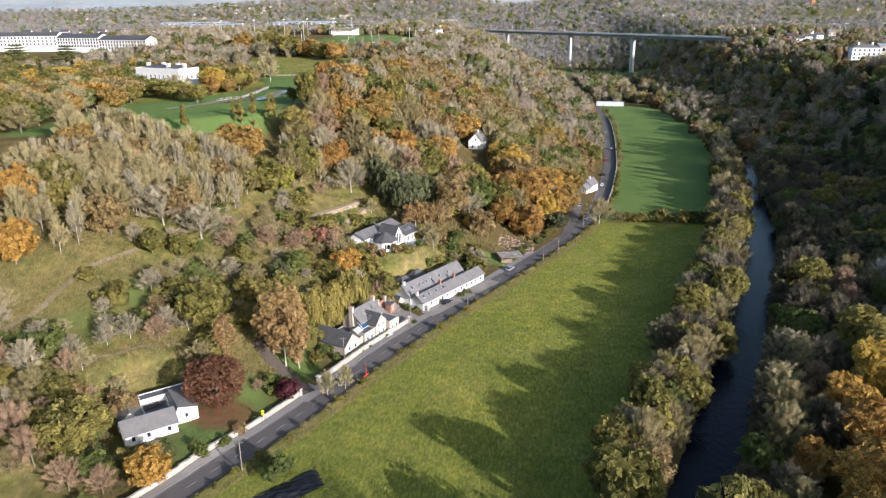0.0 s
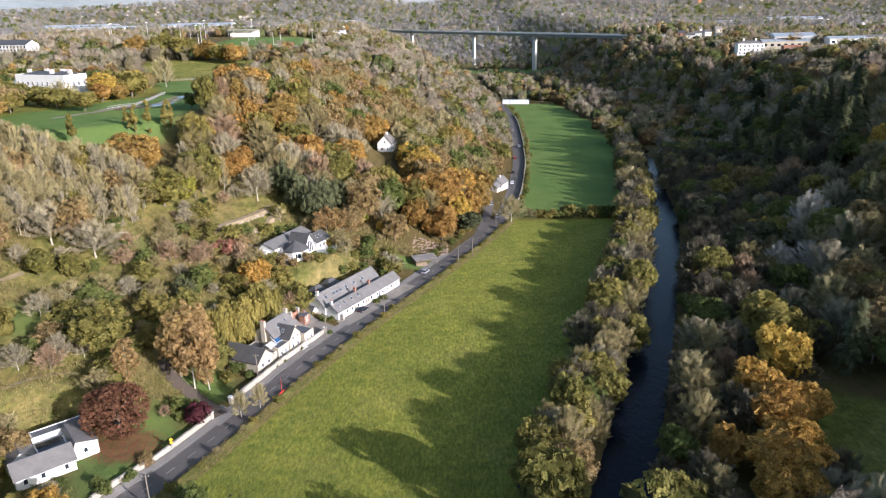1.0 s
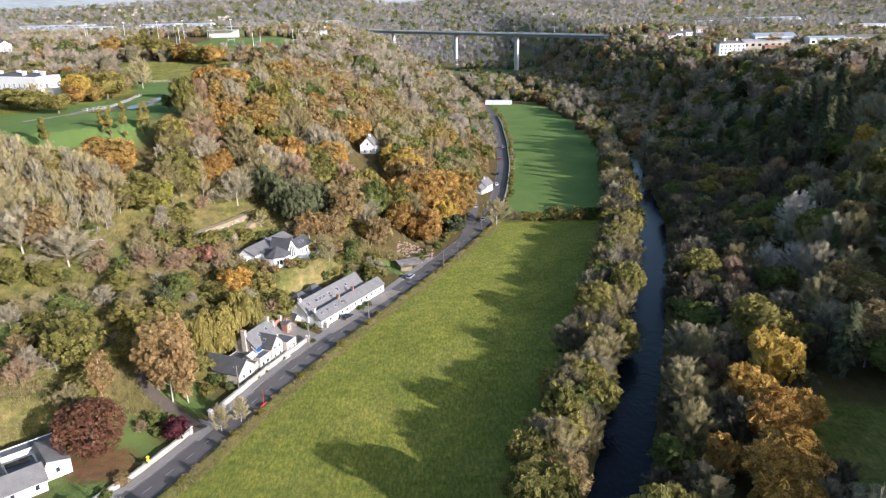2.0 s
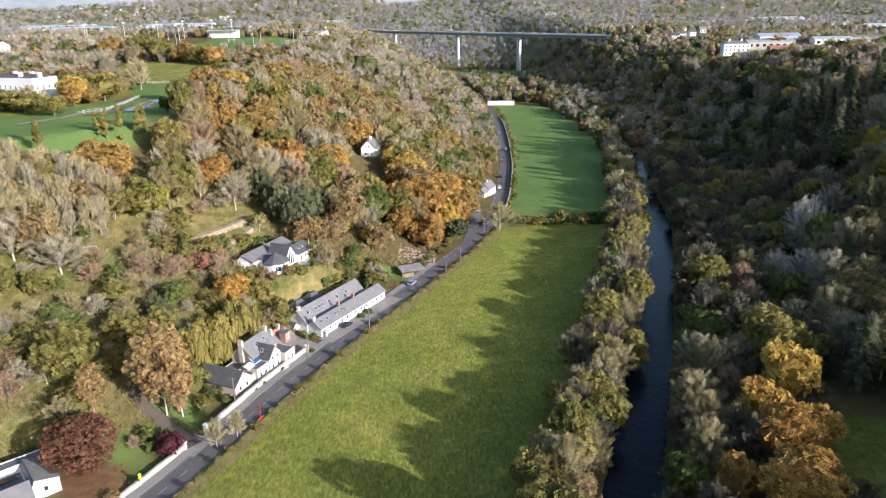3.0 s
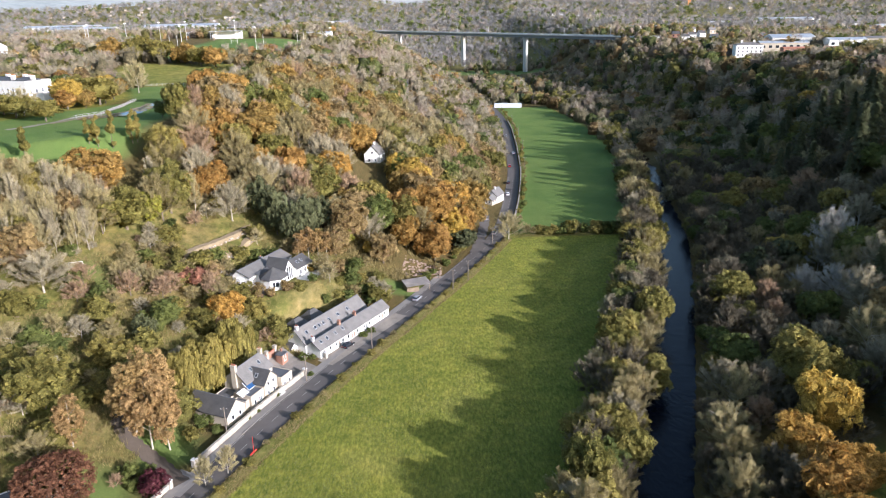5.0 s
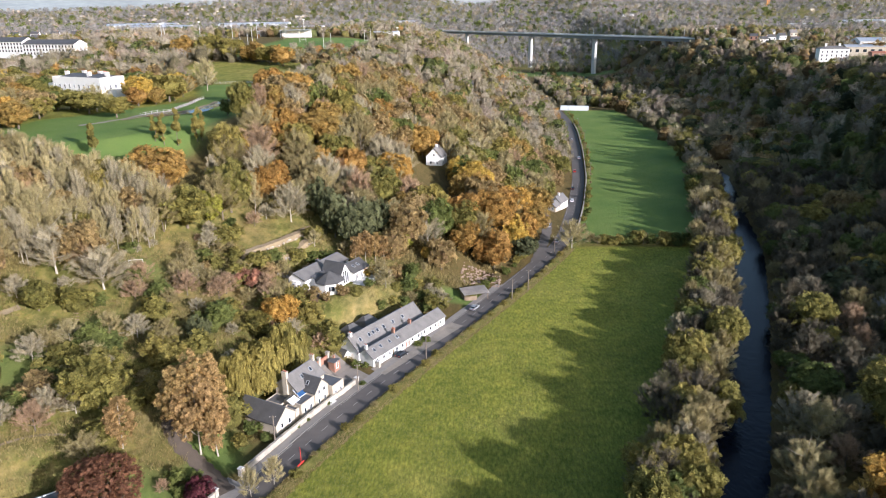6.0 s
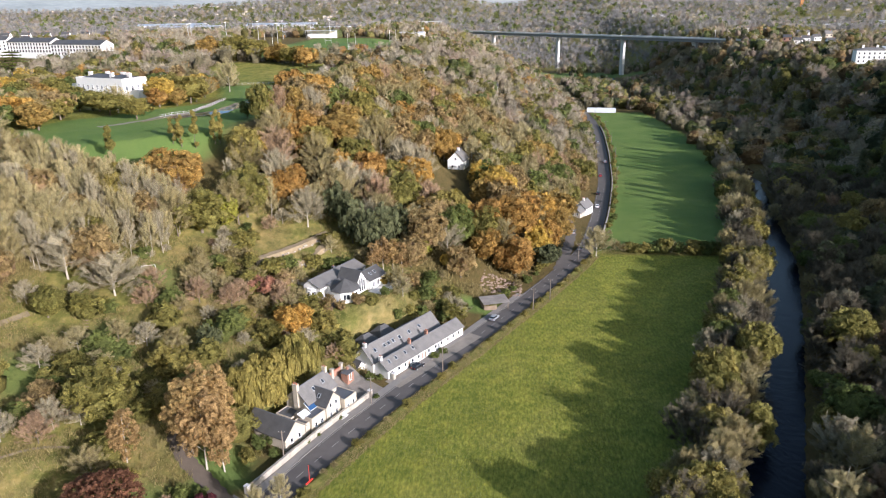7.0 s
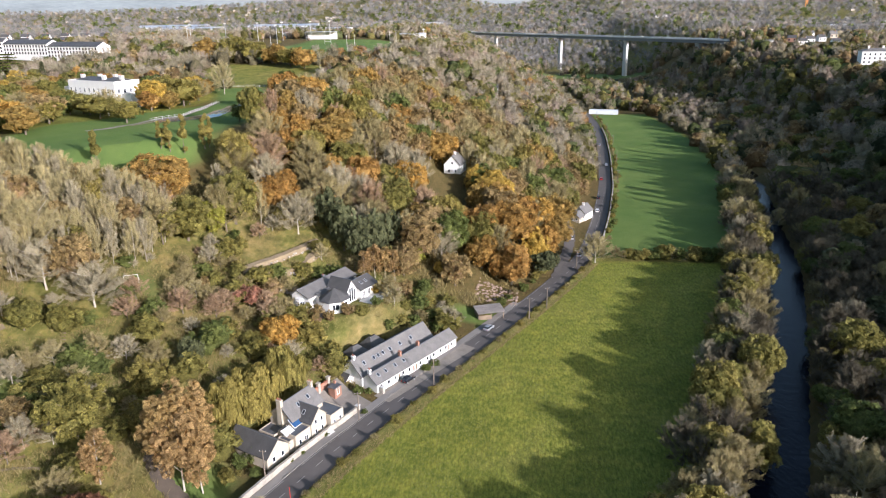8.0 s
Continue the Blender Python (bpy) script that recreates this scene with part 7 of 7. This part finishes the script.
def hall(x, y, rz, l, w, h, wall, roof, label):
    t = thing_at("long_hall", label, "building", pose(x, y, ground_z(x, y), 0, 0, rz), "distant halls")
    gable_block(t, pose(-l / 2, -w / 2, 0), l, w, h, h + w * 0.09, wall, roof, 0.4, foot=-3.0)
    n = max(3, int(l / 6))
    for i in range(n):
        plain_window(t, pose(-l / 2 + (i + 0.5) * l / n, -w / 2, h * 0.35), 3.0, h * 0.35)


for x, y, rz, l, w, h in ((-640, 1450, 8, 120, 40, 11), (-500, 1600, 4, 150, 45, 12), (-820, 1750, 10, 160, 50, 12), (-330, 1350, 0, 70, 25, 9), (-150, 1260, 5, 60, 22, 8),
                          (-262, 900, 4, 44, 14, 6), (-130, 905, 0, 50, 14, 6), (620, 1560, -5, 90, 30, 9), (860, 1750, -8, 120, 40, 10), (760, 1180, -12, 60, 22, 7)):
    hall(x, y, rz, l, w, h, RENDER_WHITE, METAL_PALE, "long white industrial hall with pale roof")
# white buildings on the far shoulder of the wood
t = thing_at("white_block_house", "white three-storey block with grey hipped roof", "building", pose(292, 690, ground_z(300, 698), 0, 0, -8))
hip_block(t, I4, [(0, 0), (24, 0), (24, 12), (0, 12)], 10.5, 13.0, RENDER_WHITE, SLATE, 0.3, -3.0, 0.4)
for f in (1.0, 4.2, 7.4):
    for i in range(6):
        plain_window(t, pose(2.2 + i * 3.9, 0, f), 1.2, 1.7)
for x in (6, 17):
    chimney(t, pose(x, 6, 0), 11.5, 15.0, 1.6, 0.9, RENDER_WHITE, 3)
hall(352, 726, -10, 44, 18, 7, RENDER_CREAM, METAL_PALE, "low cream school wing with pale flat roof")
hall(372, 752, -10, 40, 30, 10, RENDER_WHITE, METAL_PALE, "white sports hall with shallow pale roof")
hall(408, 716, -10, 34, 20, 7, RENDER_WHITE, METAL_PALE, "white school block with pale roof")
hall(470, 735, -14, 60, 18, 7, RENDER_CREAM, SLATE, "long low college building with grey roof")
hall(352, 672, -6, 50, 9, 5, BRICK, TERRACOTTA, "low brick range with red tiled roof")

# floodlight masts and posts round the pitches
def mast(x, y, h, lamps=True):
    t = thing_at("floodlight_mast" if lamps else "goal_post", "tall pale floodlight mast beside a pitch" if lamps else "tall white goal posts on a playing field", "mast" if lamps else "goal",
                 pose(x, y, ground_z(x, y)), "floodlight masts" if lamps else "goal posts")
    if lamps:
        bm = bmesh.new()
        add_tube(bm, [(0, 0, -0.5), (0, 0, h)], [0.28, 0.16], 8)
        part("shaft", bm, METAL_PALE, t)
        part("lamp_head", box_bm(-1.3, 1.3, -0.25, 0.25, h, h + 0.9, bevel=0.05), FENCE_WHITE, t)
    else:
        for s in (-3.2, 3.2):
            bm = bmesh.new()
            add_tube(bm, [(s, 0, -0.3), (s, 0, h)], [0.14, 0.12], 8)
            part("upright", bm, FENCE_WHITE, t)
        bm = bmesh.new()
        add_tube(bm, [(-3.2, 0, 2.5), (3.2, 0, 2.5)], [0.12, 0.12], 8)
        part("crossbar", bm, FENCE_WHITE, t)


for x, y in ((-345, 800), (-312, 815), (-280, 826), (-255, 835), (-330, 760), (-225, 842), (-205, 848), (-240, 770), (-100, 850)):
    mast(x, y, 19)
for x, y in ((-134, 641), (-123, 784), (-205, 640), (-190, 780)):
    mast(x, y, 13, False)
t = thing_at("stand", "pale covered stand beside a playing field", "building", pose(-232, 846, ground_z(-220, 848)))
part("back_wall", box_bm(0, 34, 6, 6.5, -1, 8), RENDER_WHITE, t)
part("roof", box_bm(-0.5, 34.5, -2, 6.6, 8.004, 8.5), METAL_PALE, t)
for i in range(6):
    part("column", box_bm(i * 6.8 - 0.15, i * 6.8 + 0.15, -0.15, 0.15, -1, 8), METAL_PALE, t)


def fence(name, label, pts, gap, h, material):
    """Posts and rails along a line of points."""
    t = tagged(new(name), label, "fence", kind="structure")
    post = shared("fence_post%.1f" % h, lambda: box_bm(-0.05, 0.05, -0.05, 0.05, -0.3, h), material)
    for (xa, ya), (xb, yb) in zip(pts, pts[1:]):
        ln = math.hypot(xb - xa, yb - ya)
        n = max(1, int(ln / gap))
        for i in range(n):
            x0, y0 = xa + (xb - xa) * i / n, ya + (yb - ya) * i / n
            x1, y1 = xa + (xb - xa) * (i + 1) / n, ya + (yb - ya) * (i + 1) / n
            z0, z1 = ground_z(x0, y0), ground_z(x1, y1)
            piece("post", post, t, pose(x0, y0, z0))
            bm = bmesh.new()
            for k in (0.4, 0.9):
                add_tube(bm, [(x0, y0, z0 + h * k), (x1, y1, z1 + h * k)], [0.035, 0.035], 4)
            part("rail", bm, material, t)


fence("park_fence", "white post and rail fence along the path", ((-142.0, 383), (-139.8, 358), (-138.4, 334), (-145.2, 320)), 2.6, 1.3, FENCE_WHITE)
fence("paddock_fence", "pale rail fence across the parkland", ((-180, 457), (-145, 458), (-112, 462)), 3.0, 1.3, FENCE_WHITE)

# the town beyond, too far to tell house from house
rh = random.Random(17)
town_v, town_f, town_s = [], [], []
while len(town_s) < 7 * 300:
    y0 = 1050 + 1900 * rh.random() ** 0.8
    side = rh.random()
    x0 = y0 * (rh.uniform(-0.66, -0.12) if side < 0.55 else rh.uniform(0.26, 0.66))
    if noise.noise(Vector((x0 * 0.004, y0 * 0.003, 3.0))) < rh.uniform(-0.35, 0.25):
        continue
    a, l, w, h = rh.uniform(-0.5, 1.4), rh.uniform(4, 6.5), rh.uniform(3, 4), rh.uniform(4.5, 6)
    z0, c0, s0, k0 = ground_z(x0, y0), math.cos(a), math.sin(a), len(town_v)
    for px, py, pz in ((-l, -w, -4), (l, -w, -4), (l, w, -4), (-l, w, -4), (-l, -w, h), (l, -w, h), (l, w, h), (-l, w, h), (-l, 0, h + 3), (l, 0, h + 3)):
        town_v.append((x0 + px * c0 - py * s0, y0 + px * s0 + py * c0, z0 + pz))
    for q, m0 in (((0, 1, 5, 4), 0), ((1, 2, 6, 9, 5), 0), ((2, 3, 7, 6), 0), ((3, 0, 4, 8, 7), 0), ((4, 5, 9, 8), 1), ((6, 7, 8, 9), 1), ((3, 2, 1, 0), 0)):
        town_f.append(tuple(k0 + i for i in q))
        town_s.append(m0)
town_me = mesh_of("distant_town", town_v, town_f, RENDER_CREAM)
town_me.materials.append(SLATE)
town_me.polygons.foreach_set("material_index", np.array(town_s, dtype=np.int32))
tagged(new("distant_town", town_me), "far town of small white gabled houses among trees", "town", kind="stuff")

# tower cranes on the skyline
for x, y, h in ((900, 2500, 62), (960, 2650, 58)):
    t = thing_at("tower_crane", "orange tower crane far beyond the town", "crane", pose(x, y, ground_z(x, y), 0, 0, 25), "cranes")
    part("mast", box_bm(-1.1, 1.1, -1.1, 1.1, -2, h), ORANGE_PAINT, t)
    part("jib", box_bm(-12, 40, -0.8, 0.8, h + 0.004, h + 2), ORANGE_PAINT, t)
    part("counterweight", box_bm(-12, -8, -1.2, 1.2, h - 3, h), CONCRETE, t)

# ---- the last hills: a glowing backdrop with haze painted in ----
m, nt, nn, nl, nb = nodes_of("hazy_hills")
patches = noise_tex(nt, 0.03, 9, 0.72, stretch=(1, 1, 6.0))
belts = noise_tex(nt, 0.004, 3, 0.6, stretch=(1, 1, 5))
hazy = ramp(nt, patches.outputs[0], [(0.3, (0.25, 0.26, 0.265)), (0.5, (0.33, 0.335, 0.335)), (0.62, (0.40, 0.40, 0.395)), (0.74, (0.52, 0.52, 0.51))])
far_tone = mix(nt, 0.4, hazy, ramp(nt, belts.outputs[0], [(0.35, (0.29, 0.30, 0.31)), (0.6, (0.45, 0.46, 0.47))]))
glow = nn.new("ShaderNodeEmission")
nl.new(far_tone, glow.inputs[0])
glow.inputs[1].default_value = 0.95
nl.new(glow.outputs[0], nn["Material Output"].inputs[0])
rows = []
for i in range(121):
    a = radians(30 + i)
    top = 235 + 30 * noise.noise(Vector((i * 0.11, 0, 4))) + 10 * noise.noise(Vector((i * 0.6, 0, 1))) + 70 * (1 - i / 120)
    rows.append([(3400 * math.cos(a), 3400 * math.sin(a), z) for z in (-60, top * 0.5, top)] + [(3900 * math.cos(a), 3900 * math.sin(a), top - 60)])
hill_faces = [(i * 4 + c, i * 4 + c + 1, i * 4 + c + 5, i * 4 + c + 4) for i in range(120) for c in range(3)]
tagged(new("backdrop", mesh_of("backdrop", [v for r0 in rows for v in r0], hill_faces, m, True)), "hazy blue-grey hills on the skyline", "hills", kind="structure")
